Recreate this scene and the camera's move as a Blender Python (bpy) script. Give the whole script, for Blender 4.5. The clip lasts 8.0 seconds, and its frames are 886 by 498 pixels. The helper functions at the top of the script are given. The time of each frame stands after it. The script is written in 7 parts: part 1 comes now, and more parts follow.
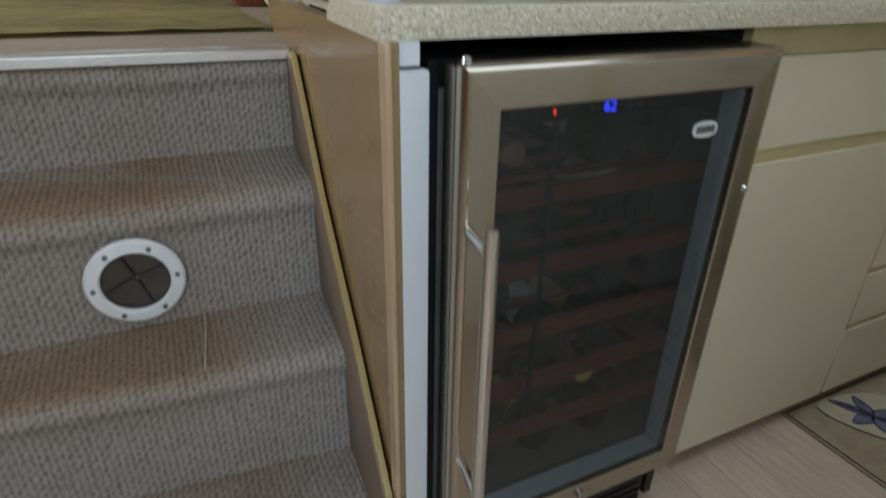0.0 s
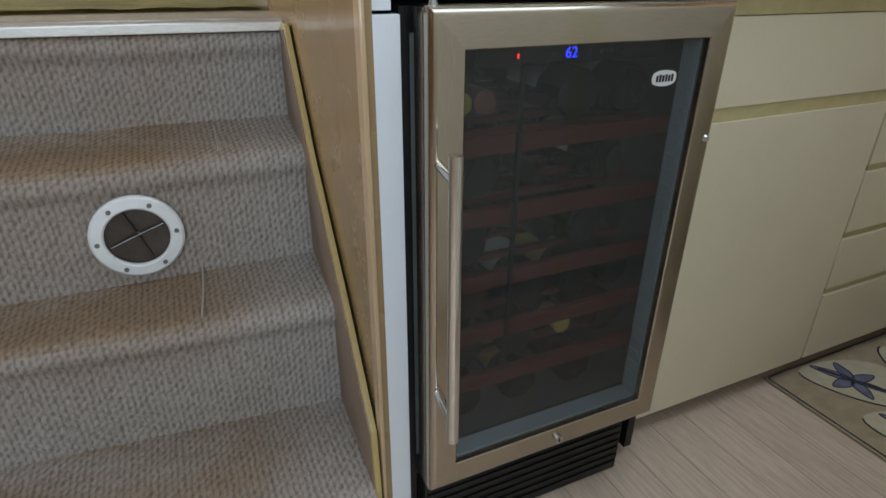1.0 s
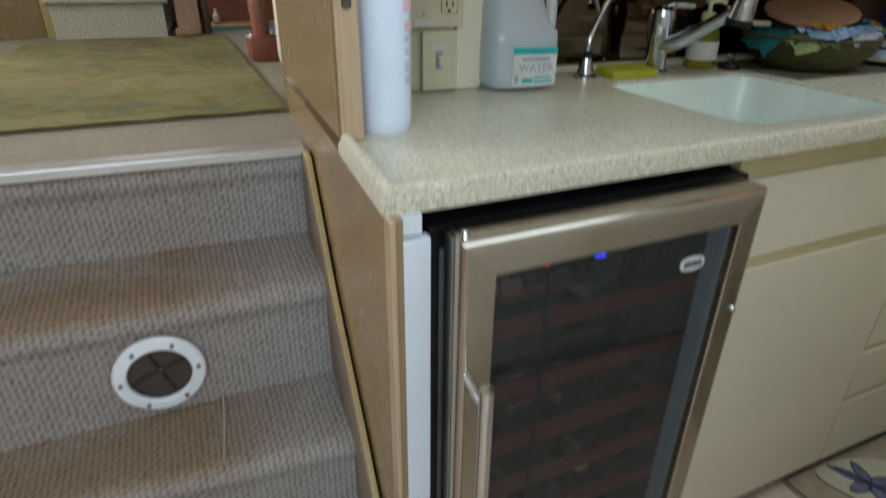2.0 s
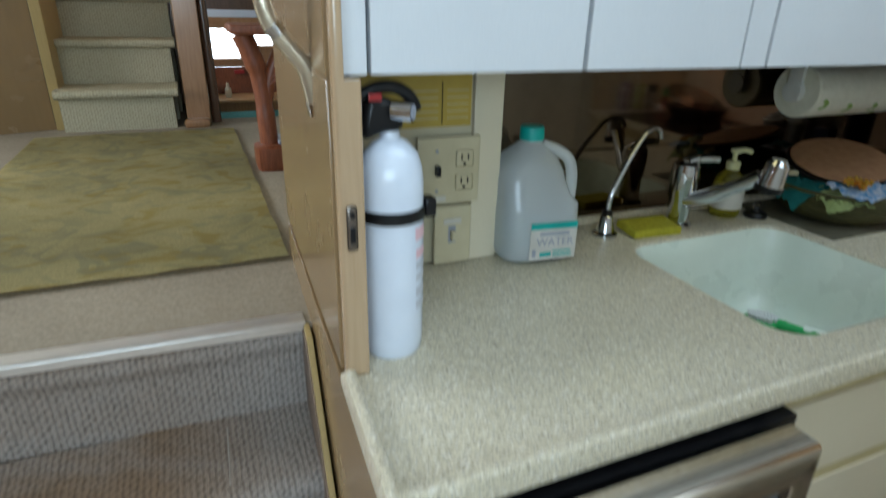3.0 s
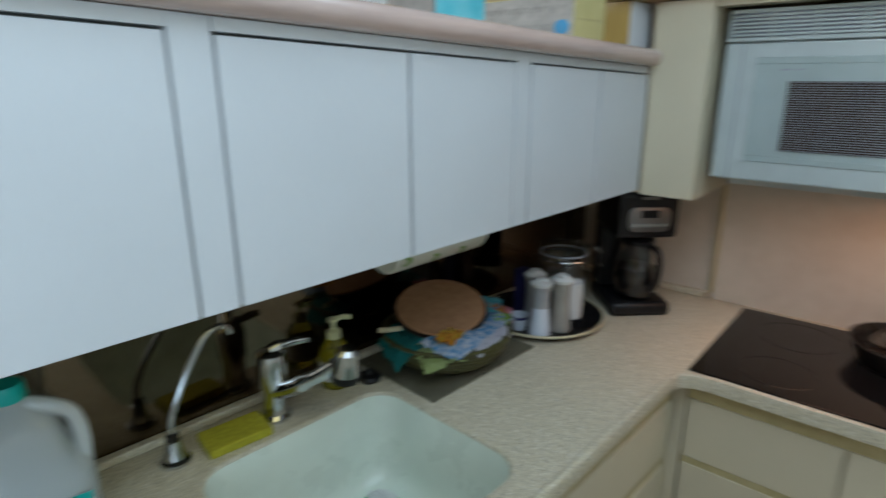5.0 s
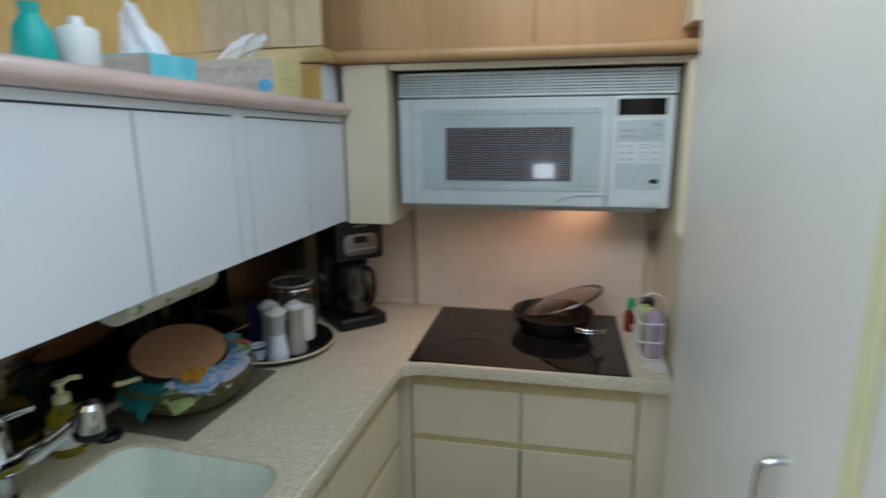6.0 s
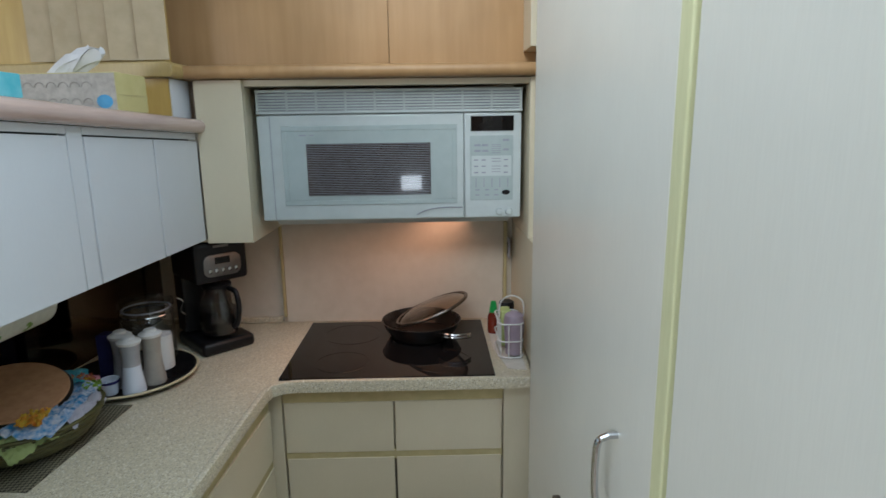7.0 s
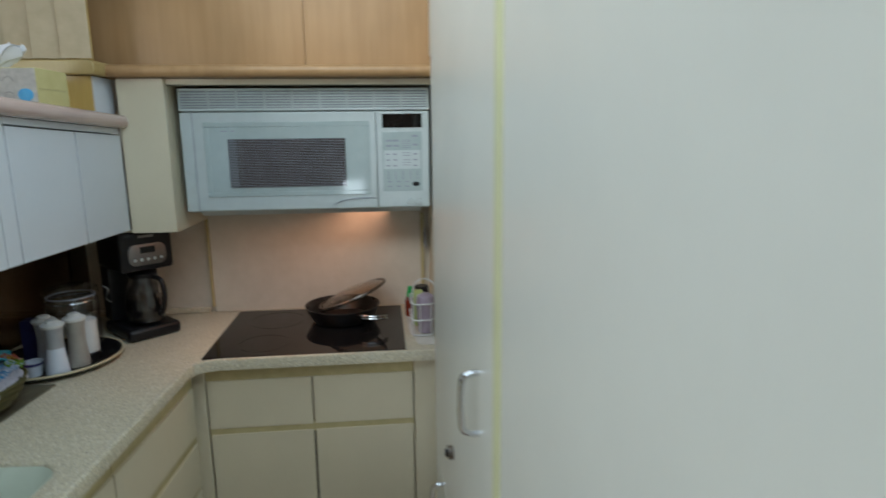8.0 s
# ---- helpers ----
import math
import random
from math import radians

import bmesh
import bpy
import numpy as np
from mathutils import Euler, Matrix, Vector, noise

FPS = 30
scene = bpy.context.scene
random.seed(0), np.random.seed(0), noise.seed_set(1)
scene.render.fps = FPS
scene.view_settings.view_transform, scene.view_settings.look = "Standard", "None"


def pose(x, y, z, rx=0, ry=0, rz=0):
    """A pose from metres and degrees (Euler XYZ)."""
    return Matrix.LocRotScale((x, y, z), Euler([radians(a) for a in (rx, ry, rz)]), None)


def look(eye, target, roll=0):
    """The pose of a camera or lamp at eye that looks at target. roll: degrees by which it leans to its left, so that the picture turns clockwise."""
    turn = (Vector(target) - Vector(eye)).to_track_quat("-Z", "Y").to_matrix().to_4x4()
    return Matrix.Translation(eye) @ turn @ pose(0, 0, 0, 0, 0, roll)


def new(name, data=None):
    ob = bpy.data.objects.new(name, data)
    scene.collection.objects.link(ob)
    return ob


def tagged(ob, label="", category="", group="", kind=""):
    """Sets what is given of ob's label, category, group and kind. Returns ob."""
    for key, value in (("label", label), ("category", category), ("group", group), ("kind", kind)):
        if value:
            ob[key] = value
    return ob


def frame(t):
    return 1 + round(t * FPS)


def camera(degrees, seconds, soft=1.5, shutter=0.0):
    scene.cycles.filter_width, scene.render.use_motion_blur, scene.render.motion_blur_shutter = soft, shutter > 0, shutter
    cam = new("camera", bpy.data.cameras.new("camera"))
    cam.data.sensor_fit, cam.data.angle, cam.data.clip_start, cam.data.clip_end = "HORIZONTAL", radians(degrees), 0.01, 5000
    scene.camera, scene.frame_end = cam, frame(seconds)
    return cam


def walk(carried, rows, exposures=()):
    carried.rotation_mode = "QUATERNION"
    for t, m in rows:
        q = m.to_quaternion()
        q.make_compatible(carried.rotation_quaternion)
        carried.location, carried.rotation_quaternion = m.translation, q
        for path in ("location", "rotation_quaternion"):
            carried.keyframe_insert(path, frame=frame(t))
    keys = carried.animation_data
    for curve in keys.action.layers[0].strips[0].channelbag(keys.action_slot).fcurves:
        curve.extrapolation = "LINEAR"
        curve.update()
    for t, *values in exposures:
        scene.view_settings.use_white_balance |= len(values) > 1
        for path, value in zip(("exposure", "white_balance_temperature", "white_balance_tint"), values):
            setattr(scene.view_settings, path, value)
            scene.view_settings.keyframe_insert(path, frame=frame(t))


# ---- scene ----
cam = camera(75.3, 8.0, shutter=0.65)
PATH = [
    (0, (0.19, 0.16, 0.955), (0.964, 1.774, 0.062), 1.1),
    (0.5, (0.189, 0.079, 0.895), (0.949, 1.708, 0.017), 0.7),
    (1, (0.192, 0.067, 0.904), (0.946, 1.697, 0.025), 0.5),
    (1.5, (0.204, 0.115, 1.008), (0.939, 1.742, 0.107), 0.6),
    (1.7, (0.202, 0.137, 1.061), (0.935, 1.761, 0.151), 0.7),
    (2.8, (0.266, 0.32, 1.284), (0.998, 2.005, 0.493), 1.2),
    (3, (0.27, 0.347, 1.328), (1.004, 2.042, 0.559), 1.4),
    (3.5, (0.327, 0.422, 1.423), (1.051, 2.145, 0.712), 1.6),
    (4, (0.441, 0.449, 1.457), (1.262, 2.154, 0.808), 1.8),
    (4.5, (0.655, 0.382, 1.456), (1.711, 1.984, 0.892), -0.2),
    (5, (0.731, 0.323, 1.535), (2.111, 1.652, 0.963), -0.1),
    (5.2, (0.706, 0.323, 1.532), (2.239, 1.490, 0.990), 0.0),
    (6.3, (0.529, 0.224, 1.559), (2.457, 0.544, 1.133), -0.8),
    (6.5, (0.524, 0.221, 1.562), (2.467, 0.439, 1.141), -0.8),
    (7, (0.525, 0.219, 1.561), (2.482, 0.304, 1.154), -0.8),
    (7.5, (0.493, 0.201, 1.552), (2.453, 0.216, 1.159), -0.9),
    (8, (0.365, 0.097, 1.519), (2.327, 0.018, 1.143), -0.7),
]
EXPOSURES = [(0.0, -0.12, 6050, 10), (0.5, 0.09, 6050, 10), (1.0, 0.11, 6050, 10), (1.7, 0.19, 6000, 9), (3.0, 0.19, 5750, 4), (4.0, 0.14, 5600, 0), (5.2, 0.08, 5700, 4), (6.4, 0.12, 5800, 7), (7.0, 0.07, 5850, 6), (8.0, 0.0, 5800, 2)]
walk(cam, [(t, look(eye, target, roll)) for t, eye, target, roll in PATH], EXPOSURES)

# ---- world, sun, large lights ----
world = bpy.data.worlds.new("world")
scene.world = world
world.use_nodes = True
wn = world.node_tree
sky = wn.nodes.new("ShaderNodeTexSky")
sky.sky_type = "NISHITA"
sky.sun_disc = False
sky.sun_elevation = radians(29)
sky.sun_rotation = radians(282)
wn.nodes["Background"].inputs["Strength"].default_value = 0.12
wn.links.new(sky.outputs["Color"], wn.nodes["Background"].inputs["Color"])


def lamp(name, kind, m, energy, color, size=(1, 1)):
    data = bpy.data.lights.new(name, kind)
    data.energy, data.color = energy, color
    if kind == "AREA":
        data.shape, data.size, data.size_y = "RECTANGLE", size[0], size[1]
    ob = new(name, data)
    ob.matrix_world = m
    return ob


sun = lamp("sun", "SUN", look((-7, 1.5, 4), (0, 0, 0)), 0.9, (1.0, 0.96, 0.90))
sun.data.angle = radians(14)
# daylight in the aft windows, the side port and the saloon windows
lamp("window_light_aft", "AREA", look((-0.55, -1.56, 1.60), (-0.35, 1.0, 1.05)), 32, (0.80, 0.92, 1.0), (2.1, 0.75))
lamp("window_light_saloon", "AREA", look((-2.33, 2.9, 1.85), (0.3, 2.6, 0.9)), 80, (0.97, 0.98, 1.0), (2.2, 0.6))
lamp("skylight_light", "AREA", look((1.03, -0.1, 2.34), (1.031, -0.1, 0)), 23.5, (0.88, 0.96, 1.0), (1.80, 1.65))
hood = lamp("hood_lamp", "AREA", look((2.23, 0.46, 1.280), (2.27, 0.52, 0.90)), 0.95, (1.0, 0.48, 0.28), (0.68, 0.16))
hood.data.spread = radians(155)


# ---- materials ----
def ramp_mix(nt, fac, c1, c2, lo=0.35, hi=0.65):
    r = nt.nodes.new("ShaderNodeValToRGB")
    r.color_ramp.elements[0].position, r.color_ramp.elements[1].position = lo, hi
    r.color_ramp.elements[0].color, r.color_ramp.elements[1].color = (*c1, 1), (*c2, 1)
    nt.links.new(fac, r.inputs["Fac"])
    return r.outputs["Color"]


def mapped(nt, stretch=(1, 1, 1), rot=(0, 0, 0)):
    tc = nt.nodes.new("ShaderNodeTexCoord")
    mp = nt.nodes.new("ShaderNodeMapping")
    mp.inputs["Scale"].default_value = stretch
    mp.inputs["Rotation"].default_value = rot
    nt.links.new(tc.outputs["Object"], mp.inputs["Vector"])
    return mp.outputs["Vector"]


def noise_fac(nt, vec, scale, detail=5, rough=0.55, distortion=0.0):
    n = nt.nodes.new("ShaderNodeTexNoise")
    n.inputs["Scale"].default_value, n.inputs["Detail"].default_value = scale, detail
    n.inputs["Roughness"].default_value, n.inputs["Distortion"].default_value = rough, distortion
    nt.links.new(vec, n.inputs["Vector"])
    return n.outputs["Fac"]


def mixed(nt, fac, a, b, blend="MIX"):
    m = nt.nodes.new("ShaderNodeMix")
    m.data_type, m.blend_type = "RGBA", blend
    for value, socket in ((fac, m.inputs[0]), (a, m.inputs[6]), (b, m.inputs[7])):
        if isinstance(value, (int, float)):
            socket.default_value = value
        elif isinstance(value, tuple):
            socket.default_value = (*value, 1)
        else:
            nt.links.new(value, socket)
    return m.outputs[2]


def bumped(nt, bsdf, height, strength, distance=0.002):
    b = nt.nodes.new("ShaderNodeBump")
    b.inputs["Strength"].default_value, b.inputs["Distance"].default_value = strength, distance
    nt.links.new(height, b.inputs["Height"])
    nt.links.new(b.outputs["Normal"], bsdf.inputs["Normal"])


def base_mat(name, rough=0.5, metal=0.0, spec=0.5):
    m = bpy.data.materials.new(name)
    m.use_nodes = True
    b = m.node_tree.nodes["Principled BSDF"]
    b.inputs["Roughness"].default_value, b.inputs["Metallic"].default_value = rough, metal
    b.inputs["Specular IOR Level"].default_value = spec
    return m, m.node_tree, b


def mat(name, c1, c2=None, rough=0.5, metal=0.0, scale=25, bump=0.08, bscale=180, stretch=(1, 1, 1), spec=0.5, coat=0.0, wear=0.08, each=0.0):
    """A surface with grain between c1 and c2, broad uneven tone, uneven gloss and fine relief."""
    m, nt, b = base_mat(name, rough, metal, spec)
    c2 = c2 or tuple(c * 0.88 for c in c1)
    vec = mapped(nt, stretch)
    col = ramp_mix(nt, noise_fac(nt, vec, scale), c1, c2)
    broad = ramp_mix(nt, noise_fac(nt, mapped(nt), 3.1, 3), (1 - wear,) * 3, (1, 1, 1))
    col = mixed(nt, 1.0, col, broad, "MULTIPLY")
    if each:
        info = nt.nodes.new("ShaderNodeObjectInfo")
        col = mixed(nt, 1.0, col, ramp_mix(nt, info.outputs["Random"], (1 - each,) * 3, (1, 1, 1), 0, 1), "MULTIPLY")
    nt.links.new(col, b.inputs["Base Color"])
    mr = nt.nodes.new("ShaderNodeMapRange")
    mr.inputs["To Min"].default_value, mr.inputs["To Max"].default_value = max(0.015, rough - min(0.07, rough * 0.4)), min(1, rough + min(0.07, rough * 0.4))
    nt.links.new(noise_fac(nt, mapped(nt), 9, 4), mr.inputs["Value"])
    nt.links.new(mr.outputs["Result"], b.inputs["Roughness"])
    if coat:
        b.inputs["Coat Weight"].default_value, b.inputs["Coat Roughness"].default_value = coat, 0.12
    if bump:
        bumped(nt, b, noise_fac(nt, vec, bscale, 3), bump, 0.001)
    return m


def glow(name, color, strength):
    m, nt, b = base_mat(name, 0.4)
    b.inputs["Base Color"].default_value = (0.02, 0.02, 0.02, 1)
    b.inputs["Emission Color"].default_value, b.inputs["Emission Strength"].default_value = (*color, 1), strength
    return m


def glass(name, color, rough=0.02, weight=1.0, ior=1.45):
    m, nt, b = base_mat(name, rough)
    b.inputs["Base Color"].default_value = (*color, 1)
    b.inputs["Transmission Weight"].default_value, b.inputs["IOR"].default_value = weight, ior
    return m


def thin_glass(name, tint, gloss=1.0, rough=0.02, haze=0.0, milk=(0.8, 0.8, 0.8)):
    """Thin clear or tinted sheet: see-through, with a Fresnel sheen and a share of haze, for milky plastic or a painted
    veil of room light.
    """
    m, nt, b = base_mat(name, rough)
    nt.nodes.remove(b)
    out = nt.nodes["Material Output"]
    tr, gl, mx, fr = (nt.nodes.new(k) for k in ("ShaderNodeBsdfTransparent", "ShaderNodeBsdfGlossy", "ShaderNodeMixShader", "ShaderNodeLayerWeight"))
    tr.inputs["Color"].default_value, gl.inputs["Color"].default_value = (*tint, 1), (gloss, gloss, gloss, 1)
    gl.inputs["Roughness"].default_value, fr.inputs["Blend"].default_value = rough, 0.5
    power, sheen = (nt.nodes.new("ShaderNodeMath") for _ in range(2))
    power.operation, sheen.operation = "POWER", "MULTIPLY_ADD"
    power.inputs[1].default_value, sheen.inputs[1].default_value, sheen.inputs[2].default_value = 5.0, 0.9, 0.04
    nt.links.new(fr.outputs["Facing"], power.inputs[0])
    nt.links.new(power.outputs[0], sheen.inputs[0])
    nt.links.new(sheen.outputs[0], mx.inputs[0])
    body = tr.outputs[0]
    if haze:
        df, tl, half, hz = (nt.nodes.new(k) for k in ("ShaderNodeBsdfDiffuse", "ShaderNodeBsdfTranslucent", "ShaderNodeMixShader", "ShaderNodeMixShader"))
        df.inputs["Color"].default_value = tl.inputs["Color"].default_value = (*milk, 1)
        half.inputs[0].default_value, hz.inputs[0].default_value = 0.2, haze
        nt.links.new(df.outputs[0], half.inputs[1])
        nt.links.new(tl.outputs[0], half.inputs[2])
        nt.links.new(body, hz.inputs[1])
        nt.links.new(half.outputs[0], hz.inputs[2])
        body = hz.outputs[0]
    nt.links.new(body, mx.inputs[1])
    nt.links.new(gl.outputs[0], mx.inputs[2])
    nt.links.new(mx.outputs[0], out.inputs["Surface"])
    return m


def carpet(name, c1, c2, stain, rib=0.010, amount=0.6, clean_x=None):
    """Ribbed loop-pile carpet: cords set apart along x, loops along each cord, and broad brown foot soiling."""
    m, nt, b = base_mat(name, 0.95, 0, 0.12)
    vec = mapped(nt)
    w = nt.nodes.new("ShaderNodeTexWave")
    w.wave_type, w.bands_direction, w.wave_profile = "BANDS", "X", "SIN"
    w.inputs["Scale"].default_value, w.inputs["Distortion"].default_value = 0.314 / rib, 2.0
    w.inputs["Detail"].default_value, w.inputs["Detail Scale"].default_value = 2, 2.4
    nt.links.new(vec, w.inputs["Vector"])
    cord = ramp_mix(nt, w.outputs["Fac"], (0, 0, 0), (1, 1, 1), 0.0, 0.7)
    loop = noise_fac(nt, mapped(nt, (1.0, 0.75, 0.75), (0.5, 0.0, 0.0)), 1.45 / rib, 3, 0.6)
    twill = nt.nodes.new("ShaderNodeTexWave")
    twill.wave_type, twill.bands_direction, twill.wave_profile = "BANDS", "Z", "SIN"
    twill.inputs["Scale"].default_value, twill.inputs["Distortion"].default_value = 0.314 / rib, 2.4
    twill.inputs["Detail"].default_value, twill.inputs["Detail Scale"].default_value = 2, 2.0
    slant = nt.nodes.new("ShaderNodeMapping")
    slant.inputs["Rotation"].default_value = (0.75, 0.6, 0.0)
    nt.links.new(vec, slant.inputs["Vector"])
    nt.links.new(slant.outputs["Vector"], twill.inputs["Vector"])
    cord = mixed(nt, 0.45, cord, twill.outputs["Fac"])
    tuft = noise_fac(nt, vec, 460, 2)
    h = mixed(nt, 0.42, cord, ramp_mix(nt, loop, (0, 0, 0), (1, 1, 1), 0.34, 0.64))
    col = ramp_mix(nt, h, c2, c1, 0.10, 0.75)
    col = mixed(nt, 0.22, col, ramp_mix(nt, tuft, (0.4,) * 3, (1.0,) * 3, 0.3, 0.6), "MULTIPLY")
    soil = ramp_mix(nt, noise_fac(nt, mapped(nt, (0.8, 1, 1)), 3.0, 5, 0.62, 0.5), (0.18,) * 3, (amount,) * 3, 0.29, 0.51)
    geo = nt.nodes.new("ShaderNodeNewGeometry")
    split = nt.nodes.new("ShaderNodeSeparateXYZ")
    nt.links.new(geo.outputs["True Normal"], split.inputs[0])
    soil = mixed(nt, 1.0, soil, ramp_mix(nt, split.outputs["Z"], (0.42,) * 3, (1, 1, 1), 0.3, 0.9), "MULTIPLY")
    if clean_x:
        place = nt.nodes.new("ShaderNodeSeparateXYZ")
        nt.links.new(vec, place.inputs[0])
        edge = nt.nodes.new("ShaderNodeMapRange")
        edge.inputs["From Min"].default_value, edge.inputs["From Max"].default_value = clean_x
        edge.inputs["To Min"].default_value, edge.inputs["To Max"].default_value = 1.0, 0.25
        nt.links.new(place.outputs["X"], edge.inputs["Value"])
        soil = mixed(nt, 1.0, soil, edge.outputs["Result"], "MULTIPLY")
    col = mixed(nt, soil, col, mixed(nt, 1.0, col, stain, "MULTIPLY"))
    nt.links.new(col, b.inputs["Base Color"])
    bumped(nt, b, mixed(nt, 0.2, h, tuft), 0.8, 0.005)
    return m


def speckled(name):
    """Cast solid-surface worktop, cream with brown and grey flecks."""
    m, nt, b = base_mat(name, 0.32)
    vec = mapped(nt)
    col = ramp_mix(nt, noise_fac(nt, vec, 120, 4, 0.7), (0.63, 0.57, 0.415), (0.48, 0.43, 0.305), 0.35, 0.7)
    for scale, c, lo, hi in ((270, (0.17, 0.13, 0.09), 0.59, 0.63), (210, (0.80, 0.77, 0.69), 0.57, 0.62), (330, (0.25, 0.245, 0.23), 0.60, 0.64)):
        f = ramp_mix(nt, noise_fac(nt, mapped(nt, (1, 1, 1), (scale, 0.3, 0.7)), scale, 2), (0, 0, 0), (0.62,) * 3, lo, hi)
        col = mixed(nt, f, col, c)
    nt.links.new(col, b.inputs["Base Color"])
    bumped(nt, b, noise_fac(nt, vec, 60, 3), 0.05, 0.001)
    return m


def mesh_mat_surface(name, c1, c2, pitch):
    """Open rubber mesh: small dark holes set on the slant."""
    m, nt, b = base_mat(name, 0.8, 0, 0.3)
    ck = nt.nodes.new("ShaderNodeTexChecker")
    ck.inputs["Color1"].default_value, ck.inputs["Color2"].default_value = (*c1, 1), (*c2, 1)
    ck.inputs["Scale"].default_value = 1 / pitch
    nt.links.new(mapped(nt, (1, 1, 1), (0.02, 0.03, 0.6)), ck.inputs["Vector"])
    col = mixed(nt, 1.0, ck.outputs["Color"], ramp_mix(nt, noise_fac(nt, mapped(nt), 14, 3), (0.7,) * 3, (1, 1, 1)), "MULTIPLY")
    nt.links.new(col, b.inputs["Base Color"])
    bumped(nt, b, ck.outputs["Fac"], 0.6, 0.002)
    return m


def rug_mat(name, ground, dark, blue, scale=6.5):
    """Worn woven rug with faded scrolling leaves."""
    m, nt, b = base_mat(name, 0.95, 0, 0.1)
    vec = mapped(nt)
    col = ramp_mix(nt, noise_fac(nt, vec, 220, 2), ground, tuple(c * 0.72 for c in ground), 0.3, 0.7)
    leaf = noise_fac(nt, mapped(nt, (1, 1.5, 1)), scale * 2.3, 3, 0.55, 1.4)
    col = mixed(nt, ramp_mix(nt, leaf, (0, 0, 0), (0.85,) * 3, 0.53, 0.63), col, dark)
    for turn, lo, share in ((0.8, 0.47, 0.6), (2.1, 0.53, 0.45)):
        scroll = noise_fac(nt, mapped(nt, (1.2, 1.3, 1), (0, 0, turn)), scale, 2, 0.45, 1.3)
        band = nt.nodes.new("ShaderNodeMath")
        band.operation = "COMPARE"
        band.inputs[1].default_value, band.inputs[2].default_value = lo, 0.026
        nt.links.new(scroll, band.inputs[0])
        gap = ramp_mix(nt, noise_fac(nt, mapped(nt, (1, 1, 1), (0, 0, turn + 1)), scale * 1.7, 2), (0, 0, 0), (share,) * 3, 0.45, 0.56)
        col = mixed(nt, mixed(nt, 1.0, band.outputs[0], gap, "MULTIPLY"), col, blue)
    petal = noise_fac(nt, mapped(nt, (1, 1.2, 1), (0, 0, 0.4)), scale * 3.1, 2, 0.5, 0.8)
    col = mixed(nt, ramp_mix(nt, petal, (0, 0, 0), (0.6,) * 3, 0.62, 0.68), col, blue)
    col = mixed(nt, 1.0, col, ramp_mix(nt, noise_fac(nt, vec, 2.2, 3), (0.75,) * 3, (1.1,) * 3), "MULTIPLY")
    nt.links.new(col, b.inputs["Base Color"])
    bumped(nt, b, noise_fac(nt, vec, 320, 2), 0.6, 0.003)
    return m


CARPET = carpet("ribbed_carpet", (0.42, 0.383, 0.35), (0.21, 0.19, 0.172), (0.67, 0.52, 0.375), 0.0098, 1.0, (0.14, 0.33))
CARPET_FAR = carpet("stair_carpet", (0.48, 0.445, 0.32), (0.365, 0.335, 0.235), (0.85, 0.75, 0.58), 0.011, 0.3)
CARPET_PALE = mat("deck_carpet", (0.37, 0.318, 0.24), (0.275, 0.235, 0.172), 0.95, scale=140, bump=0.8, bscale=300, spec=0.1, wear=0.18)
CARPET_TEAL = carpet("teal_carpet", (0.10, 0.34, 0.32), (0.05, 0.22, 0.21), (0.8, 0.8, 0.8), 0.008, 0.2)
RUG = rug_mat("gold_rug", (0.60, 0.52, 0.25), (0.44, 0.34, 0.11), (0.35, 0.33, 0.19), 3.0)
COUNTER = speckled("speckled_counter")
LAMINATE = mat("white_laminate", (0.66, 0.685, 0.715), (0.635, 0.66, 0.69), 0.34, scale=120, stretch=(12, 12, 0.5), bump=0.05, wear=0.05)
CREAM = mat("cream_laminate", (0.70, 0.635, 0.475), (0.67, 0.605, 0.445), 0.36, scale=120, stretch=(12, 12, 0.5), bump=0.05, wear=0.06)
LOCKER = mat("locker_laminate", (0.74, 0.735, 0.665), (0.715, 0.71, 0.64), 0.33, scale=60, stretch=(10, 10, 0.35), bump=0.04, wear=0.06)
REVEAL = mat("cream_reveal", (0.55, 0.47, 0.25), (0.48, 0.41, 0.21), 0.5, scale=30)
# dark tone that stands for shade inside narrow gaps
GAPSHADE = mat("gap_shade", (0.085, 0.085, 0.075), (0.065, 0.065, 0.055), 0.6)
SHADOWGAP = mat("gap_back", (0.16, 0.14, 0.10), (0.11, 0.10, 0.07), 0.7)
TAN = mat("tan_panel", (0.265, 0.175, 0.083), (0.25, 0.165, 0.077), 0.26, scale=10, stretch=(5, 5, 0.5), bump=0.02, coat=0.2)
STILE = mat("yellow_wood", (0.47, 0.35, 0.14), (0.42, 0.31, 0.12), 0.4, scale=30, stretch=(8, 8, 0.6))
LIME = mat("lime_edging", (0.69, 0.69, 0.42), (0.64, 0.64, 0.37), 0.45, scale=30, stretch=(8, 8, 0.6))
PEACH = mat("maple_veneer", (0.46, 0.285, 0.135), (0.41, 0.245, 0.11), 0.36, scale=7, stretch=(5, 5, 0.4), bump=0.02, spec=0.35, wear=0.14)
GOLDWOOD = mat("golden_veneer", (0.57, 0.40, 0.125), (0.48, 0.325, 0.09), 0.35, scale=9, stretch=(5, 5, 0.5), bump=0.03)
WOOD = mat("cabin_teak", (0.33, 0.18, 0.085), (0.26, 0.135, 0.06), 0.3, scale=14, stretch=(9, 9, 0.6), bump=0.05, coat=0.3)
DARKWOOD = mat("dark_trim", (0.10, 0.05, 0.03), (0.07, 0.035, 0.02), 0.2, scale=14, stretch=(9, 9, 0.6), coat=0.5)
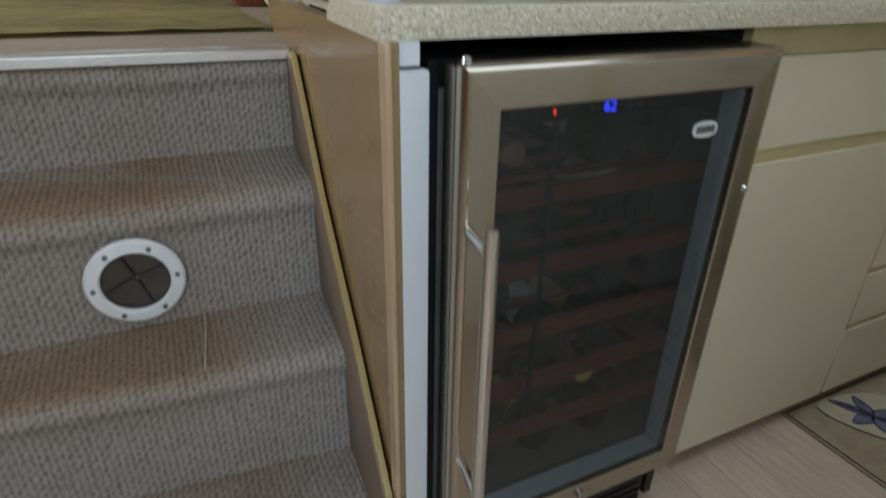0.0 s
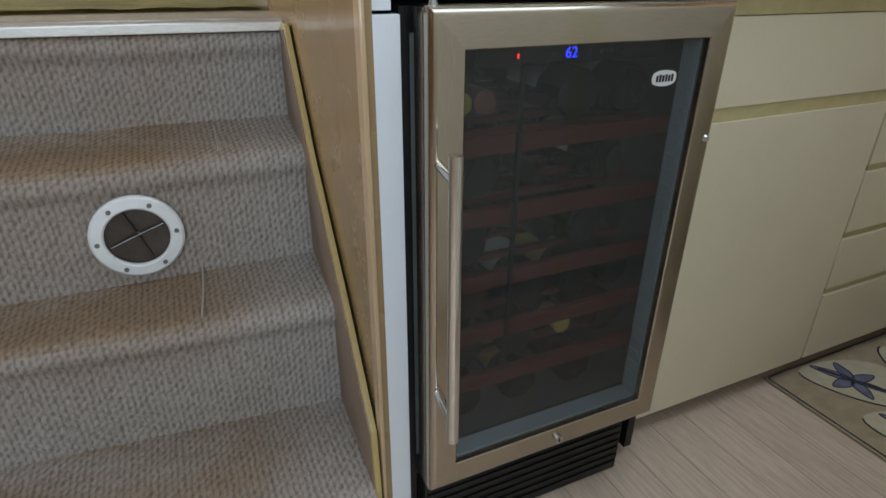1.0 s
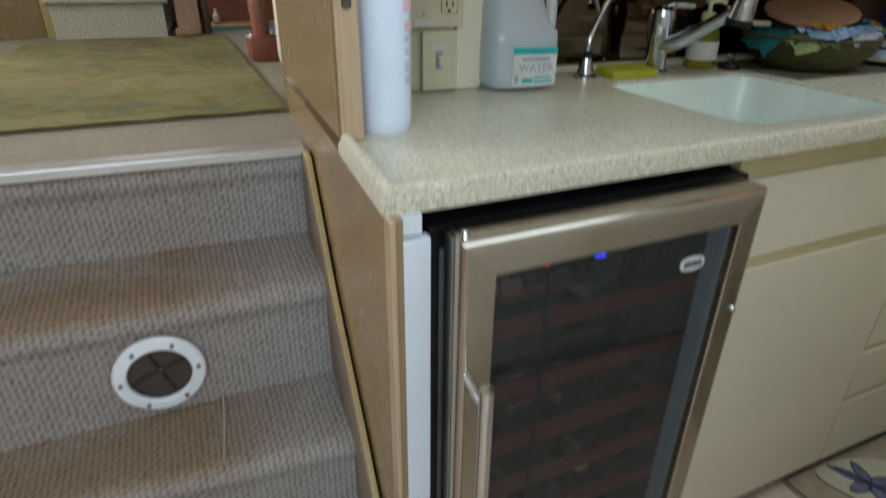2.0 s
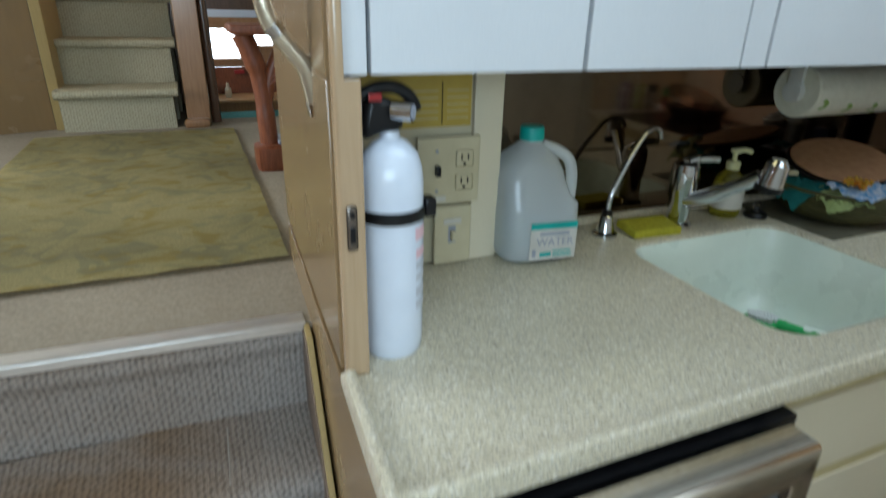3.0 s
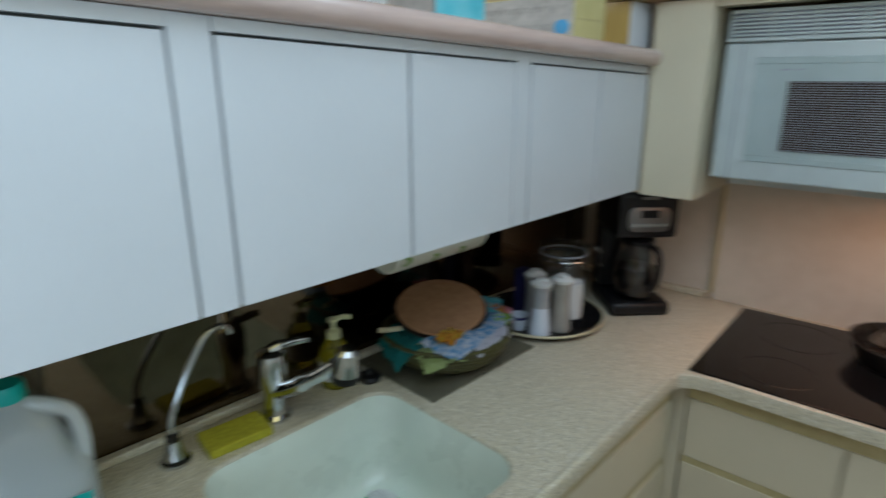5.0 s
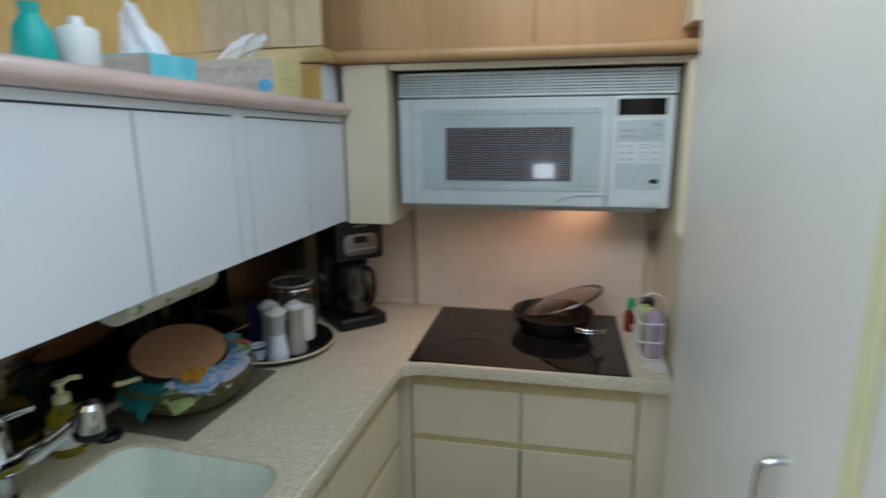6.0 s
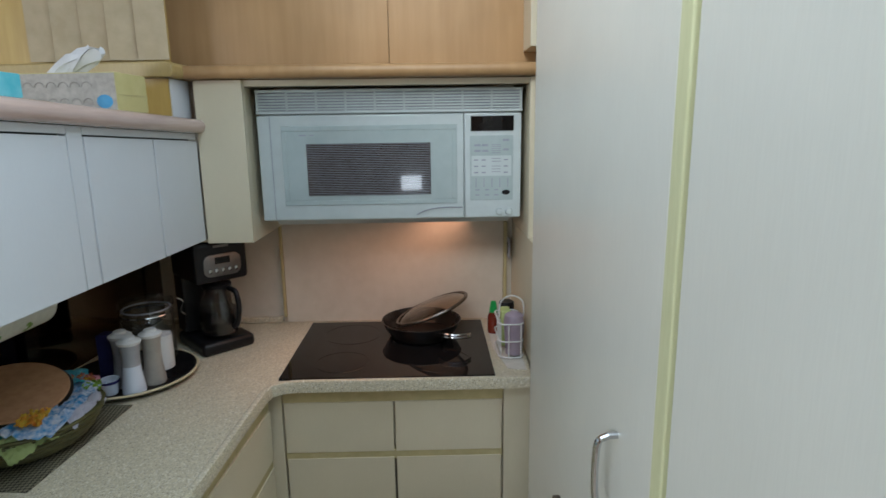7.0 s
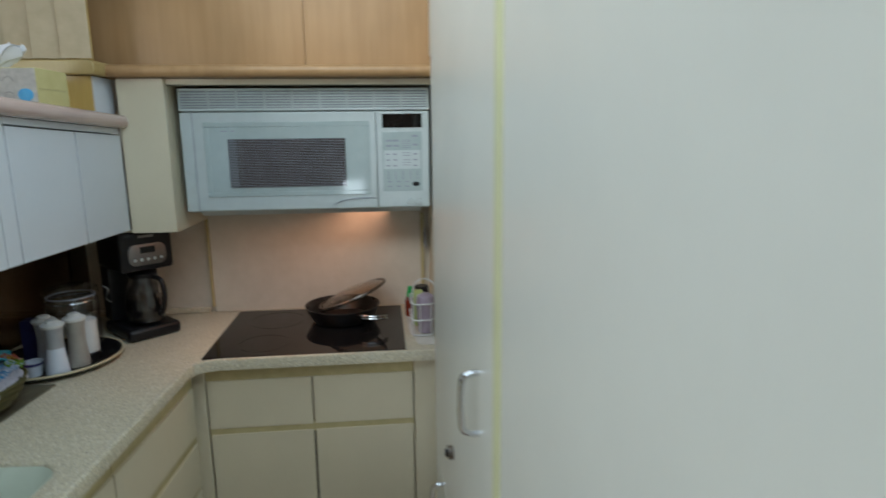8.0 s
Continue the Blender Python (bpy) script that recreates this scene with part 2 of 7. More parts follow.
RATTAN = mat("red_rattan", (0.22, 0.065, 0.025), (0.14, 0.04, 0.015), 0.4, scale=22, stretch=(6, 6, 1), bump=0.2, coat=0.15)
PINKWOOD = mat("rose_laminate", (0.62, 0.48, 0.43), (0.55, 0.42, 0.375), 0.12, scale=18, stretch=(0.6, 8, 8), bump=0.02, coat=0.5)
PLANK = mat("limed_planks", (0.66, 0.54, 0.43), (0.52, 0.41, 0.32), 0.42, scale=16, stretch=(9, 0.8, 9), bump=0.12, wear=0.15, each=0.08)
SUBFLOOR = mat("plank_joints", (0.46, 0.37, 0.285), (0.38, 0.30, 0.225), 0.8)
STEEL = mat("brushed_steel", (0.53, 0.475, 0.385), (0.44, 0.39, 0.315), 0.21, 1.0, scale=40, stretch=(1, 30, 30), bump=0.04, bscale=60)
STEEL_V = mat("brushed_steel_upright", (0.53, 0.475, 0.385), (0.44, 0.39, 0.315), 0.21, 1.0, scale=40, stretch=(30, 30, 1), bump=0.04, bscale=60)
CHROME = mat("chrome", (0.62, 0.63, 0.65), (0.57, 0.58, 0.60), 0.08, 1.0, bump=0.0)
BRASSY = mat("ivory_rail", (0.66, 0.60, 0.46), (0.60, 0.53, 0.40), 0.16, 0.7, bump=0.02, coat=0.4)
ROSEWOOD = mat("rose_edge_wood", (0.47, 0.335, 0.20), (0.42, 0.295, 0.17), 0.2, scale=14, stretch=(9, 9, 0.5), bump=0.02, coat=0.6)
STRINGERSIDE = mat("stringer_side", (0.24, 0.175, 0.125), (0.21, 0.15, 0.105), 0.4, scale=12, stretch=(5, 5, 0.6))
HANDLESTEEL = mat("polished_handle", (0.74, 0.72, 0.68), (0.68, 0.66, 0.62), 0.16, 1.0, scale=40, stretch=(30, 30, 1), bump=0.0)
ALU = mat("aluminium_strip", (0.78, 0.76, 0.72), (0.62, 0.60, 0.56), 0.33, 0.75, scale=40, stretch=(1, 20, 20), bump=0.06)
BLACK = mat("black_plastic", (0.010, 0.010, 0.011), (0.006, 0.006, 0.007), 0.34, bump=0.08, spec=0.3)
BLACKGLOSS = mat("black_glass", (0.010, 0.009, 0.009), (0.007, 0.006, 0.006), 0.035, bump=0.0, spec=0.3)
MIRROR = mat("smoked_mirror", (0.15, 0.12, 0.085), (0.135, 0.105, 0.075), 0.06, 1.0, bump=0.0)
COOLER_IN = mat("cooler_liner", (0.14, 0.145, 0.14), (0.10, 0.105, 0.10), 0.5)
GASKET = mat("grey_gasket", (0.58, 0.69, 0.78), (0.52, 0.62, 0.71), 0.5, scale=200)
CEDAR = mat("red_shelf_wood", (0.20, 0.042, 0.028), (0.14, 0.028, 0.018), 0.5, scale=30, stretch=(0.6, 9, 9))
BOTTLE = mat("bottle_glass", (0.012, 0.018, 0.012), (0.006, 0.010, 0.007), 0.10, bump=0.0, spec=0.9)
BOTTLE_B = mat("bottle_brown", (0.035, 0.014, 0.008), (0.02, 0.008, 0.005), 0.10, bump=0.0, spec=0.9)
WHITELABEL = mat("white_label", (0.90, 0.90, 0.87), (0.82, 0.82, 0.78), 0.6)
PAPERLABEL = mat("paper_label", (0.62, 0.60, 0.55), (0.54, 0.52, 0.46), 0.7)
GOLDFOIL = mat("gold_foil", (0.72, 0.60, 0.14), (0.60, 0.48, 0.10), 0.4)
PINKFOIL = mat("pink_foil", (0.32, 0.14, 0.12), (0.24, 0.10, 0.09), 0.4)
# the small diffuse share paints in a grey veil of reflected room light
DOORGLASS = thin_glass("tinted_door_glass", (0.60, 0.60, 0.58), 0.6, 0.03, 0.034, (0.45, 0.48, 0.48))
BROWNGLASS = thin_glass("brown_glass", (0.74, 0.68, 0.62), 1.0, 0.03)
BRONZE = mat("dark_steel_rim", (0.20, 0.17, 0.145), (0.14, 0.12, 0.10), 0.25, 0.85)
SMOKY = mat("smoky_screen", (0.055, 0.042, 0.034), (0.035, 0.027, 0.022), 0.14)
CLEAR = thin_glass("clear_glass", (0.96, 0.97, 0.97), 1.0, 0.03)
JUGPLASTIC = thin_glass("cloudy_plastic", (0.95, 0.975, 0.985), 0.9, 0.18, 0.44, (0.94, 0.98, 1.0))
WATER = thin_glass("water", (0.84, 0.93, 0.96), 0.6, 0.05, 0.16, (0.72, 0.84, 0.88))
SOAPY = glass("yellow_soap", (0.70, 0.64, 0.06), 0.08, 0.85, 1.3)
WHITE = mat("white_plastic", (0.72, 0.73, 0.72), (0.67, 0.68, 0.67), 0.35, bump=0.02, wear=0.04)
PAINTWHITE = mat("white_enamel", (0.70, 0.755, 0.85), (0.66, 0.715, 0.81), 0.18, bump=0.01, wear=0.04, coat=0.3)
MWHITE = mat("microwave_white", (0.53, 0.595, 0.60), (0.50, 0.56, 0.565), 0.32, bump=0.02, wear=0.05)
MWPANE = mat("microwave_pane", (0.43, 0.51, 0.515), (0.40, 0.48, 0.485), 0.06, bump=0.0, coat=1.0, wear=0.05)
IVORY = mat("ivory_plate", (0.60, 0.54, 0.36), (0.55, 0.49, 0.32), 0.4, bump=0.03)
IVORYWALL = mat("ivory_wall", (0.62, 0.57, 0.40), (0.57, 0.52, 0.36), 0.45, bump=0.05)
YELLOWPLATE = mat("yellow_placard", (0.52, 0.38, 0.06), (0.46, 0.33, 0.05), 0.4)
WALLWHITE = mat("painted_wall", (0.66, 0.61, 0.52), (0.62, 0.57, 0.48), 0.5, bump=0.06)
CEILING = mat("ceiling_vinyl", (0.66, 0.63, 0.56), (0.61, 0.58, 0.51), 0.6, bump=0.1)
SINK = mat("mint_sink", (0.76, 0.82, 0.73), (0.73, 0.79, 0.70), 0.28, bump=0.02, wear=0.03, coat=0.3)
GREEN = mat("green_plastic", (0.03, 0.42, 0.10), (0.02, 0.34, 0.07), 0.4)
TEAL = mat("teal_plastic", (0.02, 0.40, 0.36), (0.02, 0.34, 0.30), 0.4)
SPONGE = mat("olive_sponge", (0.46, 0.42, 0.02), (0.34, 0.31, 0.015), 0.9, scale=120, bump=0.9, bscale=240)
BASKET = mat("green_wicker", (0.105, 0.095, 0.026), (0.055, 0.052, 0.014), 0.6, scale=60, stretch=(1, 1, 6), bump=0.7, bscale=120)
CORK = mat("brown_plate", (0.37, 0.20, 0.10), (0.30, 0.155, 0.075), 0.75, scale=60, bump=0.2)
CLOTH_TEAL = mat("teal_cloth", (0.035, 0.25, 0.24), (0.025, 0.19, 0.19), 0.9, scale=40, bump=0.5, bscale=300)
CLOTH_WHITE = mat("white_cloth", (0.70, 0.69, 0.76), (0.60, 0.59, 0.66), 0.9, scale=40, bump=0.5, bscale=300)
CLOTH_LIME = mat("lime_cloth", (0.50, 0.58, 0.25), (0.42, 0.50, 0.18), 0.9, scale=40, bump=0.5, bscale=300)
CLOTH_BLUE = mat("blue_cloth", (0.04, 0.30, 0.62), (0.80, 0.80, 0.84), 0.9, scale=75, bump=0.5, bscale=300)
CLOTH_GREEN = mat("green_cloth", (0.36, 0.58, 0.10), (0.28, 0.46, 0.07), 0.9, scale=40, bump=0.5, bscale=300)
CLOTH_PINK = mat("magenta_cloth", (0.55, 0.05, 0.16), (0.70, 0.45, 0.06), 0.9, scale=70, bump=0.5, bscale=300)
ORANGE = mat("orange_print", (0.75, 0.28, 0.03), (0.70, 0.50, 0.05), 0.9, scale=90)
MATGREY = mesh_mat_surface("mesh_mat", (0.235, 0.215, 0.145), (0.055, 0.052, 0.035), 0.0062)
GREYSHAKER = mat("grey_shaker", (0.40, 0.41, 0.43), (0.34, 0.35, 0.37), 0.3)
TAUPESHAKER = mat("taupe_shaker", (0.36, 0.34, 0.30), (0.30, 0.28, 0.25), 0.3)
SALT = mat("salt", (0.72, 0.72, 0.72), (0.66, 0.66, 0.66), 0.8, scale=300)
NAVY = mat("navy_box", (0.03, 0.03, 0.14), (0.02, 0.02, 0.10), 0.5)
SILVER = mat("silver_panel", (0.21, 0.195, 0.18), (0.17, 0.158, 0.146), 0.35, 0.6)
PAN = mat("dark_pan", (0.020, 0.017, 0.015), (0.012, 0.010, 0.009), 0.28, bump=0.04)
PAPERTOWEL = mat("paper_towel", (0.80, 0.79, 0.68), (0.73, 0.72, 0.61), 0.9, scale=60, bump=0.6, bscale=150)
PRINTGREEN = mat("leaf_print", (0.30, 0.45, 0.12), (0.24, 0.38, 0.09), 0.9)
TISSUE = mat("tissue", (0.80, 0.80, 0.82), (0.74, 0.74, 0.76), 0.9, bump=0.3)
CYAN = mat("cyan_card", (0.10, 0.48, 0.58), (0.20, 0.58, 0.66), 0.6, scale=30)
GREYCARD = mat("grey_print_card", (0.50, 0.47, 0.42), (0.38, 0.35, 0.31), 0.6, scale=70)
YELLOWCARD = mat("yellow_card", (0.62, 0.56, 0.26), (0.56, 0.50, 0.22), 0.6)
BLIND = mat("beige_blind", (0.52, 0.43, 0.29), (0.46, 0.375, 0.245), 0.8, bump=0.3, bscale=300)
VINYL = mat("cream_vinyl", (0.60, 0.53, 0.40), (0.54, 0.47, 0.35), 0.5, bump=0.2)
PLUM = mat("plum_plastic", (0.36, 0.30, 0.36), (0.29, 0.23, 0.29), 0.35)
SAUCE = mat("sauce_red", (0.20, 0.03, 0.015), (0.14, 0.02, 0.01), 0.15)
PINKINK = mat("pink_ink", (0.70, 0.28, 0.32), (0.62, 0.24, 0.28), 0.7)
GREYINK = mat("grey_ink", (0.34, 0.36, 0.42), (0.28, 0.30, 0.36), 0.7)
PALEINK = mat("pale_ink", (0.50, 0.52, 0.58), (0.44, 0.46, 0.52), 0.7)
PALEPINK = mat("pale_pink_ink", (0.72, 0.47, 0.52), (0.66, 0.43, 0.48), 0.7)
REDPLASTIC = mat("red_plastic", (0.35, 0.02, 0.02), (0.28, 0.015, 0.015), 0.4)
MATGROUND = mat("floor_mat_ground", (0.37, 0.30, 0.20), (0.29, 0.235, 0.15), 0.9, scale=22, bump=0.5, bscale=260)
MATLEAF = mat("floor_mat_leaf", (0.50, 0.455, 0.33), (0.44, 0.395, 0.28), 0.9, scale=40, bump=0.5, bscale=260)
MATINK = mat("floor_mat_ink", (0.055, 0.055, 0.085), (0.03, 0.03, 0.045), 0.9, scale=60)
MATWING = mat("floor_mat_wing", (0.16, 0.16, 0.24), (0.11, 0.11, 0.17), 0.9, scale=60)
STEEL_TOP = mat("polished_steel_edge", (0.56, 0.505, 0.42), (0.47, 0.42, 0.35), 0.15, 1.0, scale=40, stretch=(1, 30, 30), bump=0.02, bscale=60)
SEAMPALE = mat("carpet_seam", (0.42, 0.385, 0.33), (0.34, 0.31, 0.265), 0.95, scale=200)
LOGOBLUE = mat("blue_patch", (0.08, 0.33, 0.60), (0.12, 0.40, 0.66), 0.6, scale=60)
MWGLASS = mat("microwave_glass", (0.010, 0.009, 0.009), (0.007, 0.006, 0.006), 0.03, bump=0.0, spec=1.0, coat=1.0)
LED_BLUE = glow("led_blue", (0.03, 0.05, 1.0), 5)
LED_RED = glow("led_red", (1.0, 0.03, 0.02), 4)
STRIP = glow("strip_diffuser", (1.0, 0.84, 0.38), 2.0)
SKYGLOW = glow("bright_sky", (0.93, 0.97, 1.0), 7.0)


# ---- mesh tools ----
def rounded_edges(bm, fs, offset, seg, plane=True):
    """Bevels the edges of a new solid; its own faces are marked as flat, the roundings stay smooth."""
    old = set(bm.faces) - set(fs)
    for f in fs:
        f.normal_update()
    ways = [f.normal.copy() for f in fs]
    bmesh.ops.bevel(bm, geom=list({e for f in fs for e in f.edges}), offset=offset, segments=seg, affect="EDGES", profile=0.5)
    layer = bm.faces.layers.int.get("plane") or bm.faces.layers.int.new("plane")
    for f in bm.faces:
        if f not in old:
            f.normal_update()
            f[layer] = int(plane and any(abs(f.normal.dot(w)) > 0.9995 for w in ways))


def box(bm, x0, x1, y0, y1, z0, z1, bevel=0.0, seg=2):
    v = [bm.verts.new((x, y, z)) for x in (x0, x1) for y in (y0, y1) for z in (z0, z1)]
    fs = [bm.faces.new([v[i] for i in q]) for q in ((0, 1, 3, 2), (4, 6, 7, 5), (0, 4, 5, 1), (2, 3, 7, 6), (0, 2, 6, 4), (1, 5, 7, 3))]
    if bevel:
        rounded_edges(bm, fs, bevel, seg)
    return bm


def boxm(*a, **k):
    return box(bmesh.new(), *a, **k)


def prism(bm, pts, axis, a, b, bevel=0.0, seg=2):
    """A polygon of 2D points pushed along an axis from a to b. Order of pts: the two other axes in x, y, z order."""
    def put(p, w):
        q = list(p)
        q.insert("xyz".index(axis), w)
        return bm.verts.new(q)
    lo, hi = [put(p, a) for p in pts], [put(p, b) for p in pts]
    n = len(pts)
    fs = [bm.faces.new(lo), bm.faces.new(hi[::-1])] + [bm.faces.new((lo[i], hi[i], hi[(i + 1) % n], lo[(i + 1) % n])) for i in range(n)]
    bmesh.ops.recalc_face_normals(bm, faces=fs)
    if bevel:
        rounded_edges(bm, fs, bevel, seg, n <= 10)
    return bm


def rounded(x0, x1, y0, y1, r, n=6):
    pts = []
    for cx_, cy_, a0 in ((x1 - r, y1 - r, 0), (x0 + r, y1 - r, 90), (x0 + r, y0 + r, 180), (x1 - r, y0 + r, 270)):
        pts += [(cx_ + r * math.cos(radians(a0 + 90 * k / n)), cy_ + r * math.sin(radians(a0 + 90 * k / n))) for k in range(n + 1)]
    return pts


def lathe(bm, prof, c=(0, 0, 0), n=32, m=None):
    """Turns a profile of (radius, height) round the upright axis through c."""
    rings = []
    for r, z in prof:
        if r < 1e-5:
            rings.append([bm.verts.new((0, 0, z))])
        else:
            rings.append([bm.verts.new((r * math.cos(6.28318 * i / n), r * math.sin(6.28318 * i / n), z)) for i in range(n)])
    for a, b in zip(rings, rings[1:]):
        for i in range(n):
            j = (i + 1) % n
            q = [a[i % len(a)], a[j % len(a)], b[j % len(b)], b[i % len(b)]]
            q = list(dict.fromkeys(q))
            if len(q) > 2:
                bm.faces.new(q)
    vs = [v for r in rings for v in r]
    bmesh.ops.transform(bm, matrix=Matrix.Translation(c) @ (m or Matrix()), verts=vs)
    bmesh.ops.recalc_face_normals(bm, faces=list({f for v in vs for f in v.link_faces}))
    return bm


def smooth_path(pts, k=6):
    pts = [Vector(p) for p in pts]
    out = []
    for i in range(len(pts) - 1):
        p0, p1, p2, p3 = pts[max(i - 1, 0)], pts[i], pts[i + 1], pts[min(i + 2, len(pts) - 1)]
        for j in range(k):
            t = j / k
            out.append(0.5 * (2 * p1 + (p2 - p0) * t + (2 * p0 - 5 * p1 + 4 * p2 - p3) * t * t + (3 * p1 - p0 - 3 * p2 + p3) * t ** 3))
    return out + [pts[-1]]


def tube(bm, pts, r, n=12, closed=False):
    """A round bar along a line of points; r is one radius or one for each point."""
    pts = [Vector(p) for p in pts]
    rs = r if isinstance(r, list) else [r] * len(pts)
    rings, side = [], None
    for i, p in enumerate(pts):
        if closed:
            d = (pts[(i + 1) % len(pts)] - pts[i - 1]).normalized()
        else:
            d = (pts[min(i + 1, len(pts) - 1)] - pts[max(i - 1, 0)]).normalized()
        if side is None:
            side = d.orthogonal().normalized()
        side = (side - d * side.dot(d)).normalized()
        up = d.cross(side)
        rings.append([bm.verts.new(p + rs[i] * (math.cos(6.28318 * k / n) * side + math.sin(6.28318 * k / n) * up)) for k in range(n)])
    pairs = list(zip(rings, rings[1:])) + ([(rings[-1], rings[0])] if closed else [])
    for a, b in pairs:
        for k in range(n):
            bm.faces.new((a[k], a[(k + 1) % n], b[(k + 1) % n], b[k]))
    if not closed:
        bm.faces.new(rings[0][::-1]), bm.faces.new(rings[-1])
    return bm


def cyl(bm, a, b, r, n=20):
    return tube(bm, [a, b], r, n)


TURN = Matrix()   # set while the cooktop end is built, which stands askew


def thing(name, loc, label, category, group="", kind=""):
    ob = new(name)
    ob.empty_display_size = 0.05
    ob.location = TURN @ Vector(loc)
    return tagged(ob, label, category, group, kind)


def mesh_ob(name, bm, material, flat=False):
    me = bpy.data.meshes.new(name)
    bm.transform(TURN)
    layer = bm.faces.layers.int.get("plane")
    smooth = [not flat and not (layer and f[layer]) for f in bm.faces]
    bm.to_mesh(me)
    bm.free()
    if not flat:
        me.set_sharp_from_angle(angle=radians(35))
    for p, s in zip(me.polygons, smooth):
        p.use_smooth = s
    me.materials.append(material)
    return new(name, me)


def part(name, bm, material, parent, label="", flat=False):
    ob = mesh_ob(name, bm, material, flat)
    ob.parent = parent
    if parent.type == "EMPTY":
        ob.matrix_parent_inverse = Matrix.Translation(parent.location).inverted()
    return tagged(ob, label)


def solid(name, bm, material, label, category, kind="", group="", flat=False):
    return tagged(mesh_ob(name, bm, material, flat), label, category, group, kind)


def words(name, text, size, m, material, parent, depth=0.0004):
    cu = bpy.data.curves.new(name, "FONT")
    cu.body, cu.size, cu.extrude, cu.align_x, cu.align_y = text, size, depth, "CENTER", "CENTER"
    tmp = new("tmp_text", cu)
    me = bpy.data.meshes.new_from_object(tmp.evaluated_get(bpy.context.evaluated_depsgraph_get()))
    bpy.data.objects.remove(tmp)
    me.transform(m)
    me.materials.clear()
    me.materials.append(material)
    ob = new(name, me)
    ob.parent = parent
    if parent.type == "EMPTY":
        ob.matrix_parent_inverse = Matrix.Translation(parent.location).inverted()
    return ob


FACE_S = pose(0, 0, 0, 90, 0, 0)      # writing that faces -y
FACE_W = pose(0, 0, 0, 90, 0, -90)    # writing that faces -x


# the cooktop end of the galley stands three and a half degrees off square
SQUARE = Matrix()
ASKEW = Matrix.Translation((2.08, 0.43, 0)) @ Matrix.Rotation(radians(3.5), 4, "Z") @ Matrix.Translation((-2.08, -0.43, 0))


# ---- large structure ----
def edge_x(y):
    """The stair-side panel stands a little askew."""
    return 0.386 + (y - 0.70) * 0.047


solid("floor", boxm(-2.4, 2.56, -1.7, 1.35, -0.06, -0.006), SUBFLOOR, "limed pale plank floor with dark joints", "floor", "structure")
bm = boxm(-2.4, 2.56, 1.375, 3.38, 0.70, 0.812)
box(bm, -2.4, 0.372, 3.3801, 6.0, 0.70, 0.812)
solid("deck", bm, CARPET_PALE, "raised saloon deck under pale carpet", "floor", "structure")
bm = bmesh.new()
for a in ((-2.5, 0.11, -1.8, 6.1), (1.95, 2.7, -1.8, 6.1), (0.11, 1.95, -1.8, -0.95), (0.11, 1.95, 0.75, 6.1)):
    box(bm, *a, 2.30, 2.36)
solid("ceiling", bm, CEILING, "plain off-white vinyl ceiling", "ceiling", "structure")


def wall_with_holes(name, axis, pos, thick, a0, a1, z0, z1, holes, material, label):
    """A wall across an axis, cut by openings (a0, a1, z0, z1)."""
    bm = bmesh.new()
    cuts_a = sorted({a0, a1, *[h[0] for h in holes], *[h[1] for h in holes]})
    cuts_z = sorted({z0, z1, *[h[2] for h in holes], *[h[3] for h in holes]})
    for p, q in zip(cuts_a, cuts_a[1:]):
        for r, s in zip(cuts_z, cuts_z[1:]):
            if any(h[0] <= p and q <= h[1] and h[2] <= r and s <= h[3] for h in holes):
                continue
            if axis == "x":
                box(bm, pos, pos + thick, p, q, r, s)
            else:
                box(bm, p, q, pos, pos + thick, r, s)
    bmesh.ops.remove_doubles(bm, verts=bm.verts, dist=1e-5)
    return solid(name, bm, material, label, "wall", "structure")


wall_with_holes("wall_port", "x", -2.5, 0.1, -1.7, 6.0, -0.06, 2.3, [(0.15, 0.37, 0.92, 1.08), (1.8, 4.0, 1.55, 2.15)], WOOD, "teak-veneered hull side with windows")
wall_with_holes("wall_aft", "y", -1.7, 0.1, -2.4, 2.6, -0.06, 2.3, [(-1.6, 0.5, 1.22, 1.98)], WALLWHITE, "cream painted bulkhead with a wide window")
wall_with_holes("wall_fore", "y", 5.6, 0.1, -2.4, 2.6, 0.0, 2.3, [(-0.5, 0.36, 1.40, 2.20), (0.465, 0.68, 0.92, 1.15), (0.735, 0.95, 1.02, 1.14)], WOOD, "teak bulkhead with small bright windows")
wall_with_holes("wall_starboard", "x", 2.56, 0.1, -1.7, 6.0, -0.06, 2.3, [], WALLWHITE, "cream painted wall behind the cooktop")
wall_with_holes("wall_sink", "y", 1.325, 0.04, 0.46, 2.48, 0.0, 1.55, [], IVORYWALL, "low galley wall behind the sink")


def window(name, axis, pos, a0, a1, z0, z1, label):
    w = thing(name, (pos, (a0 + a1) / 2, z0) if axis == "x" else ((a0 + a1) / 2, pos, z0), label, "window", kind="structure")
    for f, (p, q, r, s) in (("window_sill", (a0 - 0.03, a1 + 0.03, z0 - 0.03, z0)), ("window_frame", (a0 - 0.03, a1 + 0.03, z1, z1 + 0.03)),
                            ("window_frame", (a0 - 0.03, a0, z0, z1)), ("window_frame", (a1, a1 + 0.03, z0, z1))):
        part(f, boxm(pos - 0.015, pos + 0.015, p, q, r, s, bevel=0.004) if axis == "x" else boxm(p, q, pos - 0.015, pos + 0.015, r, s, bevel=0.004), WOOD, w)
    return w


window("window_1", "y", -1.60, -1.6, 0.5, 1.22, 1.98, "wide wood-framed window in the aft bulkhead")
window("window_2", "x", -2.40, 0.15, 0.37, 0.92, 1.08, "small bright wood-framed hull port")
window("window_3", "x", -2.40, 1.8, 4.0, 1.55, 2.15, "long wood-framed saloon window")
window("window_4", "y", 5.60, 0.465, 0.68, 0.92, 1.15, "small bright forward window")
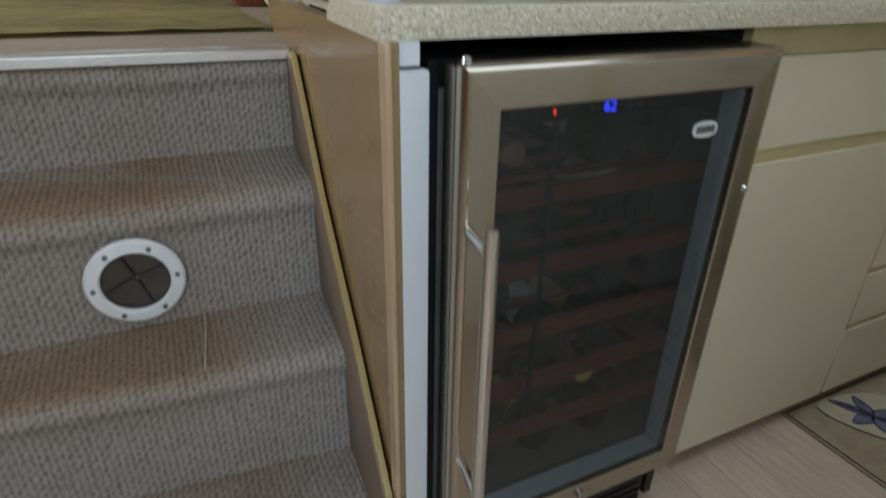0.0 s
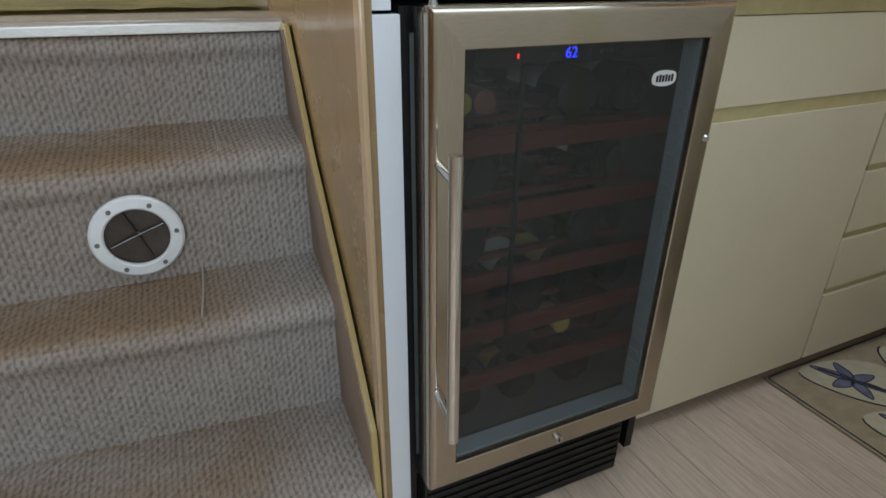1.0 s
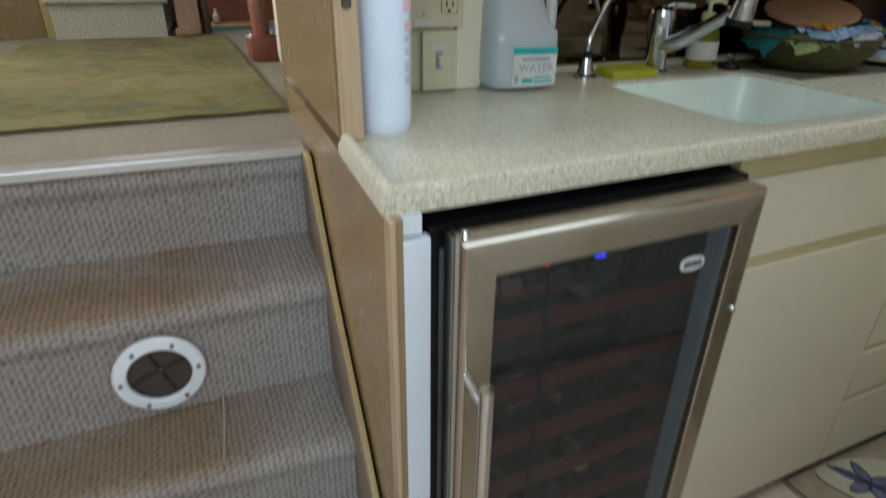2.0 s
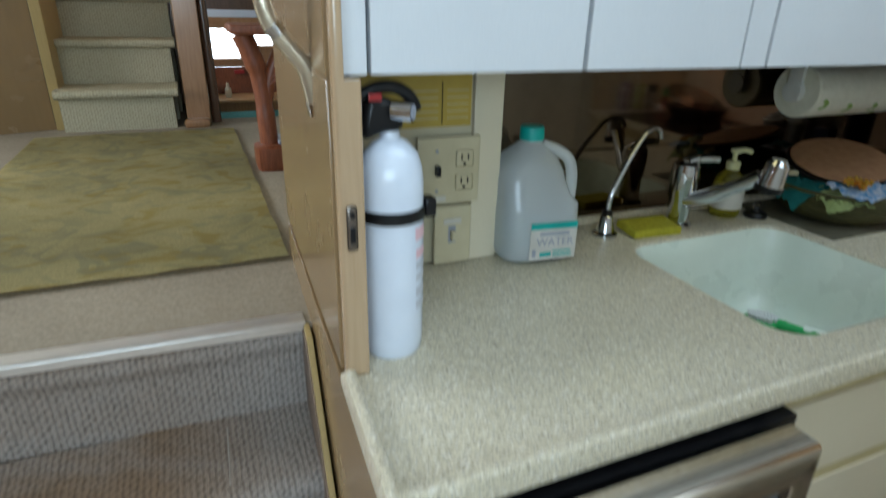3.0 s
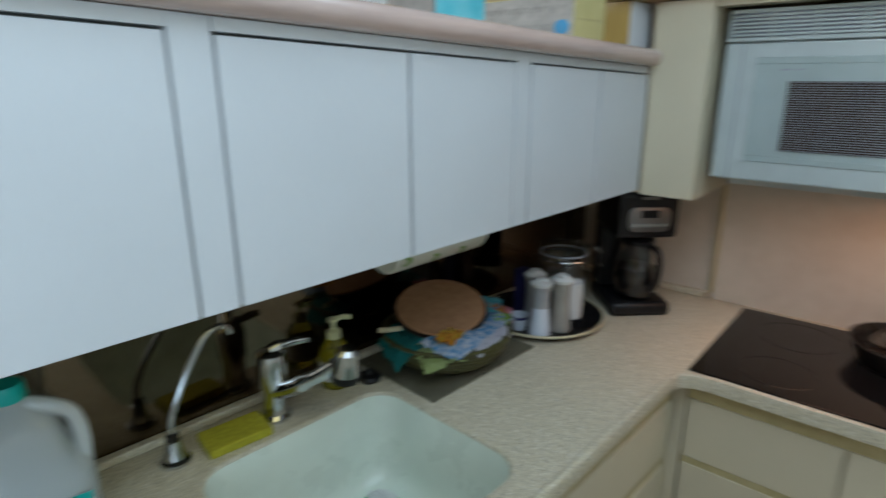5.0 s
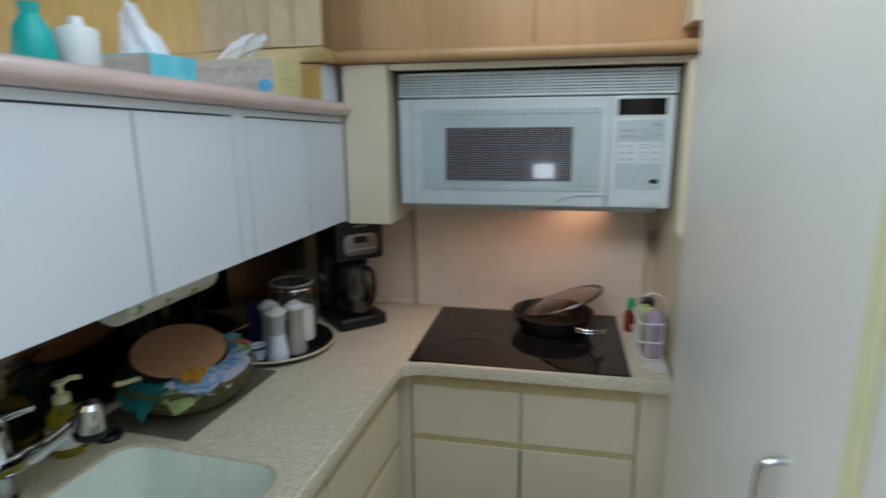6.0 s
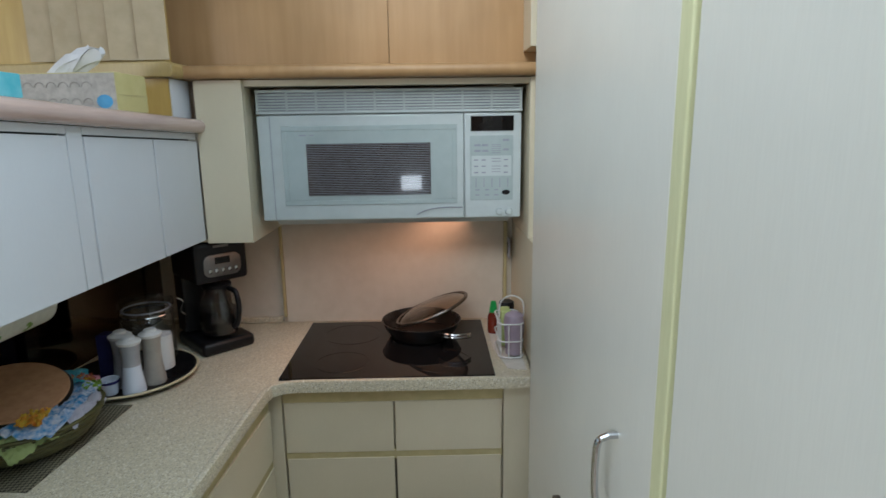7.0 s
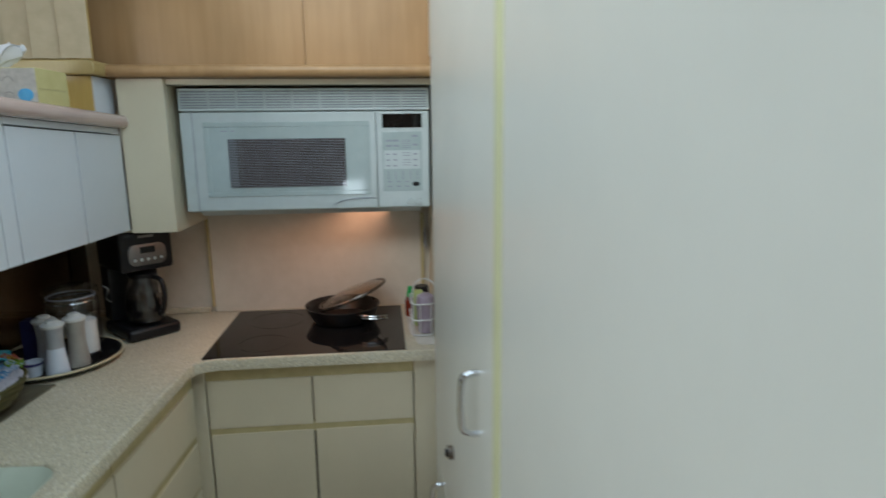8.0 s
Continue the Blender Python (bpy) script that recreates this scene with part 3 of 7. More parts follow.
window("window_5", "y", 5.60, 0.735, 0.95, 1.02, 1.14, "low bright forward window")

for nm, a in (("sky_backdrop", (-2.64, -2.62, -0.2, 0.8, 0.6, 1.4)), ("sky_backdrop", (-1.0, 1.8, 5.95, 5.97, 0.5, 2.4))):
    solid(nm, boxm(*a), SKYGLOW, "bright hazy sky outside the cabin windows", "sky", "structure")
solid("landing_edge", prism(bmesh.new(), [(0.4135, 1.255), (0.4185, 1.376), (-2.4, 1.376), (-2.4, 1.372), (-0.80, 1.34), (0.38, 1.275)], "z", 0.80, 0.8118), CARPET_PALE, "pale carpet behind the nosing strip", "floor", "structure")

# stair-side panel: full depth below the worktop, cut back above it
pp = [(edge_x(0.705), 0.705), (edge_x(0.705) + 0.014, 0.703), (edge_x(1.57) + 0.028, 1.57), (edge_x(1.57), 1.57)]
side = solid("wall_stair_side", prism(bmesh.new(), pp, "z", 0.0, 0.886, 0.002), TAN, "glossy tan panel beside the carpeted steps", "panel", "structure")
part("edge_strip", boxm(edge_x(0.70) - 0.002, edge_x(0.70) + 0.0045, 0.6985, 0.722, 0.0, 0.886, bevel=0.0022, seg=3), ROSEWOOD, side, "rounded rose-brown edge strip")
pp = [(edge_x(0.958), 0.958), (edge_x(0.958) + 0.030, 0.958), (edge_x(1.57) + 0.030, 1.57), (edge_x(1.57) + 0.015, 1.585), (edge_x(1.57), 1.57)]
post = thing("bulkhead_post", (0.41, 1.2, 0.862), "glossy tan bulkhead end with a pale yellow front edge", "panel", kind="structure")
part("panel", prism(bmesh.new(), pp, "z", 0.9065, 1.2605, 0.002), TAN, post)
pp = [(edge_x(0.958), 0.958), (edge_x(0.958) + 0.0145, 0.958), (edge_x(1.57) + 0.0145, 1.57), (edge_x(1.57), 1.57)]
part("panel", prism(bmesh.new(), pp, "z", 1.261, 2.30, 0.002), TAN, post)
for x1, z0, z1 in ((0.033, 0.906, 1.2605), (0.0155, 1.2605, 2.298)):
    part("edge_strip", prism(bmesh.new(), rounded(edge_x(0.955) + 0.003, edge_x(0.955) + x1, 0.936, 0.957, 0.0055), "z", z0, z1), ROSEWOOD, post, "rounded rose-brown edge strip")
bm = boxm(edge_x(0.955) + 0.010, edge_x(0.955) + 0.022, 0.932, 0.936, 1.075, 1.128, bevel=0.003)
latch = part("latch", bm, BRONZE, post, "small worn metal latch plate")
part("screw", cyl(bmesh.new(), (edge_x(0.955) + 0.016, 0.929, 1.118), (edge_x(0.955) + 0.016, 0.933, 1.118), 0.003, 10), BLACK, latch)
part("slot", boxm(edge_x(0.955) + 0.013, edge_x(0.955) + 0.019, 0.930, 0.933, 1.085, 1.104, bevel=0.001), BLACK, latch)

# ---- carpeted steps ----
stairs = thing("staircase", (-0.15, 1.0, 0.0), "grey-beige ribbed carpet steps with brown foot soiling", "stairs", kind="structure")


def step(y_nose, z_top, y_back, z_low, skew, rise=0.003, x0=-0.80, x1=0.372):
    """One carpeted tread and riser with a rolled nosing."""
    r = 0.028
    prof = [(y_back, z_low), (y_nose + 0.013, z_low), (y_nose + 0.013, z_top - 2.3 * r), (y_nose + 0.009, z_top - 1.75 * r)]
    prof += [(y_nose + r - r * math.cos(a), z_top - r + r * math.sin(a)) for a in [-0.6, -0.2, 0.2, 0.6, 1.0, 1.3, 1.57]]
    prof += [(y_nose + 0.35 * (y_back - y_nose), z_top + 0.003), (y_nose + 0.7 * (y_back - y_nose), z_top + 0.4 * rise), (y_back, z_top + rise)]
    bm = bmesh.new()
    n = 24
    rows = []
    for i in range(n + 1):
        x = x0 + (x1 - x0) * i / n
        wob = 0.0025 * noise.noise((x * 5, y_nose * 9, 1.3))
        rows.append([bm.verts.new((x + edge_x(y) - 0.386 if i == n else x, y + skew * (x1 - x) + wob, z + wob)) for y, z in prof])
    for a, b in zip(rows, rows[1:]):
        for k in range(len(prof) - 1):
            bm.faces.new((a[k], a[k + 1], b[k + 1], b[k]))
    bm.faces.new(rows[0]), bm.faces.new(rows[-1][::-1])
    bmesh.ops.recalc_face_normals(bm, faces=bm.faces)
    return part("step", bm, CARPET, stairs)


step(1.262, 0.800, 1.33, 0.58, 0.05)
step(1.094, 0.610, 1.28, 0.36, 0.02, 0.020)
step(0.920, 0.384, 1.20, 0.10, 0.10, 0.026)
step(0.690, 0.160, 1.10, 0.00, 0.06)
bm = prism(bmesh.new(), [(1.256, 0.794), (1.256, 0.811), (1.262, 0.815), (1.290, 0.8155), (1.294, 0.8125), (1.268, 0.794)], "x", -0.80, 0.402, 0.0015)
for v in bm.verts:
    v.co.y += 0.05 * (0.40 - v.co.x)
part("nosing_strip", bm, ALU, stairs, "worn bright aluminium nosing strip")
# the carpet's seams, a pale line across a tread
part("seam", tube(bmesh.new(), smooth_path([(0.183, 1.120, 0.404), (0.177, 1.04, 0.392), (0.171, 0.985, 0.387), (0.168, 0.957, 0.3845)], 4), 0.0016, 6), SEAMPALE, stairs, "pale carpet seam")
part("seam", tube(bmesh.new(), smooth_path([(0.250, 1.255, 0.627), (0.247, 1.19, 0.615), (0.244, 1.128, 0.610)], 4), 0.0014, 6), SEAMPALE, stairs, "pale carpet seam")
# sloping wood stringer between the carpet and the panel
bm = bmesh.new()
prism(bm, [(1.275, 0.808), (1.213, 0.808), (1.05, 0.608), (0.86, 0.428), (0.712, 0.268), (0.700, 0.150), (0.700, 0.06), (1.275, 0.06)], "x", 0.3715, 0.3815, 0.0015)
for v in bm.verts:
    v.co.x += (v.co.y - 0.70) * 0.047
stringer = part("stringer", bm, STILE, stairs, "pale yellow sloping wood edge trim")
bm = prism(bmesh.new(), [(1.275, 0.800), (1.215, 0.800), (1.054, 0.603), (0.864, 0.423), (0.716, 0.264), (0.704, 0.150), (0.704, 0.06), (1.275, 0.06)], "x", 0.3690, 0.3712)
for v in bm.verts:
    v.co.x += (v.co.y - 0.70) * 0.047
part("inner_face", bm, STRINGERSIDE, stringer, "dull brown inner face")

# round vent in the riser
vent = thing("round_vent", (0.09, 1.11, 0.48), "round white-rimmed vent with a dark screen in the riser", "vent")
vm = pose(0.091, 1.101, 0.485, 90, 0, 0)
part("rim", lathe(bmesh.new(), [(0.051, 0.0), (0.051, 0.006), (0.054, 0.009), (0.070, 0.007), (0.074, 0.003), (0.074, -0.004)], (0, 0, 0), 48, vm), WHITE, vent, "white plastic rim")
part("screen", lathe(bmesh.new(), [(0.0, -0.012), (0.051, -0.006), (0.052, 0.002)], (0, 0, 0), 40, vm), SMOKY, vent, "dark smoky screen")
bm = bmesh.new()
for k in range(4):
    a = k * 1.5708 + 0.35
    d = vm.to_3x3() @ Vector((math.cos(a), math.sin(a), 0))
    cyl(bm, vm @ Vector((0, 0, -0.004)), vm @ Vector((0, 0, -0.003)) + d * 0.047, 0.0020, 8)
part("spokes", bm, SMOKY, vent)
for k in range(6):
    a = k * 1.0472 + 0.05
    p = vm @ Vector((0.062 * math.cos(a), 0.062 * math.sin(a), 0.008))
    part("screw", cyl(bmesh.new(), p, p + Vector((0, -0.0025, 0)), 0.004, 10), SILVER, vent)

# ---- worktop ----
cx = 0.384
outline = [(cx, 0.716), (0.93, 0.718), (1.40, 0.724), (1.856, 0.732), (1.887, 0.727), (1.907, 0.705), (1.916, 0.670), (1.953, 0.045), (2.478, 0.045), (2.478, 1.314), (0.447, 1.314), (0.4305, 0.956), (cx + 0.012, 0.954)]
top = thing("worktop", (1.3, 1.0, 0.865), "cream speckled solid-surface worktop with brown flecks", "worktop")
SX0, SX1, SY0, SY1 = 1.015, 1.425, 0.800, 1.172


def slab_with_hole(outer, hole, z0, z1):
    """A flat slab with one opening, edges rounded over."""
    bm = bmesh.new()
    loops = []
    for z in (z0, z1):
        lo = [bm.verts.new((x, y, z)) for x, y in outer]
        lh = [bm.verts.new((x, y, z)) for x, y in hole]
        es = [bm.edges.new((l[i], l[(i + 1) % len(l)])) for l in (lo, lh) for i in range(len(l))]
        bmesh.ops.triangle_fill(bm, edges=es, use_beauty=True)
        loops.append((lo, lh))
    for a, b in zip(loops[0], loops[1]):
        for i in range(len(a)):
            bm.faces.new((a[i], a[(i + 1) % len(a)], b[(i + 1) % len(b)], b[i]))
    bmesh.ops.recalc_face_normals(bm, faces=bm.faces)
    rim = [e for e in bm.edges if len(e.link_faces) == 2 and abs(e.verts[0].co.z - z1) < 1e-6 and abs(e.verts[1].co.z - z1) < 1e-6 and e.calc_face_angle(0) > 0.8]
    bmesh.ops.bevel(bm, geom=rim, offset=0.007, segments=3, affect="EDGES", profile=0.5)
    return bm


part("slab", slab_with_hole(outline, rounded(SX0, SX1, SY0, SY1, 0.06), 0.886, 0.905), COUNTER, top)
def fiddle(path, width, z0, z1, r=0.006):
    """A square-set raised edge along a line on the ground plan, rounded over on top; its inner side is to the left of the line."""
    sec = [(0.0, z0), (0.0, z1 - r), (0.3 * r, z1 - 0.3 * r), (r, z1), (width - r, z1), (width - 0.3 * r, z1 - 0.3 * r), (width, z1 - r), (width + 0.004, z0)]
    bm = bmesh.new()
    rings = []
    pts = [Vector(p) for p in path]
    for k, p in enumerate(pts):
        d0 = (p - pts[k - 1]).normalized() if k else (pts[1] - p).normalized()
        d1 = (pts[k + 1] - p).normalized() if k < len(pts) - 1 else d0
        n0, n1 = Vector((-d0.y, d0.x)), Vector((-d1.y, d1.x))
        n = (n0 + n1).normalized()
        n = n / max(0.3, n.dot(n0))
        rings.append([bm.verts.new((p.x + n.x * u, p.y + n.y * u, z)) for u, z in sec])
    for a, b in zip(rings, rings[1:]):
        for k in range(len(sec)):
            bm.faces.new((a[k], a[(k + 1) % len(sec)], b[(k + 1) % len(sec)], b[k]))
    bm.faces.new(rings[0][::-1]), bm.faces.new(rings[-1])
    bmesh.ops.recalc_face_normals(bm, faces=bm.faces)
    return bm


lip = [(cx + 0.011, 0.935), (cx - 0.001, 0.725), (cx + 0.007, 0.7152), (0.93, 0.7170), (1.40, 0.7230), (1.856, 0.7310), (1.887, 0.7260), (1.906, 0.7045), (1.9150, 0.670), (1.9520, 0.046)]
part("raised_edge", fiddle(lip, 0.017, 0.8855, 0.9175), COUNTER, top, "low raised speckled edge")
part("upstand", boxm(0.76, 2.10, 1.296, 1.3155, 0.9055, 0.922, bevel=0.004), COUNTER, top)
TURN = ASKEW
part("upstand", boxm(2.446, 2.466, 0.845, 1.26, 0.9055, 0.925, bevel=0.004), COUNTER, top)
TURN = SQUARE

sink = thing("sink", (1.22, 0.99, 0.72), "pale mint moulded sink bowl with a drain grid", "sink")
bm = bmesh.new()
rings = []
for inset, z in ((-0.012, 0.865), (0.001, 0.868), (0.0, 0.898), (0.005, 0.87), (0.012, 0.80), (0.019, 0.760), (0.028, 0.737), (0.042, 0.722), (0.062, 0.7145), (0.12, 0.711)):
    rings.append([bm.verts.new((x, y, z)) for x, y in rounded(SX0 + inset, SX1 - inset, SY0 + inset, SY1 - inset, 0.06 if inset < 0.1 else 0.04)])
for a, b in zip(rings, rings[1:]):
    for i in range(len(a)):
        bm.faces.new((a[i], a[(i + 1) % len(a)], b[(i + 1) % len(b)], b[i]))
bm.faces.new(rings[-1][::-1])
bmesh.ops.recalc_face_normals(bm, faces=bm.faces)
part("bowl", bm, SINK, sink)
bm = lathe(bmesh.new(), [(0.0, 0.713), (0.03, 0.714), (0.042, 0.717), (0.045, 0.713)], (1.19, 0.95, 0), 32)
part("drain", bm, ALU, sink, "metal drain")
# added dark sheet: paints in the shade between the rack's bars
part("rack_shade", boxm(1.148, 1.334, 0.903, 1.092, 0.7120, 0.7132, bevel=0.0004), GAPSHADE, sink, "dark plate added for the shade under the wire rack")
for k in range(14):
    part("grid_bar", cyl(bmesh.new(), (1.150 + k * 0.014, 0.90, 0.7185), (1.150 + k * 0.014, 1.095, 0.7185), 0.0022, 8), ALU, sink)
for k in range(8):
    part("grid_bar", cyl(bmesh.new(), (1.145, 0.905 + k * 0.026, 0.7160), (1.337, 0.905 + k * 0.026, 0.7160), 0.0026, 8), ALU, sink)

# smoked mirror behind the sink
solid("mirror_backsplash", boxm(0.757, 2.478, 1.316, 1.324, 0.9065, 1.262), MIRROR, "smoked bronze mirror behind the worktop", "mirror", "structure")


# ---- base cabinets ----
def panel_s(name, parent, x0, x1, z0, z1, y, material=CREAM, thick=0.018):
    return part(name, boxm(x0 + 0.0015, x1 - 0.0015, y, y + thick, z0 + 0.0015, z1 - 0.0015, bevel=0.0015), material, parent)


def panel_w(name, parent, y0, y1, z0, z1, x, material=CREAM, thick=0.018):
    return part(name, boxm(x, x + thick, y0 + 0.0015, y1 - 0.0015, z0 + 0.0015, z1 - 0.0015, bevel=0.0015), material, parent)


FY = 0.742
unit = thing("base_cabinet", (1.2, 1.0, 0.0), "cream base cabinet with one drawer over a door", "cabinet", "galley cabinets")
part("body", boxm(0.945, 1.476, FY + 0.021, 1.30, 0.05, 0.70), CREAM, unit)
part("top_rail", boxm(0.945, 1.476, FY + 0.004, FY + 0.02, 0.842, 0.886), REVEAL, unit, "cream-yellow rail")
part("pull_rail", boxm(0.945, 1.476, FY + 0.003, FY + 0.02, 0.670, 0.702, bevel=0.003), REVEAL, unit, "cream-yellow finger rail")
panel_s("drawer", unit, 0.95, 1.474, 0.697, 0.842, FY)
panel_s("door", unit, 0.95, 1.474, 0.048, 0.676, FY)
part("plinth", boxm(0.93, 1.476, FY + 0.05, FY + 0.07, 0.0, 0.05), BLACK, unit)

unit = thing("base_cabinet", (1.7, 1.0, 0.0), "cream base cabinet with a stack of drawers", "cabinet", "galley cabinets")
part("body", boxm(1.478, 1.935, FY + 0.021, 1.30, 0.05, 0.72), CREAM, unit)
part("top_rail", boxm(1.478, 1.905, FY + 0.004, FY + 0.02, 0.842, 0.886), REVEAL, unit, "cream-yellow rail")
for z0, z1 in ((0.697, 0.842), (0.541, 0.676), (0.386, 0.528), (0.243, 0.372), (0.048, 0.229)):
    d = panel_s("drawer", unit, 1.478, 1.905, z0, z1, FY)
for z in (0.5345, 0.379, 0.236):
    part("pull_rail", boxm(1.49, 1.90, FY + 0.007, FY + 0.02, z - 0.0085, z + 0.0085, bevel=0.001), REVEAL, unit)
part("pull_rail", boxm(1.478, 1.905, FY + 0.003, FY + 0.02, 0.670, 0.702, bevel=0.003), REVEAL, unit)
part("plinth", boxm(1.478, 1.98, FY + 0.05, FY + 0.07, 0.0, 0.05), BLACK, unit)

FX = 1.958
TURN = ASKEW
unit = thing("base_cabinet", (2.2, 0.4, 0.0), "cream base cabinet with two drawers over two doors", "cabinet", "galley cabinets")
part("body", boxm(FX + 0.021, 2.44, 0.055, 0.76, 0.05, 0.86), CREAM, unit)
panel_w("stile", unit, 0.730, 0.775, 0.05, 0.885, FX - 0.002)
panel_w("stile", unit, 0.050, 0.131, 0.05, 0.885, FX - 0.002)
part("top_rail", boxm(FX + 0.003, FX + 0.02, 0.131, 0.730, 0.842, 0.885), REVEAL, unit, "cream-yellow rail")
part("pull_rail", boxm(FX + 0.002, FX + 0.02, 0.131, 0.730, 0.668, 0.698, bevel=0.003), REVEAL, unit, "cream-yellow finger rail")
for y0, y1 in ((0.429, 0.728), (0.133, 0.427)):
    panel_w("drawer", unit, y0, y1, 0.692, 0.843, FX)
    panel_w("door", unit, y0 + 0.001, y1 - 0.001, 0.06, 0.677, FX)
part("shadow_strip", boxm(FX + 0.012, FX + 0.02, 0.424, 0.432, 0.06, 0.67), SHADOWGAP, unit)
part("plinth", boxm(FX + 0.05, FX + 0.07, 0.07, 0.79, 0.0, 0.05), BLACK, unit)

TURN = SQUARE

# ---- wall cabinets ----
UY, UZ0 = 0.962, 1.262


def utop(x):
    """The cabinet tops rise a little along the hull's sheer."""
    return 1.555 + (2.13 - x) * 0.038


def LEDGE(x):
    return utop(x) + 0.0415


def upbox(x0, x1, y0, y1, z0, lower, bevel=0.0):
    bm = boxm(x0, x1, y0, y1, z0, 1.5, bevel=bevel)
    for v in bm.verts:
        if v.co.z > 1.45:
            v.co.z += utop(v.co.x) - 1.5 - lower
    return bm


def wall_cabinet(x0, x1, doors, material=LAMINATE):
    u = thing("wall_cabinet", ((x0 + x1) / 2, 1.1, UZ0), "white laminate wall cabinet with flush doors", "cabinet", "wall cabinets")
    # carcass painted near black, so the door gaps carry their shade as colour
    part("body", upbox(x0, x1, UY + 0.019, 1.315, UZ0 + 0.004, 0.0), GAPSHADE, u)
    bm = boxm(x0 + 0.001, max(x1, doors[-1][1]) - 0.001, UY + 0.002, UY + 0.0185, 1.4, 1.5)
    for v in bm.verts:
        v.co.z = utop(v.co.x) + (0.0025 if v.co.z > 1.45 else -0.0125)
    part("top_rail", bm, material, u)
    for a, b in doors:
        part("door", upbox(a + 0.002, b - 0.002, UY, UY + 0.017, UZ0, 0.0165, 0.0015), material, u)
    for a, b in zip([d[1] for d in doors] , [d[0] for d in doors[1:]]):
        if b - a > 0.01:
            part("stile", upbox(a + 0.001, b - 0.001, UY + 0.001, UY + 0.018, UZ0, 0.0, 0.001), material, u)
    return u


u = wall_cabinet(0.4165, 1.0345, [(0.446, 0.721), (0.723, 0.985)])
part("stile", upbox(0.414, 0.444, UY, UY + 0.018, UZ0, 0.0, 0.0015), LAMINATE, u)
part("stile", upbox(0.987, 1.034, UY + 0.001, UY + 0.018, UZ0, 0.0, 0.001), LAMINATE, u)
u = wall_cabinet(1.035, 1.6285, [(1.036, 1.325), (1.327, 1.582)])
part("stile", upbox(1.584, 1.628, UY + 0.001, UY + 0.018, UZ0, 0.0, 0.001), LAMINATE, u)
u = wall_cabinet(1.629, 2.094, [(1.630, 1.880), (1.882, 2.1055)])
prof = [(UY + 0.02, 1.558), (UY - 0.008, 1.559)] + [(UY - 0.008 - 0.019 * math.cos(radians(a)), 1.578 + 0.019 * math.sin(radians(a))) for a in range(-75, 90, 15)] + [(1.33, 1.597), (1.33, 1.558)]
bm = prism(bmesh.new(), prof, "x", 0.420, 2.112)
for v in bm.verts:
    v.co.z += utop(v.co.x) - 1.555
solid("shelf_ledge", bm, PINKWOOD, "rounded rose-brown laminate ledge above the wall cabinets", "shelf")

# ---- cooktop wall ----
TURN = ASKEW
col = thing("cupboard_column", (2.3, 0.9, 1.25), "cream laminate filler column beside the microwave", "panel", kind="structure")
part("front", boxm(2.137, 2.155, 0.826, 0.956, 1.252, 1.700, bevel=0.0015), CREAM, col)
part("return", boxm(2.156, 2.478, 0.826, 0.842, 1.252, 1.700), CREAM, col)
part("underside", boxm(2.156, 2.478, 0.843, 1.25, 1.252, 1.262), CREAM, col)
col = thing("cupboard_column", (2.3, 0.0, 1.25), "cream laminate filler column beside the tall locker", "panel", kind="structure")
part("front", boxm(2.137, 2.155, -0.12, 0.040, 1.252, 1.700, bevel=0.0015), CREAM, col)
part("return", boxm(2.156, 2.478, 0.024, 0.040, 1.252, 1.700), CREAM, col)
part("underside", boxm(2.156, 2.478, -0.12, 0.023, 1.252, 1.262), CREAM, col)
part("header", boxm(2.150, 2.20, 0.041, 0.825, 1.684, 1.700), CREAM, col)
prof = [(2.115, 1.702)] + [(2.118 + 0.0 - 0.016 * math.cos(radians(a)), 1.719 + 0.017 * math.sin(radians(a))) for a in range(-80, 90, 20)] + [(2.48, 1.738), (2.48, 1.702)]
bm = bmesh.new()
prism(bm, [(x, z) for x, z in prof], "y", -0.15, 0.985)
solid("wood_ledge", bm, PEACH, "rounded maple ledge above the microwave", "shelf", "structure")
wp = thing("wall_over_microwave", (2.2, 0.4, 1.74), "glossy maple veneer panels above the microwave", "panel", kind="structure")
for a, b in ((-0.15, 0.428), (0.4295, 1.045)):
    part("panel", boxm(2.215, 2.235, a, b, 1.739, 2.298, bevel=0.001), PEACH, wp)
hang = solid("overhead_locker", boxm(2.09, 2.21, -0.14, 0.050, 1.772, 2.298, bevel=0.002), CREAM, "cream overhead locker end above the tall cupboard", "cabinet")

TURN = SQUARE
cb = thing("corner_box", (2.1, 1.1, 1.6), "corner box with tan side and white laminate front", "cabinet")
part("front", boxm(2.037, 2.136, 0.985, 0.999, 1.598, 1.700, bevel=0.001), LAMINATE, cb)
part("side", boxm(2.030, 2.036, 0.987, 1.90, 1.598, 1.700, bevel=0.001), GOLDWOOD, cb)
bm = bmesh.new()
prism(bm, [(1.336, 1.702)] + [(1.9, 1.702), (1.9, 1.741), (0.975, 1.741), (0.966, 1.732), (0.964, 1.712), (0.970, 1.702)], "x", 2.013, 2.12, 0.004)
part("ledge", bm, STILE, cb, "yellow-tan rounded ledge")
solid("gold_panel", boxm(2.075, 2.085, 1.0, 2.4, 1.742, 2.298), GOLDWOOD, "golden veneer panel behind the blind", "panel", "structure")
bl = thing("vertical_blind", (2.05, 1.15, 1.745), "beige vertical blind slats drawn together", "blind")
for k in range(5):
    y = 0.990 + k * 0.072
    m = pose(2.048, y + 0.036, 2.02, 0, 0, 16 if k % 2 else 3)
    bm = boxm(-0.0012, 0.0012, -0.040, 0.040, -0.272, 0.272, bevel=0.0005)
    bm.transform(m)
    part("slat", bm, BLIND, bl)

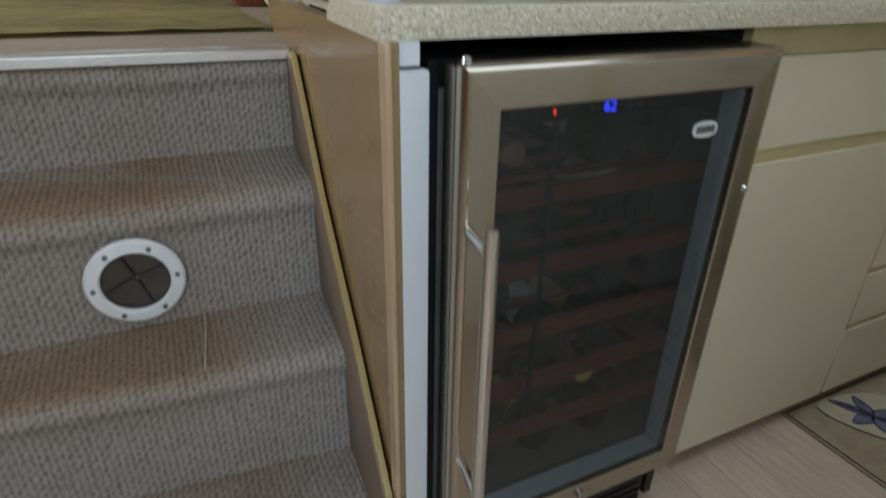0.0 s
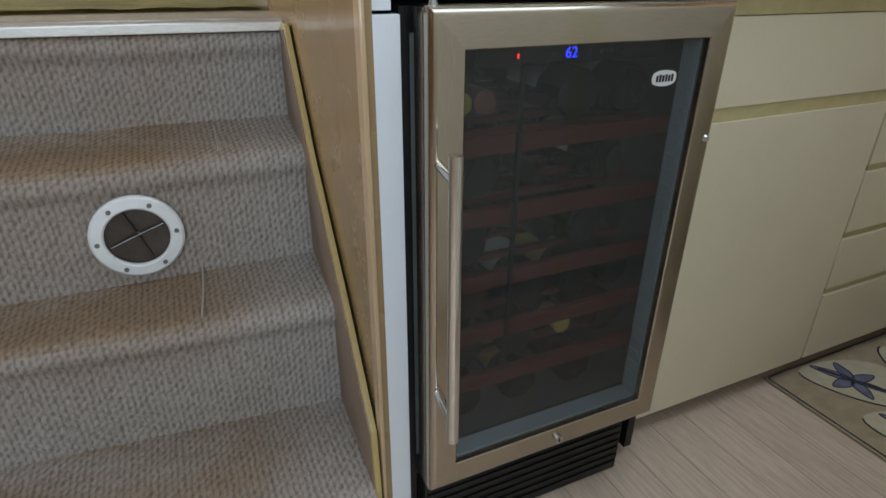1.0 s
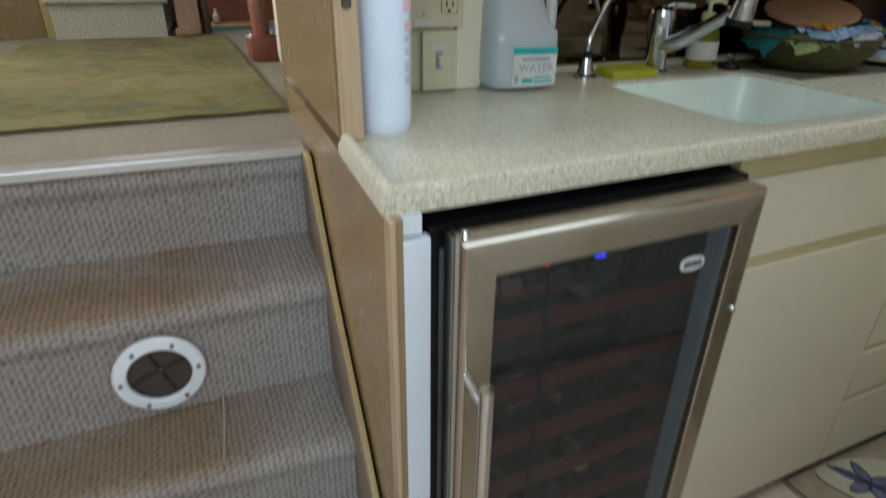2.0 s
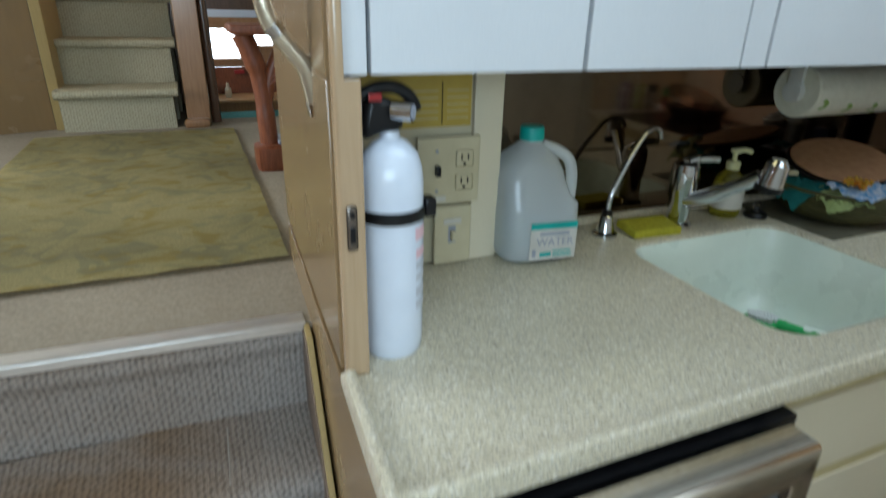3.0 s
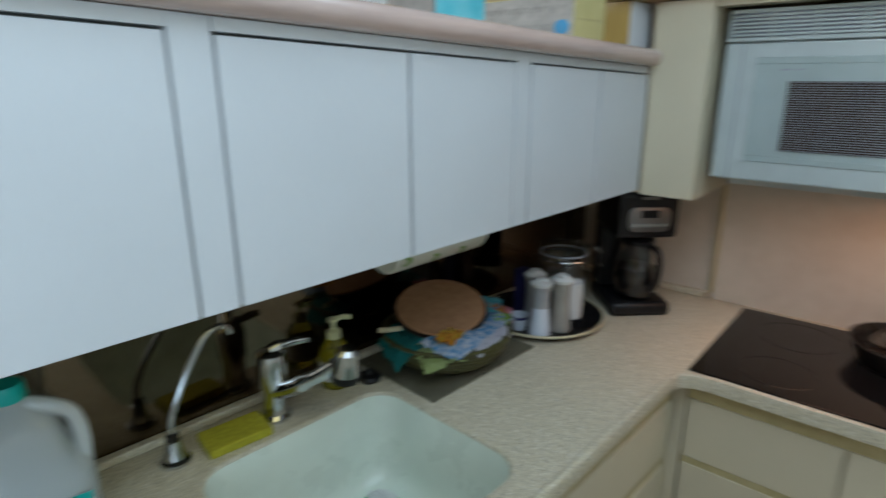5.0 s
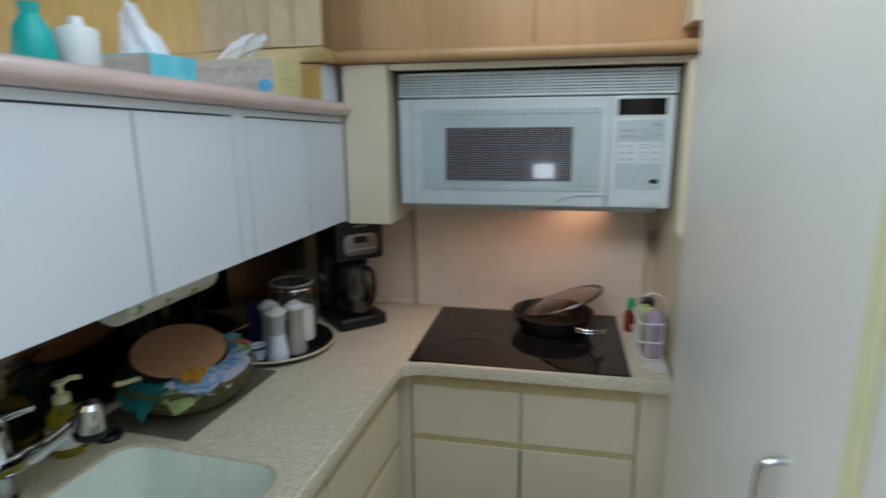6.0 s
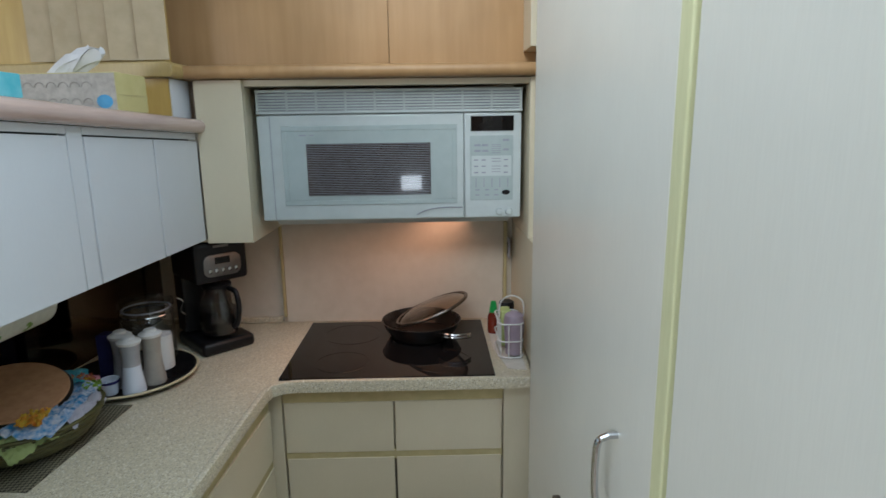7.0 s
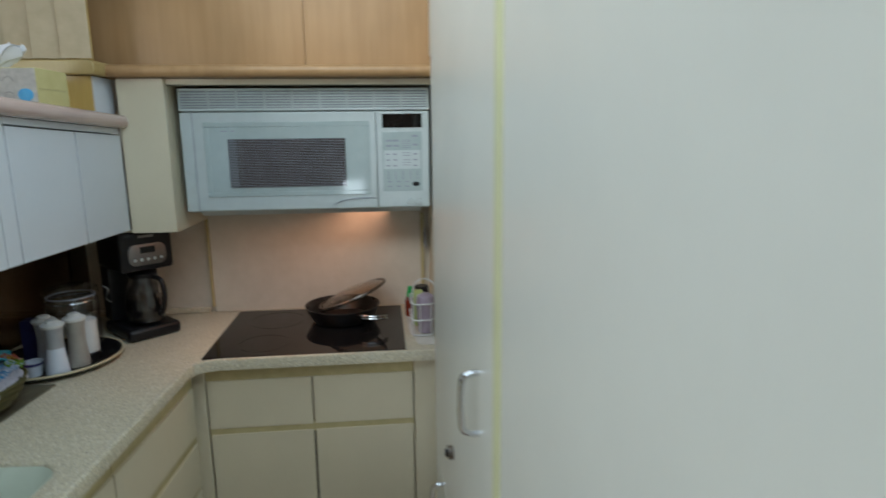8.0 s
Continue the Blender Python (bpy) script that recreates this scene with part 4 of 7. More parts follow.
# splash panel, side returns
TURN = ASKEW
solid("wall_cooktop_back", boxm(2.468, 2.484, -0.05, 1.26, 0.9055, 1.30), WALLWHITE, "cream wall behind the cooktop", "wall", "structure")
solid("splash_panel", boxm(2.452, 2.467, 0.073, 0.828, 0.906, 1.30, bevel=0.001), WALLWHITE, "cream splash panel behind the cooktop", "panel", "structure")
tr = solid("splash_trim", boxm(2.446, 2.467, 0.829, 0.839, 0.926, 1.252, bevel=0.002), REVEAL, "cream corner trim strip", "trim", "structure")
solid("splash_trim", boxm(2.446, 2.467, 0.060, 0.072, 0.906, 1.252, bevel=0.002), REVEAL, "cream corner trim strip", "trim", "structure")


TURN = SQUARE

# ---- tall lockers: their face stands six degrees off the wall ----
def locker_point(s, d, z):
    """s metres from the far edge along the face, d metres into the locker."""
    fx, fy = 1.895, 0.062
    ux, uy = -0.9945, -0.1046
    return (fx + ux * s + 0.1046 * d * 1.0, fy + uy * s - 0.9945 * d, z)


def locker_box(s0, s1, d0, d1, z0, z1, bevel=0.0):
    bm = boxm(s0, s1, d0, d1, z0, z1, bevel=bevel)
    for v in bm.verts:
        v.co = locker_point(*v.co)
    bmesh.ops.reverse_faces(bm, faces=bm.faces)
    bmesh.ops.recalc_face_normals(bm, faces=bm.faces)
    return bm


STRIP_S = 0.712
lk = thing("tall_locker", locker_point(0.34, 0.3, 0.0), "tall off-white laminate locker with a chrome pull", "cabinet", "tall lockers")
part("body", locker_box(0.0, STRIP_S - 0.002, 0.020, 0.60, 0.04, 2.298), LOCKER, lk)
part("door", locker_box(0.002, STRIP_S - 0.004, 0.0, 0.019, 0.62, 2.27, 0.002), LOCKER, lk)
part("door", locker_box(0.002, STRIP_S - 0.004, 0.0, 0.019, 0.06, 0.615, 0.002), LOCKER, lk)
lk2 = thing("tall_locker", locker_point(1.1, 0.3, 0.0), "tall off-white laminate locker with lime-yellow edging", "cabinet", "tall lockers")
part("body", locker_box(STRIP_S, 1.50, 0.022, 0.60, 0.04, 2.298), LOCKER, lk2)
part("edging", locker_box(STRIP_S, STRIP_S + 0.030, -0.003, 0.021, 0.06, 2.27, 0.003), LIME, lk2, "lime-yellow wood edging")
part("shadow_strip", locker_box(STRIP_S + 0.031, STRIP_S + 0.038, 0.010, 0.021, 0.06, 2.27), SHADOWGAP, lk2)
part("door", locker_box(STRIP_S + 0.038, 1.49, 0.0, 0.021, 0.06, 2.27, 0.002), LOCKER, lk2)


def pull(s, z, h=0.115):
    pts = [locker_point(s, 0.0, z + h / 2), locker_point(s, -0.018, z + h / 2 - 0.002), locker_point(s + 0.0, -0.030, z + h / 2 - 0.018),
           locker_point(s, -0.030, z - h / 2 + 0.018), locker_point(s, -0.018, z - h / 2 + 0.002), locker_point(s, 0.0, z - h / 2)]
    return tube(bmesh.new(), smooth_path(pts, 5), 0.0055, 10)


part("handle", pull(0.592, 1.060), CHROME, lk, "chrome bow handle")
part("handle", pull(0.142, 0.556), CHROME, lk, "chrome bow handle")
bm = cyl(bmesh.new(), locker_point(0.305, 0.0, 0.800), locker_point(0.305, -0.012, 0.800), 0.016, 20)
lock = part("push_lock", bm, BRONZE, lk, "dark metal push lock")
part("button", cyl(bmesh.new(), locker_point(0.305, -0.012, 0.800), locker_point(0.305, -0.018, 0.800), 0.009, 16), BLACK, lock)


# ---- wine cooler ----
cooler = thing("wine_cooler", (0.675, 0.95, 0.0), "stainless wine cooler with a dark glass door, part full of bottles", "wine cooler")
for nm, a in (("side_panel", (0.4335, 0.4455, 0.712, 1.24, 0.02, 0.866)), ("side_panel", (0.9045, 0.922, 0.712, 1.24, 0.02, 0.866)), ("top_panel", (0.446, 0.904, 0.712, 1.24, 0.838, 0.866)), ("base_panel", (0.446, 0.904, 0.712, 1.24, 0.15, 0.1895)), ("back_panel", (0.446, 0.904, 1.20, 1.24, 0.19, 0.8375))):
    part(nm, boxm(*a), BLACK, cooler, "black cabinet panel")
for nm, a in (("side_liner", (0.447, 0.4595, 0.715, 1.19, 0.19, 0.838)), ("side_liner", (0.8905, 0.903, 0.715, 1.19, 0.19, 0.838)), ("back_liner", (0.460, 0.890, 1.18, 1.199, 0.19, 0.838)), ("top_liner", (0.460, 0.890, 0.715, 1.1795, 0.825, 0.837)), ("base_liner", (0.460, 0.890, 0.715, 1.1795, 0.191, 0.200))):
    part(nm, boxm(*a), COOLER_IN, cooler, "dark inner liner")
DX0, DX1, DZ0, DZ1, DY = 0.447, 0.896, 0.162, 0.868, 0.655
OX0, OX1, OZ0, OZ1 = 0.490, 0.855, 0.208, 0.823
door = part("door", boxm(DX0 + 0.004, DX1 - 0.004, DY + 0.020, 0.700, DZ0 + 0.004, OZ0 - 0.002), BLACK, cooler)
for nm, a in (("door_core", (DX0 + 0.004, DX1 - 0.004, DY + 0.02, 0.700, OZ1 + 0.002, DZ1 - 0.003)), ("door_core", (DX0 + 0.004, OX0 - 0.002, DY + 0.02, 0.700, OZ0, OZ1)), ("door_core", (OX1 + 0.002, DX1 - 0.004, DY + 0.02, 0.700, OZ0, OZ1))):
    part(nm, boxm(*a), GASKET if a[0] > 0.8 else BLACK, door)


def mitred(side, y0, y1, r=0.0105):
    """One mitred side of the door frame, its outer edge rolled over: 0 top, 1 right, 2 bottom, 3 left."""
    o = [(DX0, DZ1), (DX1, DZ1), (DX1, DZ0), (DX0, DZ0)]
    i = [(OX0, OZ1), (OX1, OZ1), (OX1, OZ0), (OX0, OZ0)]
    w = DZ1 - OZ1
    sec = [(0.0, y1)] + [((r - r * math.cos(a)) / w, y0 + r - r * math.sin(a)) for a in [0.2618 * k for k in range(7)]] + [(1 - 0.0015 / w, y0), (1.0, y0 + 0.0015), (1.0, y1)]
    rings = [[(p[0] + (q[0] - p[0]) * f, y, p[1] + (q[1] - p[1]) * f) for f, y in sec] for p, q in ((o[c], i[c]) for c in (side, (side + 1) % 4))]
    bm = bmesh.new()
    a, b = [[bm.verts.new(p) for p in ring] for ring in rings]
    n = len(sec)
    for k in range(n):
        bm.faces.new((a[k], a[(k + 1) % n], b[(k + 1) % n], b[k]))
    bm.faces.new(a[::-1]), bm.faces.new(b)
    bmesh.ops.recalc_face_normals(bm, faces=bm.faces)
    return bm


for k in range(4):
    part("frame", mitred(k, DY, DY + 0.019), (STEEL_TOP, STEEL_V, STEEL, STEEL_V)[k], door, "brushed steel door frame")
part("side_skin", boxm(DX0 - 0.001, DX0 + 0.003, DY + 0.0195, 0.699, DZ0 + 0.002, DZ1 - 0.002), STEEL_V, door, "brushed steel door edge")
part("top_skin", boxm(DX0 + 0.003, DX1 - 0.001, DY + 0.0195, 0.699, DZ1 - 0.0025, DZ1 + 0.0005), STEEL_TOP, door, "bright steel top edge")
pane = part("pane", boxm(OX0 - 0.001, OX1 + 0.001, DY + 0.008, DY + 0.012, OZ0 - 0.001, OZ1 + 0.001), DOORGLASS, door, "dark tinted glass")
pane.visible_shadow = False
for a in ((OX1 - 0.003, OX1 + 0.002, DY + 0.013, 0.698, OZ0, OZ1), (OX0, OX1 - 0.004, DY + 0.013, 0.698, OZ0 - 0.002, OZ0 + 0.004)):
    part("gasket", boxm(*a, bevel=0.001), GASKET, door, "blue-grey ribbed gasket")
for k in range(26):
    z = OZ0 + 0.01 + k * 0.0237
    part("gasket_rib", boxm(OX1 - 0.005, OX1 - 0.0035, DY + 0.018, 0.695, z, z + 0.012), GASKET, door)
handle = part("handle", tube(bmesh.new(), [(0.4505, 0.594, 0.727), (0.4525, 0.594, 0.327)], 0.0085, 20), HANDLESTEEL, cooler, "polished steel bar handle")
for z in (0.697, 0.362):
    part("post", cyl(bmesh.new(), (0.450, 0.598, z), (0.458, DY + 0.001, z), 0.006, 14), HANDLESTEEL, handle)
lockp = part("lock", cyl(bmesh.new(), (0.682, DY + 0.001, 0.186), (0.682, DY - 0.006, 0.186), 0.0075, 20), CHROME, cooler, "round key lock")
part("keyhole", boxm(0.681, 0.683, DY - 0.0068, DY - 0.0055, 0.182, 0.190), BLACK, lockp)
part("stop_bolt", lathe(bmesh.new(), [(0.0, 0.004), (0.004, 0.003), (0.0055, 0.0)], (0.884, DY, 0.684), 14, pose(0, 0, 0, 90, 0, 0)), CHROME, cooler)
part("hinge_pin", lathe(bmesh.new(), [(0.0, 0.007), (0.004, 0.006), (0.006, 0.0)], (DX0 + 0.012, DY + 0.020, DZ1), 14), CHROME, cooler)
part("plinth", boxm(0.452, 0.865, 0.690, 0.72, 0.004, 0.150, bevel=0.003), BLACK, cooler, "black ribbed plinth")
for k in range(7):
    part("plinth_rib", boxm(0.456, 0.861, 0.687, 0.6905, 0.018 + k * 0.018, 0.027 + k * 0.018, bevel=0.001), BLACK, cooler)
ctl = part("control_strip", boxm(0.52, 0.80, 0.676, 0.690, 0.800, 0.824, bevel=0.002), BLACKGLOSS, cooler, "black control strip")
words("display_digits", "62", 0.0185, pose(0.646, 0.6752, 0.8115) @ FACE_S, LED_BLUE, ctl)
part("status_light", boxm(0.5685, 0.5705, 0.6748, 0.676, 0.808, 0.814), LED_RED, ctl)
for x in (0.620, 0.676, 0.692, 0.708, 0.724):
    part("button", lathe(bmesh.new(), [(0.0, 0.001), (0.0022, 0.0008), (0.0028, 0.0)], (x, 0.676, 0.811), 10, pose(0, 0, 0, 90, 0, 0)), SILVER, ctl)
bm = bmesh.new()
prism(bm, [(0.791 + 0.021 * math.cos(a) * (1.0 if abs(math.cos(a)) > 0.5 else 0.95), 0.774 + 0.0105 * math.copysign(abs(math.sin(a)) ** 0.6, math.sin(a))) for a in [k * 0.3927 for k in range(16)]], "y", DY + 0.0065, DY + 0.008)
badge = part("badge", bm, WHITE, cooler, "small pale oval badge")
for k in range(6):
    x = 0.7765 + k * 0.0052
    part("badge_bar", boxm(x, x + 0.0034, DY + 0.0058, DY + 0.0066, 0.7695, 0.778 + 0.001 * (k % 2)), BLACK, badge)
bm = bmesh.new()
for k in range(14):
    cyl(bm, (0.60, 1.178, 0.36 + k * 0.011), (0.86, 1.178, 0.36 + k * 0.011), 0.003, 6)
part("fan_grille", bm, CEDAR, cooler, "dark red fan grille")

part("centre_bar", boxm(0.600, 0.607, 0.712, 0.718, 0.330, 0.822, bevel=0.001), BLACK, cooler)
shelf_z = [0.690, 0.585, 0.480, 0.385, 0.292]
for z in shelf_z:
    sh = part("shelf", boxm(0.462, 0.888, 0.722, 0.737, z - 0.013, z + 0.013, bevel=0.003), CEDAR, cooler, "dark red wooden shelf front")
    for k in range(6):
        y = 0.80 + k * 0.07
        part("rail", boxm(0.462, 0.888, y, y + 0.012, z - 0.008, z + 0.002), CEDAR, sh)


def bottle(x, z, base_first, body, foil, label_on, yaw):
    """A wine bottle lying on a shelf with its base or its neck to the door."""
    prof = [(0.0, 0.012), (0.020, 0.004), (0.033, 0.0), (0.0365, 0.006), (0.037, 0.18), (0.033, 0.205), (0.018, 0.235), (0.0145, 0.25), (0.0145, 0.262)]
    m = pose(x, 0.75 if base_first else 1.05, z + 0.041, -90 if base_first else 90, 0, yaw)
    b = thing("wine_bottle", (x, 0.9, z + 0.004), "dark wine bottle lying on a cooler shelf" + (", gold capsule outward" if not base_first and foil is GOLDFOIL else ""), "bottle", "bottles in the cooler")
    part("body", lathe(bmesh.new(), prof, (0, 0, 0), 24, m), body, b)
    part("capsule", lathe(bmesh.new(), [(0.0152, 0.245), (0.0155, 0.296), (0.0165, 0.297), (0.0165, 0.303), (0.012, 0.305), (0.0, 0.305)], (0, 0, 0), 20, m), foil, b)
    if label_on:
        bm = bmesh.new()
        n = 14
        for side_z in (0.055, 0.145):
            for k in range(n + 1):
                a = 0.9 + 2.2 * k / n
                bm.verts.new(m @ Vector((0.0376 * math.cos(a), 0.0376 * math.sin(a) * (-1 if base_first else 1), side_z)))
        bm.verts.ensure_lookup_table()
        for k in range(n):
            bm.faces.new([bm.verts[i] for i in (k, k + 1, n + 1 + k + 1, n + 1 + k)])
        part("label", bm, label_on, b, "paper label")
    return b


rnd = random.Random(7)
plan = [(0.690, [(0.545, 0, GOLDFOIL, None), (0.585, 0, PINKFOIL, None), (0.72, 1, BLACK, WHITELABEL), (0.815, 1, BLACK, WHITELABEL)]),
        (0.585, [(0.56, 1, BLACK, None), (0.66, 0, BLACK, None), (0.79, 1, BLACK, WHITELABEL)]),
        (0.480, [(0.545, 1, BLACK, None), (0.665, 0, BLACK, None), (0.76, 1, BLACK, None), (0.84, 0, BLACK, None)]),
        (0.385, [(0.555, 1, GOLDFOIL, GOLDFOIL), (0.66, 1, BLACK, WHITELABEL), (0.755, 1, GOLDFOIL, GOLDFOIL), (0.835, 1, BLACK, None)]),
        (0.292, [(0.545, 1, BLACK, None), (0.645, 1, BLACK, None), (0.75, 0, GOLDFOIL, None), (0.83, 1, BLACK, None)]),
        (0.187, [(0.55, 1, BLACK, None), (0.66, 1, GOLDFOIL, GOLDFOIL), (0.78, 1, BLACK, None)])]
for z, row in plan:
    for x, basef, foil, lab in row:
        bottle(x, z + 0.012, bool(basef), BOTTLE if rnd.random() < 0.6 else BOTTLE_B, foil, lab, rnd.uniform(-4, 4))
solid("filler_strip", boxm(0.3925, 0.4325, 0.704, 0.720, 0.0, 0.858, bevel=0.0015), LAMINATE, "white filler strip beside the wine cooler", "panel", "structure")
solid("filler_block", boxm(0.3945, 0.424, 0.710, 0.72, 0.862, 0.885), LAMINATE, "white spacer block below the worktop", "panel", "structure")

# ---- microwave ----
TURN = ASKEW
MX, MY0, MY1, MZ0, MZ1 = 2.186, 0.054, 0.806, 1.303, 1.676
mw = thing("microwave_oven", (2.3, 0.43, MZ0), "white built-in over-range microwave with a dark striped window", "microwave")
part("body", boxm(MX + 0.012, 2.478, MY0 + 0.004, MY1 - 0.004, MZ0, MZ1, bevel=0.003), MWHITE, mw)
part("under_hood", prism(bmesh.new(), [(MX + 0.03, MZ0 - 0.001), (2.45, MZ0 - 0.001), (2.45, MZ0 - 0.016), (MX + 0.05, MZ0 - 0.016)], "y", MY0 + 0.03, MY1 - 0.03, 0.002), MWHITE, mw)
doorp = part("door", boxm(MX, MX + 0.011, 0.2215, MY1, MZ0 + 0.004, 1.606, bevel=0.003), MWHITE, mw)
part("hinge_side", boxm(MX - 0.0015, MX + 0.001, 0.772, MY1 - 0.001, MZ0 + 0.006, 1.604, bevel=0.001), MWHITE, doorp)
part("hinge_groove", boxm(MX - 0.0012, MX + 0.0005, 0.7692, 0.7712, MZ0 + 0.006, 1.604), GREYINK, doorp)
bm = bmesh.new()
for y0, y1, z0, z1 in ((0.241, 0.740, 1.562, 1.576), (0.241, 0.740, 1.350, 1.364), (0.241, 0.255, 1.364, 1.562), (0.726, 0.740, 1.364, 1.562)):
    box(bm, MX - 0.0022, MX, y0, y1, z0, z1, 0.001, 1)
part("pane_border", bm, MWPANE, doorp)
part("pane", boxm(MX - 0.0012, MX, 0.2552, 0.7258, 1.3642, 1.5618), MWPANE, doorp, "glossy grey-green pane")
win = part("window", boxm(MX - 0.003, MX - 0.0013, 0.317, 0.671, 1.378, 1.526), MWGLASS, doorp, "dark glass window")
for k in range(30):
    z = 1.3795 + k * 0.00495
    part("printed_line", boxm(MX - 0.0036, MX - 0.0031, 0.318, 0.670, z, z + 0.0012), GREYINK, win)
for k, wd in enumerate((0.020, 0.012)):
    part("lettering", boxm(MX - 0.0018, MX - 0.0012, 0.690 - k * 0.03 - wd, 0.690 - k * 0.03, 1.548, 1.552), GREYINK, doorp)
bm = bmesh.new()
tube(bm, smooth_path([(MX - 0.001, 0.225, 1.338), (MX - 0.0015, 0.29, 1.338), (MX - 0.0015, 0.335, 1.330), (MX - 0.001, 0.36, 1.318)], 6), 0.0015, 8)
part("pull_groove", bm, GREYINK, doorp)
grille = part("grille", boxm(MX + 0.004, MX + 0.010, MY0, MY1, 1.612, MZ1 - 0.001), GREYINK, mw, "louvred exhaust grille")
part("grille_rim", boxm(MX - 0.002, MX + 0.004, MY0, MY1, 1.668, MZ1, bevel=0.0015), MWHITE, grille)
part("grille_rim", boxm(MX - 0.002, MX + 0.004, MY0, MY1, 1.610, 1.618, bevel=0.0015), MWHITE, grille)
for k in range(6):
    z = 1.6205 + k * 0.0079
    part("slat", boxm(MX - 0.001, MX + 0.004, MY0 + 0.006, MY1 - 0.006, z, z + 0.0046, bevel=0.001), MWHITE, grille)
for k in range(10):
    y = MY0 + 0.002 + k * 0.0826
    part("divider", boxm(MX - 0.0015, MX + 0.004, y, y + 0.005, 1.618, 1.668), MWHITE, grille)
pan_ = part("control_panel", boxm(MX, MX + 0.011, MY0 + 0.002, 0.2195, MZ0 + 0.004, 1.606, bevel=0.003), MWHITE, mw)
part("display", boxm(MX - 0.002, MX, 0.078, 0.201, 1.556, 1.598, bevel=0.001), BLACKGLOSS, pan_, "dark display")
part("keypad", boxm(MX - 0.001, MX, 0.079, 0.203, 1.358, 1.543, bevel=0.0008), MWPANE, pan_, "pale grey keypad")
part("keypad_band", boxm(MX - 0.0016, MX - 0.001, 0.084, 0.199, 1.428, 1.486), MWHITE, pan_)
keys = [(y, z, 0.018, 0.006) for z in (1.516, 1.500) for y in (0.182, 0.160)] + [(0.100, 1.530, 0.018, 0.006), (0.100, 1.503, 0.016, 0.006)]
keys += [(y, z, 0.012, 0.004) for z in (1.474, 1.456, 1.438) for y in (0.186, 0.164, 0.100)]
keys += [(y, z, 0.003, 0.014) for z in (1.415, 1.402) for y in (0.186, 0.163, 0.140, 0.117, 0.094)]
keys += [(y, z, 0.012, 0.004) for z in (1.388, 1.373) for y in (0.182, 0.154, 0.127)]
keys += [(0.128, z, 0.026, 0.002) for z in (1.517, 1.512, 1.506, 1.500, 1.494, 1.478, 1.470, 1.456, 1.448, 1.440)]
for y, z, w, h in keys:
    part("key", boxm(MX - 0.0022, MX - 0.0016, y - w / 2, y + w / 2, z - h / 2, z + h / 2), GREYINK, pan_)
part("start_key", lathe(bmesh.new(), [(0.0, 0.003), (0.010, 0.0026), (0.012, 0.0)], (MX - 0.001, 0.099, 1.380), 20, pose(0, 0, 0, 0, -90, 0) @ Matrix.Diagonal((0.6, 1, 1, 1))), BLACK, pan_, "dark oval start key")
part("release_panel", boxm(MX - 0.0012, MX, 0.150, 0.216, 1.309, 1.341, bevel=0.0008), MWHITE, pan_)
for y in (0.118, 0.090):
    part("knob", lathe(bmesh.new(), [(0.0, 0.006), (0.009, 0.005), (0.011, 0.0)], (MX, y, 1.324), 20, pose(0, 0, 0, 0, -90, 0)), MWHITE, pan_)

# ---- cooktop, pan ----
hob = thing("cooktop", (2.19, 0.44, 0.905), "black glass electric cooktop set in the worktop", "cooktop")
part("glass_top", boxm(1.962, 2.425, 0.152, 0.736, 0.9055, 0.911, bevel=0.0015), BLACKGLOSS, hob)
for x, y, r in ((2.07, 0.58, 0.075), (2.30, 0.58, 0.09), (2.30, 0.33, 0.10), (2.07, 0.30, 0.085)):
    part("ring", lathe(bmesh.new(), [(r - 0.001, 0.9112), (r, 0.9116), (r + 0.001, 0.9112)], (x, y, 0), 48), BLACKGLOSS, hob)
pan = thing("frying_pan", (2.287, 0.356, 0.911), "dark non-stick pan on the cooktop, lid leaning in it", "pan")
part("bowl", lathe(bmesh.new(), [(0.0, 0.9115), (0.092, 0.9115), (0.100, 0.914), (0.118, 0.945), (0.1255, 0.962), (0.128, 0.9635), (0.1275, 0.965), (0.124, 0.9645), (0.115, 0.946), (0.097, 0.918), (0.0, 0.916)], (2.287, 0.356, 0), 48), PAN, pan)
bm = bmesh.new()
for dz in (0.0, 0.009):
    tube(bm, smooth_path([(2.178, 0.305, 0.948 + dz), (2.150, 0.285, 0.951 + dz), (2.140, 0.255, 0.951 + dz), (2.147, 0.222, 0.949 + dz), (2.165, 0.206, 0.946 + dz)], 5), 0.0034, 10)
part("handle", bm, CHROME, pan, "steel loop handle")
lid = thing("pan_lid", (2.29, 0.33, 0.96), "glass pan lid with a bronze rim leaning in the pan", "lid")
lm = pose(2.295, 0.322, 0.996, -21, 4, 0)
part("glass", lathe(bmesh.new(), [(0.118, 0.0), (0.10, 0.008), (0.06, 0.017), (0.0, 0.020), (0.0, 0.018), (0.06, 0.015), (0.10, 0.006), (0.116, -0.002)], (0, 0, 0), 48, lm), BROWNGLASS, lid)
part("rim", tube(bmesh.new(), [lm @ Vector((0.120 * math.cos(a), 0.120 * math.sin(a), 0)) for a in [k * 0.13090 for k in range(48)]], 0.0055, 8, True), BRONZE, lid, "bronze rim")

TURN = SQUARE

# ---- coffee maker ----
cmk = thing("coffee_maker", (2.235, 0.985, 0.905), "black drip coffee maker with a silver panel", "coffee maker")
cm = pose(2.226, 1.020, 0.905, 0, 0, -43) @ Matrix.Diagonal((0.86, 0.94, 1, 1))


def cbox(*a, **k):
    bm = boxm(*a, **k)
    bm.transform(cm)
    return bm


